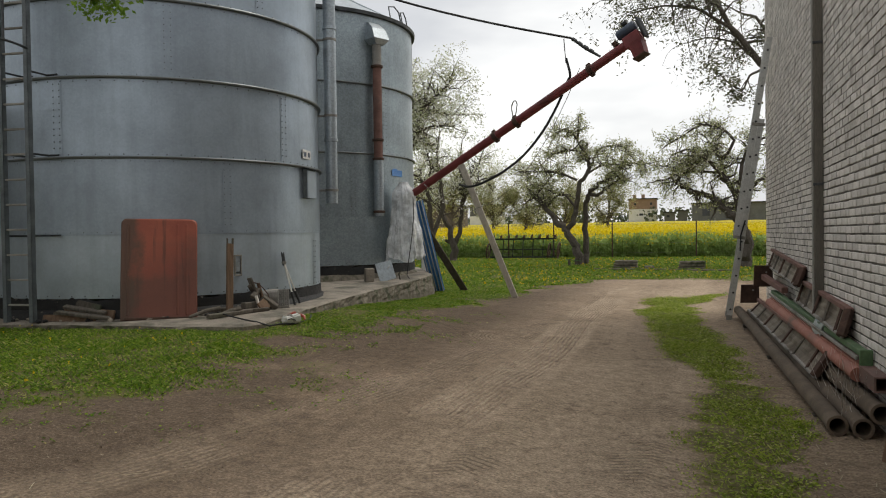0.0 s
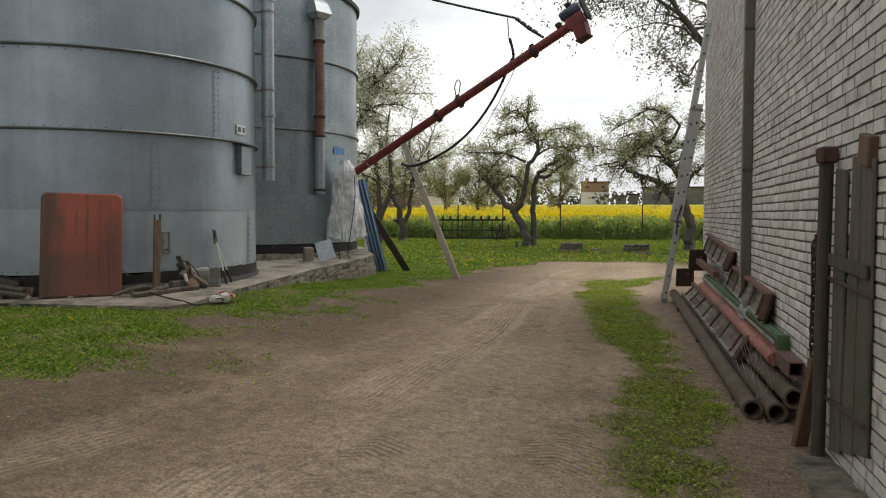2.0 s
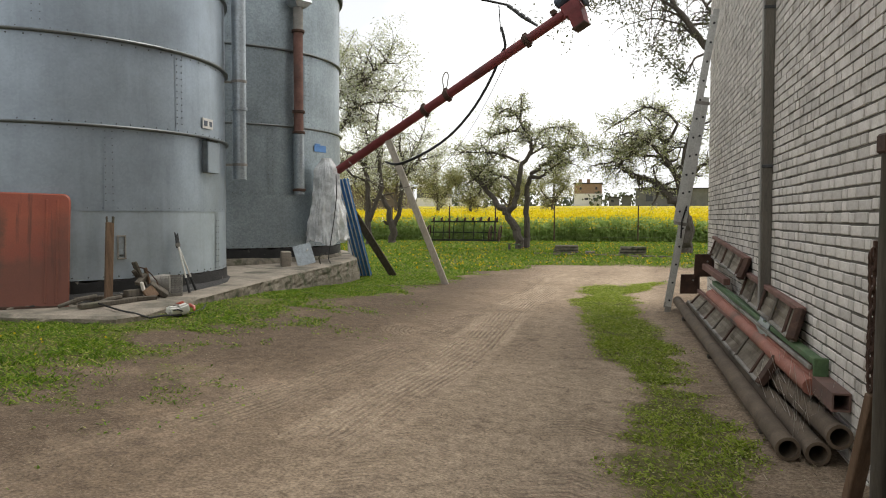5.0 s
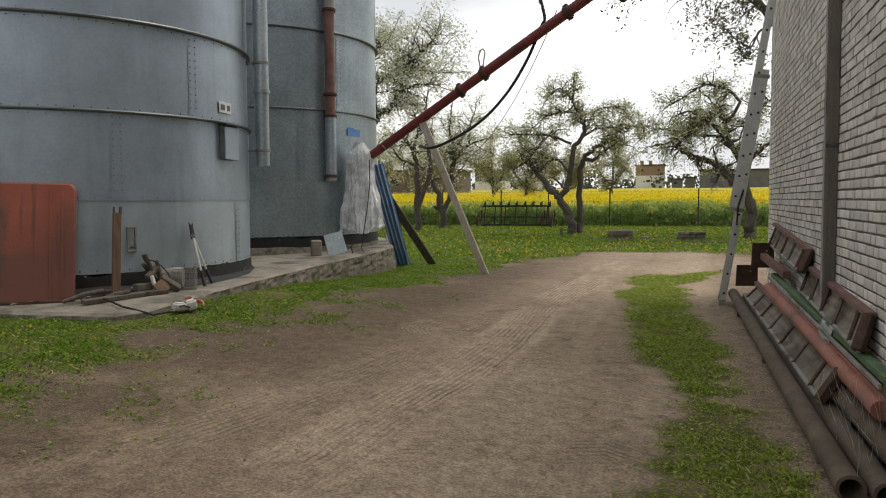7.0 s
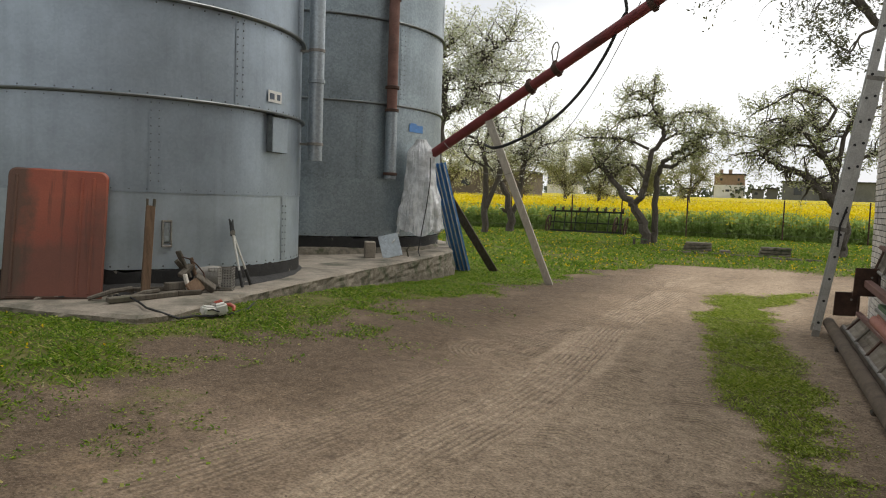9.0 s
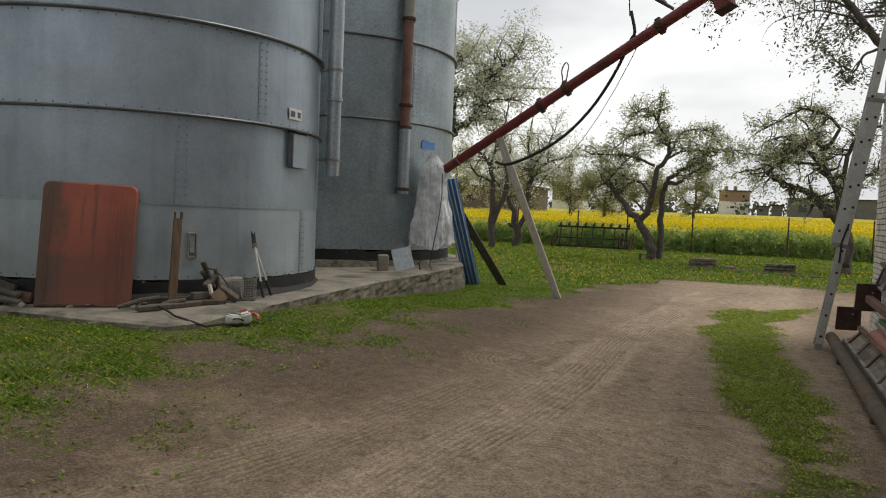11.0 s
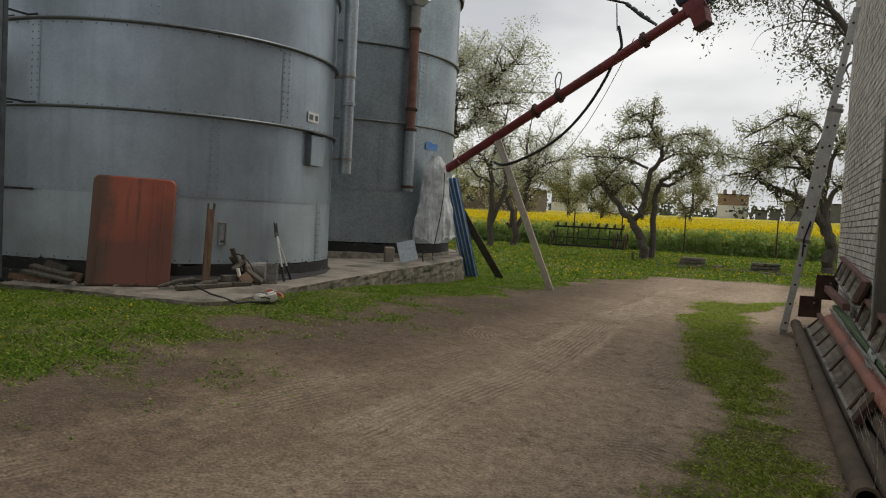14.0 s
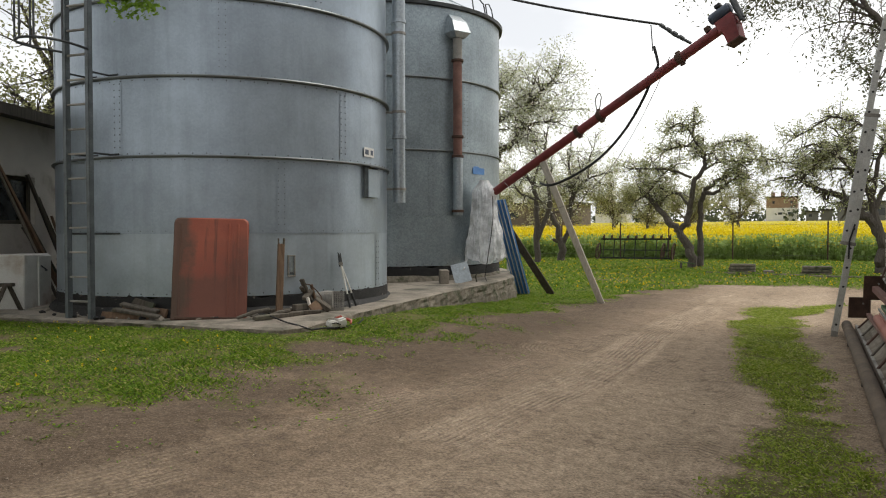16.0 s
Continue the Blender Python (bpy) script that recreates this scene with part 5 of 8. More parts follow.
def plastic_bag():
    """A clear plastic bag drawn over the auger's intake and gathered at the top."""
    m, nt, b = material("cloudy_clear_plastic")
    b.inputs["Base Color"].default_value = (0.92, 0.93, 0.94, 1)
    b.inputs["Roughness"].default_value = 0.14
    b.inputs["Transmission Weight"].default_value = 0.0
    tr = nt.nodes.new("ShaderNodeBsdfTransparent")
    mx = nt.nodes.new("ShaderNodeMixShader")
    fac = ramp(nt, grains(nt, 5.0, 5), [(0.36, (0.5, 0.5, 0.5)), (0.6, (0.97, 0.97, 0.97))])
    nt.links.new(fac, mx.inputs["Fac"])
    nt.links.new(tr.outputs[0], mx.inputs[1])
    nt.links.new(b.outputs[0], mx.inputs[2])
    nt.links.new(mx.outputs[0], nt.nodes["Material Output"].inputs["Surface"])
    bumped(nt, b, grains(nt, 14.0, 6, (1.0, 1.0, 0.6), 0.7), 1.0, 0.06)
    bm = bmesh.new()
    rings = []
    cx, cy = -2.92, 15.42
    for k in range(56):
        u = k / 55
        z = 2.62 - 1.56 * u
        r = 0.10 + 0.16 * smooth01(0.0, 0.16, u) + 0.15 * smooth01(0.25, 1.0, u)
        ring = []
        for j in range(96):
            a = 2 * math.pi * j / 96
            fold = 0.10 * noise.noise(Vector((math.cos(a) * 2.6, math.sin(a) * 2.6, z * 0.9))) + 0.06 * noise.noise(Vector((math.cos(a) * 7, math.sin(a) * 7, z * 2.2))) + \
                0.025 * noise.noise(Vector((math.cos(a) * 15, math.sin(a) * 15, z * 7)))
            crease = 0.10 * abs(noise.noise(Vector((math.cos(a) * 5, math.sin(a) * 5, z * 1.6 + 4)))) + 0.05 * abs(noise.noise(Vector((math.cos(a) * 12, math.sin(a) * 12, z * 5 + 4))))
            rr = r * (0.95 + (1.3 * fold + 1.6 * crease) * (0.4 + u))
            zz = z + (0.12 * noise.noise(Vector((math.cos(a) * 1.8, math.sin(a) * 1.8, 9))) * u)
            ring.append(bm.verts.new((cx + rr * math.cos(a) * 0.95 + 0.03 * u, cy + rr * math.sin(a) * 0.8, zz)))
        rings.append(ring)
    for p, q in zip(rings, rings[1:]):
        for j in range(96):
            bm.faces.new((p[j], p[(j + 1) % 96], q[(j + 1) % 96], q[j]))
    bm.faces.new(rings[0])
    root = thing("plastic_bag", "crumpled clear plastic bag over the auger intake", "plastic bag")
    part("film", bm, m, root, "", True)
    bm = bmesh.new()
    tube(bm, [(-2.62, 15.15, 2.3), (-2.6, 15.12, 1.9), (-2.63, 15.08, 1.5), (-2.68, 15.02, 1.05), (-2.7, 14.95, 0.74), (-2.6, 14.8, 0.68)], 0.009, 6)
    part("tie_cord", bm, BLACK, root, "thin black cord", True)
    bm = bmesh.new()
    lathe(bm, [(0.0, 1.85), (0.1, 1.9), (0.15, 2.1), (0.15, 2.4), (0.1, 2.5), (0, 2.52)], (-2.94, 15.46), 16)
    part("intake_cone", bm, ZINC_PIPE, root, "zinc intake under the film", True)


plastic_bag()


def white_board():
    bm = bmesh.new()
    box(bm, (0.25, 0.05, 0.62), pose(-3.12, 17.45, 0.9, -6, 0, 30), 0.01)
    tagged(part("pale_board", bm, WHITE_PAINT), "pale board standing behind the silo", "board")
    for k in range(3):
        bm = bmesh.new()
        box(bm, (0.62, 0.3, 0.05), pose(-3.1, 17.3 - 0.01 * k, gz(-3.1, 17.3) + 0.12 + 0.052 * k, 0, 0, 10 + 4 * k), 0.006)
        tagged(part("stacked_board", bm, WOOD_BROWN), "short brown board in a small stack on the slab", "wood", "stacked boards")


white_board()


def silo_ladder():
    """The fixed steel ladder with its safety cage."""
    left, right = Vector((-5.60, 8.12, 0.5)), Vector((-5.23, 8.16, 0.5))
    root = thing("silo_ladder", "fixed steel silo ladder with zinc-grey angle rails and a cage", "ladder", at=pose(-5.38, 8.14, 0.5))
    inv = root.matrix_world.inverted()

    def add(name, bm, mat, text=""):
        ob = part(name, bm, mat, None, text)
        ob.parent, ob.matrix_parent_inverse = root, inv
        return ob

    for p in (left, right):
        bm = bmesh.new()
        beam(bm, p, p + Vector((0, 0, 6.4)), 0.06, 0.012, 0.002)
        beam(bm, p + Vector((0.024, 0.03, 0)), p + Vector((0.024, 0.03, 6.4)), 0.012, 0.07, 0.002)
        add("rail", bm, LADDER_GREY, "dark grey angle-steel rail")
    for k in range(20):
        z = 0.22 + 0.315 * k
        bm = bmesh.new()
        beam(bm, left + Vector((0.03, 0.03, z)), right + Vector((0, 0.03, z)), 0.03, 0.025, 0.003)
        add("rung", bm, GREY_STEEL)
    for z in (1.09, 2.12, 3.15, 4.2, 5.3):
        for p in (left, right):
            bm = bmesh.new()
            q = Vector((p.x, SILO_A[1] - math.sqrt(max(0.1, SILO_R ** 2 - (p.x - SILO_A[0]) ** 2)), 0))
            tube(bm, [p + Vector((0, 0.04, z)), Vector((p.x + 0.0, q.y + 0.01, p.z + z))], 0.014, 6)
            tube(bm, [Vector((p.x, q.y - 0.01, p.z + z)), Vector((p.x + 0.16, q.y - 0.005, p.z + z))], 0.012, 6)
            add("wall_bracket", bm, RING)
    mid = (left + right) / 2
    hoop = []
    for k in range(17):
        a = math.pi * (-0.02 + 1.04 * k / 16)
        hoop.append(Vector((-math.cos(a) * (0.22 + 0.24 * math.sin(a)), -0.02 - 0.74 * math.sin(a), 0)))
    for z in (3.42, 4.5, 5.6):
        bm = bmesh.new()
        tube(bm, [mid + p + Vector((0, 0, z)) for p in hoop], 0.016, 6)
        add("cage_hoop", bm, RING, "bent cage hoop")
    for k in (3, 6, 8, 10, 13):
        bm = bmesh.new()
        tube(bm, [mid + hoop[k] + Vector((0, 0, 3.42)), mid + hoop[k] + Vector((0, 0, 5.7))], 0.013, 6)
        add("cage_strap", bm, RING)
    for a, b, w, mat in (((-5.12, 8.40, 0.56), (-4.42, 8.62, 0.53), 0.10, WOOD_GREY), ((-5.2, 8.32, 0.54), (-4.5, 8.44, 0.53), 0.09, WOOD_BROWN), ((-5.05, 8.52, 0.62), (-4.35, 8.60, 0.57), 0.11, WOOD_BROWN),
                         ((-4.98, 8.44, 0.68), (-4.4, 8.50, 0.60), 0.08, WOOD_GREY), ((-5.0, 8.34, 0.62), (-4.28, 8.42, 0.545), 0.07, WOOD_GREY), ((-4.9, 8.56, 0.70), (-4.5, 8.52, 0.64), 0.12, WOOD_DARK)):
        bm = bmesh.new()
        beam(bm, a, b, w, 0.04, 0.006, 70 if w > 0.085 else 15)
        tagged(part("old_board", bm, mat), "old grey-brown board lying by the ladder foot", "wood", "boards by the ladder")


silo_ladder()

# ---------- things along the brick wall ----------
def wall_duct():
    root = thing("wall_duct", "grey-brown boxed duct running up the brick wall", "duct", at=pose(3.945, 9.56, 0))
    for z0, z1 in ((0.1, 2.0), (2.01, 3.5), (3.51, 5.6), (5.61, 6.6)):
        bm = bmesh.new()
        span(bm, (-0.048, -0.055, z0), (0.043, 0.06, z1), 0.006)
        part("duct_length", bm, DUCT, root)
        bm = bmesh.new()
        span(bm, (-0.056, -0.064, z1 - 0.012), (0.043, 0.062, z1 + 0.018), 0.003)
        part("joint_band", bm, RING, root)
    bm = bmesh.new()
    span(bm, (-0.058, -0.03, 0.1), (-0.049, 0.055, 6.55), 0.002)
    part("cover_strip", bm, GREY_STEEL, root, "paler cover strip")


wall_duct()


def steel_pipes():
    for a, b, r in (((3.64, 6.72, 0.075), (3.42, 14.3, 0.2), 0.07), ((3.80, 6.66, 0.075), (3.58, 13.9, 0.18), 0.068), ((3.905, 6.6, 0.2), (3.72, 12.0, 0.26), 0.07)):
        root = thing("steel_pipe", "long brown-grey steel pipe lying along the brick wall", "pipe", "pipes along the wall")
        bm = bmesh.new()
        pipe(bm, a, b, r, 0.012, 28)
        part("pipe_shell", bm, PIPE_STEEL, root, "", True)
        bm = bmesh.new()
        d = (Vector(b) - Vector(a)).normalized()
        pipe(bm, Vector(a) - d * 0.004, Vector(a) + d * 0.05, r + 0.006, 0.02, 28)
        part("end_ring", bm, PIPE_STEEL, root, "worn pipe mouth")
    for y in (7.4, 10.2, 13.0):
        bm = bmesh.new()
        x = 3.62 - 0.029 * (y - 6.7)
        span(bm, (x - 0.03, y - 0.06, gz(3.5, y) - 0.03), (3.96, y + 0.06, 0.005 + 0.0172 * (y - 6.7) - 0.01), 0.01)
        tagged(part("timber_bearer", bm, WOOD_DARK), "dark timber bearer under the pipes", "wood", "bearers under the pipes")


steel_pipes()


def trough(top_near, top_far, low_near, low_far, braces, label, legs=True):
    """A flat conveyor section: top and bottom rails, sheet panel and slanting cross ties, leaning on the wall."""
    tn, tf, ln, lf = (Vector(v) for v in (top_near, top_far, low_near, low_far))
    root = thing("conveyor_section", label, "conveyor", "conveyor sections along the wall")
    bm = bmesh.new()
    beam(bm, tn, tf, 0.06, 0.045, 0.006)
    part("top_rail", bm, RUST_RED, root, "rusty red top rail")
    bm = bmesh.new()
    beam(bm, ln, lf, 0.03, 0.03, 0.006)
    part("bottom_rail", bm, GREY_STEEL, root)
    n = (tf - tn).cross(tn - ln).normalized()
    if n.x > 0:
        n = -n
    bm = bmesh.new()
    rows = []
    for i in range(7):
        u, dent = i / 6, 0.035 * math.sin(math.pi * i / 6) * (0.55 if i == 3 else 1.0)
        rows.append([[bm.verts.new(ln.lerp(lf, s / 12).lerp(tn.lerp(tf, s / 12), u) - n * (o + dent + 0.006 * noise.noise(Vector((s * 0.9, i, tn.z * 9))))) for s in range(13)] for o in (0.004, 0.012)])
    for a, b in zip(rows, rows[1:]):
        for s in range(12):
            bm.faces.new((a[0][s], a[0][s + 1], b[0][s + 1], b[0][s]))
            bm.faces.new((a[1][s + 1], a[1][s], b[1][s], b[1][s + 1]))
    part("side_sheet", bm, DIRTY_SHEET, root, "grey side sheet stained with earth")
    for k in range(braces):
        u = (k + 0.5) / braces
        bm = bmesh.new()
        beam(bm, ln.lerp(lf, u) + n * 0.012, tn.lerp(tf, u + 0.012) + n * 0.002, 0.024, 0.02, 0.003)
        part("cross_tie", bm, WOOD_GREY if k % 2 else RUST, root, "rusty cross tie")
    bm = bmesh.new()
    beam(bm, ln + n * 0.01, tn + n * 0.01, 0.07, 0.06, 0.005)
    part("end_plate", bm, RUST, root, "rusty end plate")
    return root


trough((3.83, 8.15, 0.40), (3.68, 13.6, 0.43), (3.69, 8.1, 0.19), (3.53, 13.6, 0.27), 7, "rusty conveyor section with grey side sheets lying on the pipes")
trough((3.955, 7.95, 0.81), (3.955, 11.0, 0.89), (3.87, 7.85, 0.59), (3.87, 10.9, 0.66), 5, "rust-red conveyor section propped on edge against the brick wall")
trough((3.955, 10.7, 1.05), (3.955, 14.3, 1.2), (3.86, 10.6, 0.84), (3.86, 14.2, 0.95), 5, "short dark conveyor section stacked high against the brick wall")


def beams():
    root = thing("steel_beam", "red-brown rounded steel beam on the stack by the wall", "beam")
    bm = bmesh.new()
    tube(bm, [(3.87, 7.2, 0.375), (3.745, 12.6, 0.475)], 0.058, 12)
    part("round_edge", bm, BEAM_RED, root, "", True)
    bm = bmesh.new()
    beam(bm, (3.905, 7.2, 0.435), (3.785, 12.6, 0.535), 0.06, 0.035, 0.006)
    part("upper_flange", bm, BEAM_RED, root)
    root = thing("green_channel", "green painted steel channel with a chipped end plate on the stack", "beam")
    bm = bmesh.new()
    beam(bm, (3.925, 7.22, 0.535), (3.82, 12.8, 0.615), 0.07, 0.05, 0.005)
    part("channel", bm, GREEN_STEEL, root)
    bm = bmesh.new()
    span(bm, (3.88, 7.19, 0.33), (3.975, 7.225, 0.572), 0.006)
    part("end_plate", bm, GREEN_STEEL, root, "bright green end plate")
    brown = thing("steel_beam", "rust-brown square beam sloping down from the bracket plates", "beam")
    bm = bmesh.new()
    beam(bm, (3.87, 11.9, 0.70), (3.76, 13.6, 0.79), 0.085, 0.085, 0.008)
    part("box_section", bm, RUST_RED, brown)
    bm = bmesh.new()
    beam(bm, (3.868, 7.24, 0.50), (3.765, 12.8, 0.58), 0.022, 0.03, 0.003)
    part("lower_lip", bm, GREY_STEEL, root)
    bm = bmesh.new()
    cols = []
    for k in range(9):
        y = 8.75 + 0.62 * k / 8
        dx = 0.006 * math.sin(k)
        cols.append([bm.verts.new((x + dx, y, z + 0.012 + 0.012 * math.sin(k * 1.3))) for x, z in ((3.975, 0.585), (3.925, 0.605), (3.86, 0.575), (3.835, 0.47), (3.83, 0.465), (3.855, 0.568), (3.925, 0.597), (3.975, 0.577))])
    for p, q in zip(cols, cols[1:]):
        for k in range(8):
            bm.faces.new((p[k], q[k], q[(k + 1) % 8], p[(k + 1) % 8]))
    bm.faces.new(cols[0][::-1])
    bm.faces.new(cols[-1])
    tagged(part("sheet_scrap", bm, ZINC_PIPE, smooth=True), "bent scrap of pale grey sheet over the green channel", "metal sheet")
    root = thing("square_tube", "rusty square steel tube open at its end", "beam")
    bm = bmesh.new()
    for lo, hi in (((3.875, 6.68, 0.335), (3.985, 9.4, 0.347)), ((3.875, 6.68, 0.437), (3.985, 9.4, 0.449)), ((3.875, 6.68, 0.347), (3.887, 9.4, 0.437)), ((3.973, 6.68, 0.347), (3.985, 9.4, 0.437))):
        span(bm, lo, hi)
    part("tube_wall", bm, RUST_RED, root)
    for (x, y, z), (sx, sz) in (((3.56, 13.9, 0.50), (0.03, 0.3)), ((3.74, 13.65, 0.80), (0.03, 0.34))):
        root = thing("bracket_plate", "rusty drilled bracket plate at the end of the stack", "bracket", "brackets of the stack")
        bm = bmesh.new()
        box(bm, (0.26, 0.02, sz), pose(x, y, z, 8, 0, 14), 0.003)
        part("plate", bm, RUST, root)
        bm = bmesh.new()
        box(bm, (0.02, 0.3, sz * 0.9), pose(x + 0.12, y + 0.14, z, 0, 0, 10), 0.003)
        part("web", bm, RUST, root)
        for dx in (-0.08, 0.06):
            bm = bmesh.new()
            tube(bm, [(x + dx, y - 0.02, z + 0.06), (x + dx, y - 0.01, z + 0.06)], 0.014, 8)
            part("bolt_head", bm, GREY_STEEL, root)
    # dry stalks that have grown through the stack
    r = random.Random(9)
    v, f = [], []
    for k in range(60):
        p = Vector((3.93 - 0.28 * r.random(), 6.7 + 1.4 * r.random(), 0.1 + 0.25 * r.random()))
        q = p + Vector((r.uniform(-0.1, 0.05), r.uniform(-0.14, 0.14), r.uniform(0.05, 0.3)))
        s = Vector((0.002, 0.002, 0))
        f.append((len(v), len(v) + 1, len(v) + 2, len(v) + 3))
        v += [p - s, p + s, q + s * 0.4, q - s * 0.4]
    me = bpy.data.meshes.new("dry_stalks")
    me.from_pydata([tuple(p) for p in v], [], f)
    tagged(mesh_part("dry_stalks", me, WOOD_PALE), "dry straw-coloured stalks among the pipes", "dry grass", kind="stuff")


beams()


def gate_boards():
    """An old board gate and posts, stood up against the wall."""
    root = thing("board_gate", "old dark board gate with iron straps leaning on the wall", "gate", at=pose(3.9, 5.3, 0.02))
    inv = root.matrix_world.inverted()

    def add(name, bm, mat, text=""):
        ob = part(name, bm, mat, None, text)
        ob.parent, ob.matrix_parent_inverse = root, inv
        return ob

    for b0, b1, t0, t1, foot, top in ((5.83, 5.58, 5.80, 5.57, 0.06, 1.80), (5.555, 5.30, 5.42, 5.25, 0.13, 1.85), (5.28, 5.04, 5.235, 5.02, 0.2, 1.83)):
        bm = bmesh.new()
        v = [bm.verts.new(p) for x in (3.962, 3.982) for p in ((x, b0, foot), (x, b1, foot + 0.05), (x, b1 + (t1 - b1) * 0.8, top - 0.35), (x, t1, top - 0.02), (x, t0, top), (x, b0 + (t0 - b0) * 0.8, top - 0.35))]
        bm.faces.new(v[:6])
        bm.faces.new(v[6:][::-1])
        for k in range(6):
            bm.faces.new((v[k], v[k + 6], v[(k + 1) % 6 + 6], v[(k + 1) % 6]))
        bmesh.ops.recalc_face_normals(bm, faces=bm.faces)
        bmesh.ops.bevel(bm, geom=bm.edges[:], offset=0.006, segments=1, affect="EDGES")
        add("board", bm, WOOD_GREY)
    bm = bmesh.new()
    beam(bm, (3.968, 5.16, 1.78), (3.968, 5.13, 1.94), 0.05, 0.2, 0.006)
    add("raised_stile", bm, WOOD_BROWN)
    for y0, z0, y1, z1, w, mat in ((5.86, 1.25, 5.02, 1.22, 0.075, WOOD_DARK), (5.9, 1.135, 4.9, 1.10, 0.02, RUST), (5.95, 0.38, 5.02, 0.42, 0.024, RUST)):
        bm = bmesh.new()
        beam(bm, (3.944, y0, z0), (3.944, y1, z1), 0.014, w, 0.003)
        add("strap", bm, mat, "iron strap")
    root = thing("gate_post", "round dark post with a rusty square cap by the wall", "post")
    bm = bmesh.new()
    tube(bm, [(3.915, 5.89, 0.0), (3.918, 5.87, 1.0), (3.92, 5.84, 1.86)], 0.041, 12)
    part("shaft", bm, WOOD_DARK, root, "", True)
    bm = bmesh.new()
    box(bm, (0.10, 0.12, 0.10), pose(3.92, 5.835, 1.885, 0, 0, 6), 0.012)
    part("cap", bm, RUST, root, "rusty square cap")
    bm = bmesh.new()
    beam(bm, (3.90, 5.97, 1.22), (3.90, 5.97, 1.40), 0.025, 0.025, 0.003)
    part("hook", bm, RUST, root)
    root = thing("rusty_chain", "rusty chain hanging from the gate post", "chain")
    for s in range(2):
        for k in range(14):
            z = 1.33 - 0.052 * k
            bm = bmesh.new()
            pts = [Vector((0.017 * math.cos(a), 0, 0.036 * math.sin(a))) for a in np.linspace(0, 2 * math.pi, 9)]
            turn = Matrix.Rotation(radians(90 * (k % 2) + 25), 4, "Z")
            tube(bm, [turn @ p + Vector((3.885 + 0.01 * s, 5.95 + 0.06 * s + 0.012 * math.sin(k * 0.7 + s), z - 0.02 * s)) for p in pts], 0.0075, 5, False)
            part("link", bm, RUST, root, "", True)
    bm = bmesh.new()
    beam(bm, (3.85, 6.12, -0.01), (3.92, 5.99, 0.60), 0.1, 0.05, 0.006)
    tagged(part("short_board", bm, WOOD_BROWN), "short brown board leaning against the gate post", "wood")
    bm = bmesh.new()
    span(bm, (3.74, 4.2, -0.1), (3.985, 5.88, 0.008), 0.012)
    bmesh.ops.subdivide_edges(bm, edges=[e for e in bm.edges if e.calc_length() > 1], cuts=14)
    for v in bm.verts:
        if v.co.z > -0.05:
            v.co.z += max(0.0, 5.9 - v.co.y) * (0.05 if v.co.x > 3.86 else 0.02) + 0.02 * noise.noise(v.co * 6)
        v.co.x += 0.04 * noise.noise(v.co * 3)
    tagged(part("concrete_ledge", bm, EDGE), "broken concrete ledge at the foot of the wall", "ledge", kind="structure")


gate_boards()


def wall_ladder():
    """An aluminium extension ladder, seen along its stiles, leaning on the wall's corner."""
    root = thing("extension_ladder", "two-part aluminium extension ladder leaning on the brick wall", "ladder")
    foot, top = Vector((3.25, 13.95, gz(3.25, 13.95))), Vector((3.965, 13.7, 4.55))
    d = (top - foot).normalized()
    side = Vector((0, 1, 0)) - d * d.y
    side.normalize()
    out = side.cross(d)
    if out.x > 0:
        out = -out
    total = (top - foot).length
    for sect, (u0, u1, o) in enumerate(((0.0, 0.72, 0.0), (0.30, 1.0, -0.085))):
        for s in (0.0, 0.42):
            a, b = foot + d * total * u0 + side * s - out * o * 1.0 + out * 0.0, foot + d * total * u1 + side * s - out * o
            a, b = a - out * 0.085 * 0, b
            bm = bmesh.new()
            turn = Matrix((out, side, d)).transposed().to_4x4()
            box(bm, (0.085, 0.025, (b - a).length), Matrix.Translation((a + b) / 2) @ turn, 0.004)
            part("stile", bm, ALU, root)
        n = int((u1 - u0) * total / 0.28)
        for k in range(n):
            c = foot + d * (total * u0 + 0.18 + 0.28 * k) - out * o
            bm = bmesh.new()
            tube(bm, [c + side * 0.0, c + side * 0.42], 0.017, 8)
            part("rung", bm, ALU, root, "", True)
            # a black disc stands in for the shade inside the hollow rung
            bm = bmesh.new()
            tube(bm, [c - side * 0.0145, c - side * 0.011], 0.017, 10)
            part("rung_end", bm, BLACK, root, "black disc for the dark hollow of a rung")
    for s in (0.0, 0.42):
        bm = bmesh.new()
        box(bm, (0.09, 0.035, 0.09), Matrix.Translation(foot + side * s + d * 0.04) @ Matrix((out, side, d)).transposed().to_4x4(), 0.006)
        part("foot_cap", bm, GREY_STEEL, root)
    bm = bmesh.new()
    c = foot + d * 1.15 - side * 0.03
    tube(bm, [c, c + d * 0.25 + out * 0.03, c + d * 0.5], 0.012, 6)
    part("pull_rope", bm, BLACK, root, "dark pull rope", True)
    for u in (0.30, 0.7):
        bm = bmesh.new()
        box(bm, (0.2, 0.035, 0.05), Matrix.Translation(foot + d * total * u + out * 0.04) @ Matrix((out, side, d)).transposed().to_4x4(), 0.004)
        part("guide_bracket", bm, GREY_STEEL, root)


wall_ladder()

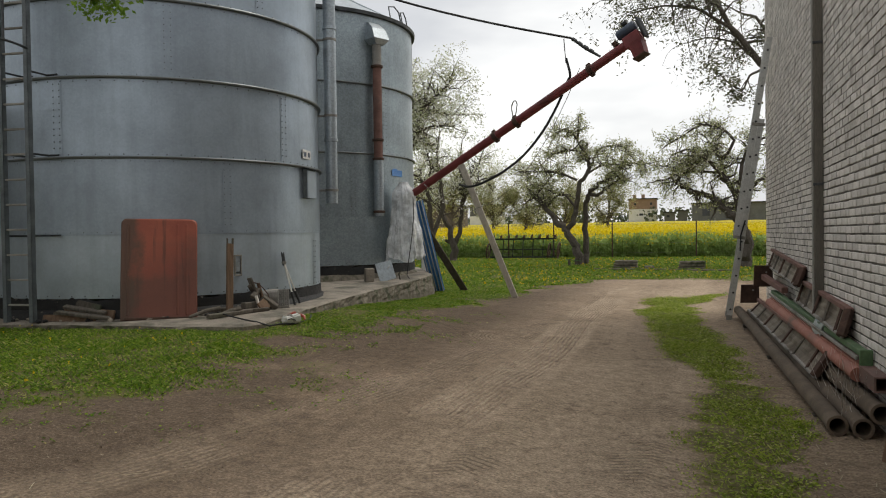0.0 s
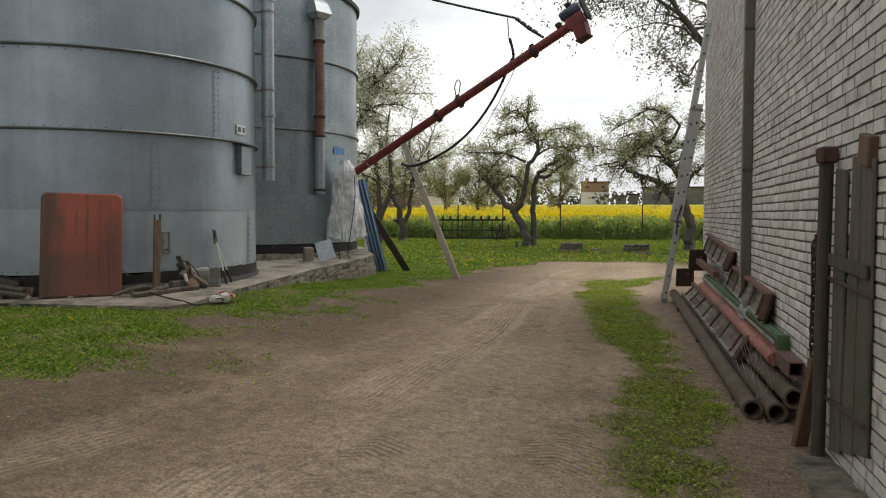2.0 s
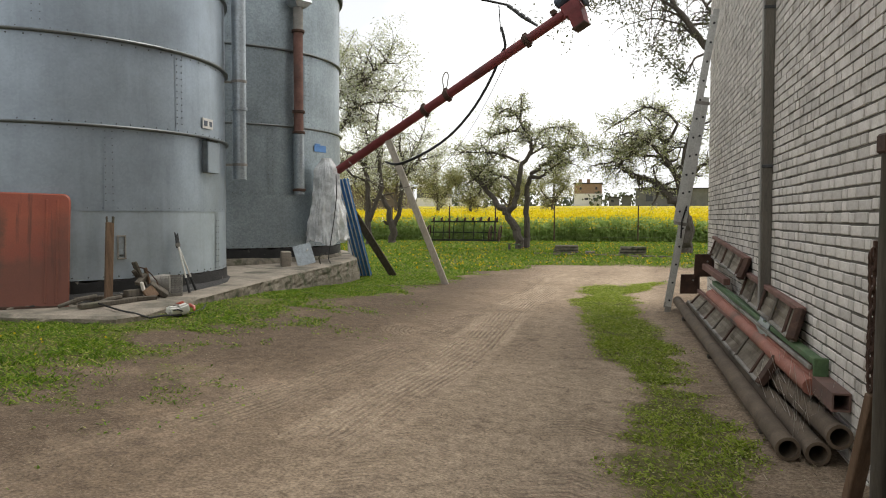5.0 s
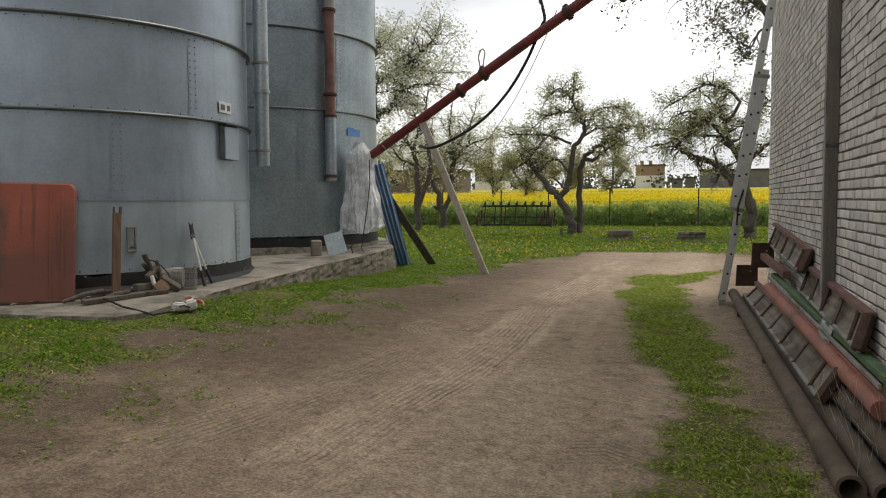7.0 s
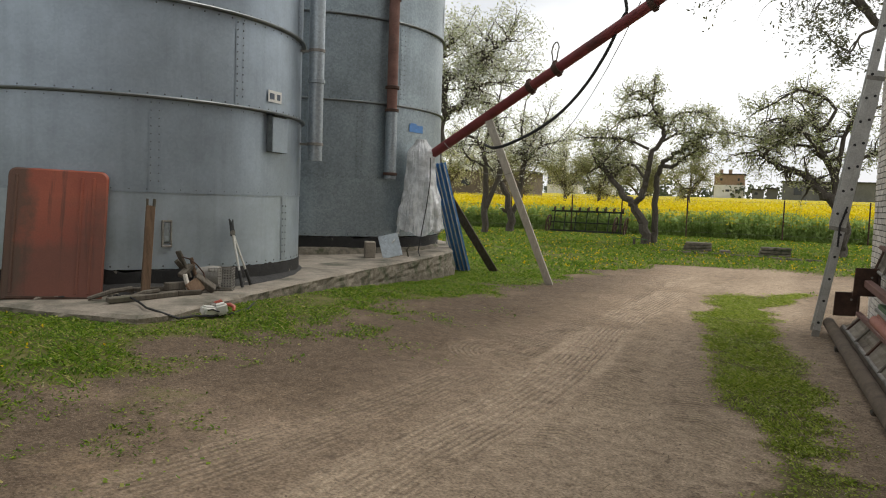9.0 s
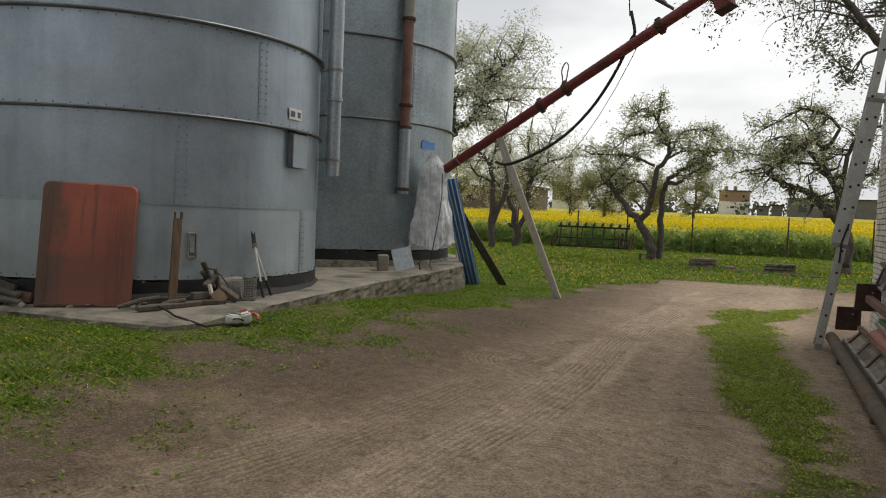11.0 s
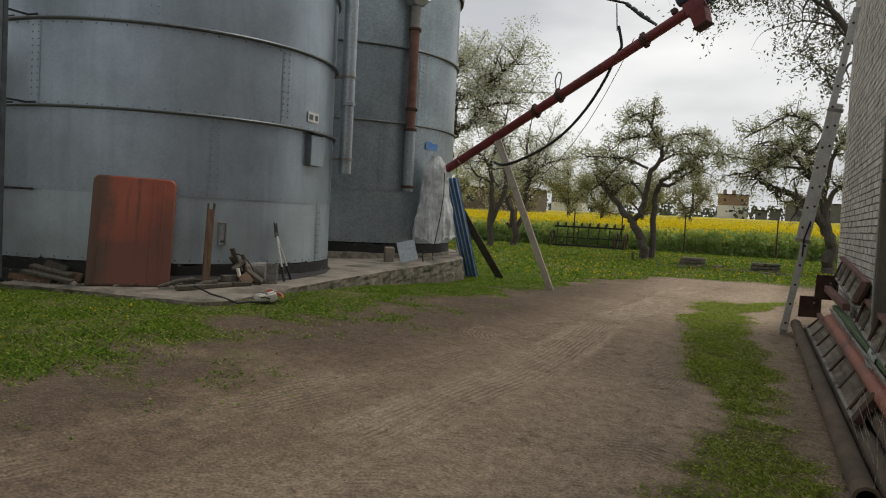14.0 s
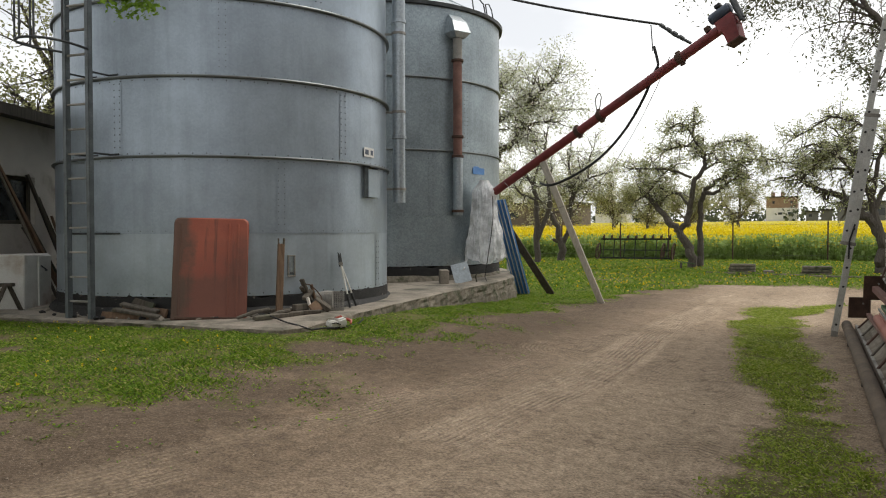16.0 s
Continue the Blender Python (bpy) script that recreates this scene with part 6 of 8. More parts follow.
# ---------- trees ----------
class Growth:
    """Collects the wood and the leaves of one tree."""

    def __init__(self, seed, leaf, per_twig, spread, up=0.15, wander=0.35, leafing=0.4, dense=1.0):
        self.leafing, self.dense = leafing, dense
        self.r = random.Random(seed)
        self.v, self.f, self.lv, self.lf = [], [], [], []
        self.leaf, self.per_twig, self.spread, self.up, self.wander = leaf, per_twig, spread, up, wander

    def wood(self, pts, radii, seg=6):
        side, rings = None, []
        for i, p in enumerate(pts):
            d = (pts[min(i + 1, len(pts) - 1)] - pts[max(i - 1, 0)]).normalized()
            side = d.orthogonal().normalized() if side is None else (side - d * side.dot(d)).normalized()
            w = d.cross(side)
            rings.append(len(self.v))
            self.v += [p + radii[i] * (math.cos(2 * math.pi * k / seg) * side + math.sin(2 * math.pi * k / seg) * w) for k in range(seg)]
        for a, b in zip(rings, rings[1:]):
            self.f += [(a + k, a + (k + 1) % seg, b + (k + 1) % seg, b + k) for k in range(seg)]

    def leaves(self, p, d, n):
        for _ in range(n):
            c = p + Vector((self.r.gauss(0, 1), self.r.gauss(0, 1), self.r.gauss(0, 1))) * self.spread
            s = self.leaf * self.r.uniform(0.6, 1.3)
            a = Vector((self.r.gauss(0, 1), self.r.gauss(0, 1), self.r.gauss(0, 0.7))).normalized()
            b = a.orthogonal().normalized()
            q = len(self.lv)
            self.lv += [c - a * s, c + b * s * 0.5, c + a * s, c - b * s * 0.5]
            self.lf.append((q, q + 1, q + 2, q + 3))

    def branch(self, p, d, length, rad, level, last, kids):
        """A wandering branch that bears smaller ones, and leaves on its last two orders."""
        n = 5
        pts, radii, d = [p.copy()], [rad], d.normalized()
        for k in range(n):
            d = (d + Vector((self.r.gauss(0, 1), self.r.gauss(0, 1), self.r.gauss(0, 1))) * self.wander * 0.5 + Vector((0, 0, self.up * 0.5))).normalized()
            p = p + d * length / n
            pts.append(p.copy())
            radii.append(rad * (1 - 0.75 * (k + 1) / n))
            if level < last:
                for _ in range(kids):
                    if self.r.random() < 0.62:
                        out = (d * 0.45 + Vector((self.r.gauss(0, 1), self.r.gauss(0, 1), self.r.gauss(0, 0.75)))).normalized()
                        self.branch(p, out, length * self.r.uniform(0.45, 0.72), max(0.0035, radii[-1] * 0.62), level + 1, last, kids)
            if level >= last - 1 and self.r.random() < self.leafing:
                self.leaves(p, d, self.per_twig)
        self.wood(pts, radii, 6 if level < 2 else 4 if level < last else 3)

    def limb(self, pts, r0, r1, twigs, length, level=1, last=3, kids=1, bare=0.3):
        """A main limb through given points, with side branches along its outer part."""
        pts = [Vector(p) for p in pts]
        fine = []
        for a, b in zip(pts, pts[1:]):
            fine += [a.lerp(b, k / 4) for k in range(4)]
        fine.append(pts[-1])
        for k in range(1, len(fine) - 1):
            fine[k] = (fine[k - 1] + fine[k] * 2 + fine[k + 1]) / 4 + Vector((self.r.gauss(0, 1), self.r.gauss(0, 1), self.r.gauss(0, 1))) * r0 * 0.22
        m = len(fine) - 1
        radii = [r0 + (r1 - r0) * k / m for k in range(m + 1)]
        self.wood(fine, radii, 9)
        for _ in range(int(twigs * self.dense)):
            u = self.r.uniform(bare, 1.0)
            k = min(m - 1, int(u * m))
            d = (fine[k + 1] - fine[k]).normalized() * 0.4 + Vector((self.r.gauss(0, 1), self.r.gauss(0, 1), self.r.gauss(0.1, 0.8)))
            self.branch(fine[k], d, length * self.r.uniform(0.6, 1.2), radii[k] * 0.5 + 0.006, level, last, kids)
        self.branch(fine[-1], fine[-1] - fine[-2], length, r1 * 0.9, level, last, kids)

    def finish(self, name, label, bark, leaf_mat, at):
        root = thing(name, label, "tree", at=at)
        for key, v, f, mat, smooth in (("trunk", self.v, self.f, bark, True), ("crown", self.lv, self.lf, leaf_mat, False)):
            me = bpy.data.meshes.new(key)
            me.from_pydata([tuple(p) for p in v], [], f)
            mesh_part(key, me, mat, root, "", smooth)
        return root


def apple_tree():
    g = Growth(4, 0.05, 1, 0.08, 0.0, 0.6, 0.8, 1.7)
    g.limb([(0, 0, -0.15), (-0.08, 0, 0.51), (-0.31, 0, 1.07), (-0.53, 0, 1.41), (-1.0, 0.1, 1.81), (-1.28, 0.2, 2.22), (-1.57, 0.2, 2.62), (-1.89, 0.3, 2.79), (-2.06, 0.4, 3.34), (-2.19, 0.5, 3.76)], 0.19, 0.03, 14, 0.7, bare=0.6)
    g.limb([(-0.5, 0, 1.38), (-0.22, -0.1, 1.73), (-0.07, -0.1, 2.24), (-0.03, -0.2, 2.75), (0.08, -0.2, 3.36), (0.4, -0.2, 3.66), (0.43, -0.1, 4.06), (0.22, 0, 4.52), (0, 0, 4.97), (-0.22, 0, 5.37), (-0.53, 0.1, 5.54), (-1.01, 0.1, 5.15)], 0.12, 0.025, 20, 0.65, bare=0.5)
    g.limb([(0.28, 0.3, -0.15), (0.26, 0.3, 0.6), (0.22, 0.3, 1.74), (0.27, 0.3, 2.56), (0.43, 0.2, 2.96), (0.77, 0.2, 3.26), (1.24, 0.1, 3.47), (1.52, 0, 3.53), (1.69, 0, 3.86), (2.16, -0.1, 4.0), (2.8, -0.2, 3.96)], 0.13, 0.025, 16, 0.6, bare=0.55)
    g.limb([(0.44, 0.2, 2.82), (0.79, 0.1, 2.77), (1.07, 0, 3.07), (1.62, -0.1, 3.37), (2.0, -0.1, 3.29)], 0.08, 0.02, 8, 0.55, bare=0.5)
    g.limb([(0.4, -0.2, 3.66), (0.6, 0, 4.2), (0.79, 0.2, 4.66), (1.36, 0.4, 4.79), (1.84, 0.4, 4.65), (2.15, 0.4, 4.19)], 0.06, 0.02, 14, 0.6)
    g.limb([(-0.02, -0.2, 3.4), (-0.85, -0.4, 3.76), (-1.56, -0.5, 3.76), (-2.29, -0.5, 3.8)], 0.05, 0.02, 12, 0.65)
    g.limb([(0, 0, 4.97), (0.03, 0, 5.77)], 0.05, 0.03, 4, 0.5)
    g.limb([(-1.89, 0.3, 2.79), (-1.53, 0.1, 3.14), (-1.08, 0, 3.66), (-0.55, 0, 3.97)], 0.06, 0.02, 10, 0.6)
    g.limb([(0.4, -0.2, 3.66), (0.93, -0.4, 3.92), (1.5, -0.5, 3.96), (1.9, -0.5, 3.7)], 0.05, 0.02, 10, 0.6)
    g.limb([(-0.07, -0.1, 2.24), (-0.6, 0.3, 2.85), (-1.11, 0.5, 2.94), (-1.5, 0.6, 3.2)], 0.05, 0.02, 10, 0.65)
    g.limb([(0.22, 0, 4.52), (-0.5, 0.4, 4.7), (-1.2, 0.5, 4.5), (-1.6, 0.5, 4.1)], 0.045, 0.018, 12, 0.6)
    return g.finish("apple_tree", "gnarled old apple tree with sparse young leaves on the lawn", BARK, LEAF_SPRING, pose(-1.5, 32.0, gz(-1.5, 32)))


def wall_apple_tree():
    g = Growth(12, 0.05, 1, 0.08, 0.0, 0.6, 0.8, 1.7)
    g.limb([(0.03, 0, -0.7), (0, 0, -0.09), (-0.05, 0, 0.54), (-0.33, 0, 1.16), (-0.59, 0, 1.39), (-1.02, -0.1, 1.87), (-1.53, -0.1, 2.09), (-2.05, -0.2, 2.31), (-2.41, -0.2, 2.58), (-3.1, -0.3, 2.61)], 0.21, 0.03, 17, 0.65, bare=0.5)
    g.limb([(-0.05, 0, 0.54), (-0.29, 0.1, 1.97), (-0.64, 0.1, 2.51), (-0.84, 0.2, 3.23), (-0.95, 0.2, 3.77), (-1.29, 0.2, 4.04)], 0.14, 0.03, 16, 0.7, bare=0.35)
    g.limb([(-2.41, -0.2, 2.58), (-2.08, -0.4, 2.86), (-1.76, -0.5, 3.23), (-1.19, -0.5, 3.5)], 0.06, 0.02, 10, 0.6)
    g.limb([(-0.84, 0.2, 3.23), (-0.32, 0.2, 4.03), (-0.82, 0.1, 4.49), (-1.49, 0, 4.63), (-2.14, 0, 4.24), (-2.65, 0, 3.97)], 0.06, 0.02, 18, 0.65)
    g.limb([(-0.2, 0, 1.61), (0.09, 0.1, 2.25), (0.47, 0.1, 2.61), (1.01, 0.2, 2.7), (1.7, 0.2, 3.0)], 0.09, 0.03, 12, 0.7)
    g.limb([(-0.83, 0.2, 2.87), (-1.58, 0.4, 2.95), (-2.43, 0.5, 3.14), (-3.31, 0.5, 3.27)], 0.05, 0.02, 14, 0.65)
    g.limb([(-0.29, 0.1, 1.97), (-0.11, 0.3, 3.23), (0.1, 0.4, 3.76), (0.48, 0.4, 4.02), (1.2, 0.3, 4.2)], 0.08, 0.025, 16, 0.7)
    g.limb([(-0.64, 0.1, 2.51), (-1.3, -0.6, 3.3), (-2.0, -0.8, 3.7), (-2.5, -0.8, 3.5)], 0.06, 0.02, 14, 0.65)
    return g.finish("apple_tree", "wide old apple tree with bare dark limbs behind the ladder", BARK, LEAF_SPRING, pose(4.68, 30.0, 0.76))


def pear_trees():
    g = Growth(21, 0.056, 2, 0.13, 0.12, 0.45, 0.62, 1.25)
    g.limb([(-0.11, 0, -0.2), (-0.04, 0, 2.54), (0.05, 0, 3.9), (0.23, 0, 4.63), (0.1, 0, 5.67), (-0.11, 0, 6.5), (0.19, 0, 7.2)], 0.24, 0.04, 18, 1.0, bare=0.5)
    g.limb([(0.2, 0, 4.55), (0.97, -0.1, 4.82), (1.39, -0.2, 5.33), (1.57, -0.2, 6.24), (1.9, -0.1, 7.3)], 0.13, 0.03, 20, 1.0, bare=0.3)
    g.limb([(0.1, 0, 5.67), (0.48, 0.2, 5.97), (1.14, 0.4, 6.15), (1.79, 0.5, 6.27), (2.55, 0.5, 6.16), (3.3, 0.4, 6.08)], 0.08, 0.02, 20, 1.0, bare=0.2)
    g.limb([(1.57, -0.2, 6.24), (2.2, -0.4, 6.7), (2.75, -0.5, 7.1), (2.95, -0.5, 7.4)], 0.07, 0.02, 18, 0.95, bare=0.2)
    g.limb([(1.39, -0.2, 5.33), (2.02, -0.5, 5.6), (2.88, -0.7, 5.5)], 0.05, 0.02, 12, 0.9, bare=0.2)
    g.limb([(0.1, 0, 5.67), (-0.46, 0.3, 6.72), (-0.85, 0.4, 7.78)], 0.09, 0.03, 14, 1.1, bare=0.2)
    g.limb([(0.1, 0, 6.9), (0.7, 0.2, 7.4), (1.0, 0.2, 7.8)], 0.06, 0.02, 12, 0.8, bare=0.1)
    g.limb([(0.97, -0.1, 4.82), (1.3, 0.4, 5.6), (1.0, 0.6, 6.4), (0.9, 0.7, 7.1)], 0.06, 0.02, 16, 1.0, bare=0.2)
    g.finish("pear_tree", "tall blossoming pear tree with a dark forked trunk beside the silo", BARK, LEAF_BLOSSOM, pose(-8.96, 30.0, gz(-8.96, 30)))
    g = Growth(23, 0.05, 2, 0.12, 0.1, 0.5, 0.5)
    g.limb([(0, 0, -0.1), (-0.03, 0, 1.59), (0.02, 0, 2.77), (-0.18, 0, 3.52), (-0.71, 0.1, 4.06), (-1.3, 0.1, 4.11)], 0.15, 0.03, 14, 0.85, bare=0.5)
    g.limb([(0.01, 0, 1.0), (0.6, 0.1, 2.55), (0.42, 0.2, 3.95), (0.26, 0.2, 4.99), (0.47, 0.1, 5.92)], 0.11, 0.03, 18, 0.9, bare=0.4)
    g.limb([(0.02, 0, 2.77), (-0.67, -0.2, 3.0), (-1.08, -0.3, 3.59), (-1.6, -0.4, 3.66)], 0.06, 0.02, 10, 0.8)
    g.limb([(-0.18, 0, 3.52), (0.16, -0.2, 4.41), (-0.13, -0.3, 5.35)], 0.06, 0.02, 12, 0.85)
    g.finish("plum_tree", "low spreading plum tree with thin pale blossom", BARK, LEAF_BLOSSOM, pose(-8.45, 34.0, gz(-8.45, 34)))
    g = Growth(25, 0.05, 2, 0.12, 0.1, 0.5, 0.5)
    g.limb([(0, 0, -0.2), (-0.11, 0, 0.74), (-0.25, 0, 1.49), (-0.76, 0.1, 2.59), (-0.68, 0.2, 3.84), (-0.59, 0.2, 4.83)], 0.2, 0.03, 14, 0.9, bare=0.5)
    g.limb([(-0.03, 0, 0.75), (0.27, 0, 1.5), (0.41, -0.1, 2.61), (0.55, -0.1, 3.47), (0.25, 0, 4.45), (0.42, 0, 5.55)], 0.12, 0.03, 18, 0.95, bare=0.4)
    g.limb([(0.41, -0.1, 2.61), (0.88, -0.3, 3.47), (1.5, -0.4, 3.84), (2.24, -0.5, 3.96)], 0.07, 0.02, 14, 0.85)
    g.limb([(-0.04, 0, 0.78), (-0.44, 0, 0.98)], 0.1, 0.07, 0, 0.1, level=3)
    g.limb([(0.5, -0.1, 3.4), (1.22, 0.1, 4.57), (1.44, 0.2, 5.29)], 0.06, 0.02, 14, 0.9)
    g.finish("plum_tree", "old plum tree with a knotted limb stump and pale blossom", BARK, LEAF_BLOSSOM, pose(-7.91, 36.0, gz(-7.91, 36)))


def tall_tree():
    g = Growth(33, 0.075, 1, 0.12, -0.42, 0.35, 0.8)
    g.limb([(3.6, 0.5, -0.2), (3.3, 0.3, 3.5), (2.0, 0, 5.6), (-0.1, 0, 7.6), (-1.2, 0, 9.1), (-2.0, 0, 10.8), (-2.2, 0, 12.4)], 0.22, 0.04, 10, 1.6, kids=1, bare=0.6)
    g.limb([(-1.2, 0, 9.1), (-2.4, -0.2, 9.9), (-3.6, -0.2, 10.1), (-4.8, -0.3, 9.9)], 0.07, 0.02, 20, 1.5, kids=1, bare=0.05)
    g.limb([(-1.7, 0, 10.0), (-2.8, 0.5, 10.9), (-4.2, 0.6, 11.1), (-5.4, 0.6, 10.8)], 0.07, 0.02, 20, 1.7, kids=1, bare=0.05)
    g.limb([(-0.4, 0, 7.9), (-1.0, 0.3, 8.6), (-2.0, 0.5, 8.9), (-2.9, 0.5, 8.7)], 0.05, 0.015, 14, 1.2, kids=1, bare=0.1)
    g.limb([(0.0, 0, 7.4), (-0.5, -0.2, 7.15), (-0.75, -0.4, 6.5), (-1.3, -0.5, 6.9), (-1.6, -0.5, 7.25)], 0.05, 0.015, 9, 0.7, kids=1)
    g.limb([(1.2, 0, 6.5), (0.6, 0.5, 8.4), (-0.2, 0.8, 9.6), (-0.9, 0.8, 9.9)], 0.1, 0.03, 14, 1.5, kids=1)
    g.finish("ash_tree", "tall tree with drooping dark twigs and small leaves", BARK, LEAF_DARK, pose(5.45, 32.3, gz(5.4, 32.3)))


apple_tree()
wall_apple_tree()
pear_trees()
tall_tree()


def willow():
    g = Growth(41, 0.06, 2, 0.16, -0.1, 0.35, 0.85)
    g.limb([(0, 0, -0.2), (0.1, 0, 2.5), (0.6, 0.2, 5.0), (0.9, 0.2, 7.5), (1.0, 0.2, 9.5)], 0.3, 0.06, 22, 2.3, kids=2, bare=0.3)
    g.limb([(0.0, 0, 2.0), (1.0, 0.6, 4.2), (1.9, 1.2, 6.0), (2.2, 1.5, 7.6)], 0.18, 0.05, 18, 2.0, kids=2, bare=0.25)
    g.limb([(0.0, 0, 2.2), (-1.0, -0.6, 4.4), (-1.8, -1.2, 6.4)], 0.18, 0.05, 14, 2.0, kids=2, bare=0.25)
    g.finish("willow_tree", "yellow-green spring willow behind the shed", BARK, LEAF_WILLOW, pose(-16.6, 15.6, gz(-16, 15.6)))
    g = Growth(43, 0.06, 2, 0.16, -0.1, 0.35, 0.85)
    g.limb([(0, 0, -0.2), (0.1, 0, 2.2), (-0.3, 0.2, 4.6), (-0.5, 0.2, 7.0), (-0.4, 0.2, 9.0)], 0.26, 0.05, 22, 2.1, kids=2, bare=0.3)
    g.limb([(0.0, 0, 2.0), (1.0, -0.4, 4.0), (1.7, -0.8, 5.8), (2.0, -1.0, 7.4)], 0.16, 0.04, 18, 1.9, kids=2, bare=0.25)
    g.finish("willow_tree", "thin-stemmed spring willow among others behind the shed", BARK, LEAF_WILLOW, pose(-14.6, 18.2, gz(-14, 18.2)))


willow()


def far_trees():
    """Field-edge trees beyond the rapeseed, each a trunk and a thin crown."""
    r = random.Random(52)
    spots = [(-19.5, 74, 7.6), (-15.5, 76, 6.6), (-12.2, 75, 6.4), (-24.5, 80, 8.2), (-9.0, 78, 5.4), (-30, 82, 8.0), (-6.0, 92, 6.4)]
    for n, (x, y, h) in enumerate(spots):
        g = Growth(60 + n, 0.085, 2, 0.22, 0.25, 0.45, 0.55)
        lean = r.uniform(-0.4, 0.4)
        g.limb([(0, 0, -0.2), (lean * 0.3, 0, h * 0.3), (lean, 0, h * 0.62), (lean * 1.2, 0, h * 0.85)], 0.2, 0.05, 14, h * 0.24, kids=2, bare=0.3)
        g.limb([(lean * 0.3, 0, h * 0.28), (-h * 0.18, 0, h * 0.5), (-h * 0.26, 0, h * 0.66)], 0.11, 0.04, 8, h * 0.2, kids=2)
        g.limb([(lean * 0.3, 0, h * 0.3), (h * 0.18, 0, h * 0.5), (h * 0.26, 0, h * 0.64)], 0.11, 0.04, 8, h * 0.2, kids=2)
        ob = g.finish("field_tree", "thin spring tree at the far edge of the field", BARK, LEAF_SPRING if n % 2 else LEAF_WILLOW, pose(x, y, gz(x, y)))
        ob["group"] = "trees beyond the field"


far_trees()


def far_woods():
    """The belt of woods and bushes on the skyline."""
    r = np.random.default_rng(71)
    verts, faces = [], []
    base = 0
    for x in np.arange(-330, 190, 4.6):
        y = 330 + r.normal(0, 14)
        h = r.uniform(2.5, 6.5) * (1.5 if r.random() < 0.16 else 1.0)
        gap = 0.0
        n = int(70 * h / 5)
        c = np.stack([x + r.normal(0, 2.6, n), y + r.normal(0, 2.0, n), gz(0, 330) + 0.4 + h * r.beta(1.3, 1.5, n)], -1)
        s = r.uniform(0.35, 0.9, (n, 1))
        a = r.normal(0, 1, (n, 3))
        a /= np.linalg.norm(a, axis=1, keepdims=True)
        b = np.cross(a, r.normal(0, 1, (n, 3)))
        b /= np.linalg.norm(b, axis=1, keepdims=True)
        verts.append(np.stack([c - a * s, c + b * s, c + a * s, c - b * s], 1).reshape(-1, 3))
        faces.append(base + np.arange(n * 4).reshape(-1, 4))
        base += n * 4
    me = sheet_mesh("far_woods", np.concatenate(verts), np.concatenate(faces))
    tagged(mesh_part("far_woods", me, LEAF_FAR), "distant belt of grey-green spring woods", "woods", kind="stuff")


far_woods()

# ---------- field, fence and lawn ----------
def quads_from(c, a, b, la, lb):
    return np.stack([c - a * la - b * lb, c + a * la - b * lb, c + a * la + b * lb, c - a * la + b * lb], 1)


def flakes(r, c, size):
    """Small four-cornered flakes at the places c, turned at random."""
    n = len(c)
    a = r.normal(0, 1, (n, 3))
    a /= np.linalg.norm(a, axis=1, keepdims=True)
    b = np.cross(a, r.normal(0, 1, (n, 3)))
    b /= np.linalg.norm(b, axis=1, keepdims=True)
    s = size * r.uniform(0.6, 1.3, (n, 1))
    return np.stack([c - a * s, c + b * s * 0.8, c + a * s, c - b * s * 0.8], 1)


def stuff(name, quads, mat, label, category):
    q = np.concatenate(quads)
    me = sheet_mesh(name, q.reshape(-1, 3), np.arange(len(q) * 4).reshape(-1, 4))
    return tagged(mesh_part(name, me, mat), label, category, kind="stuff")


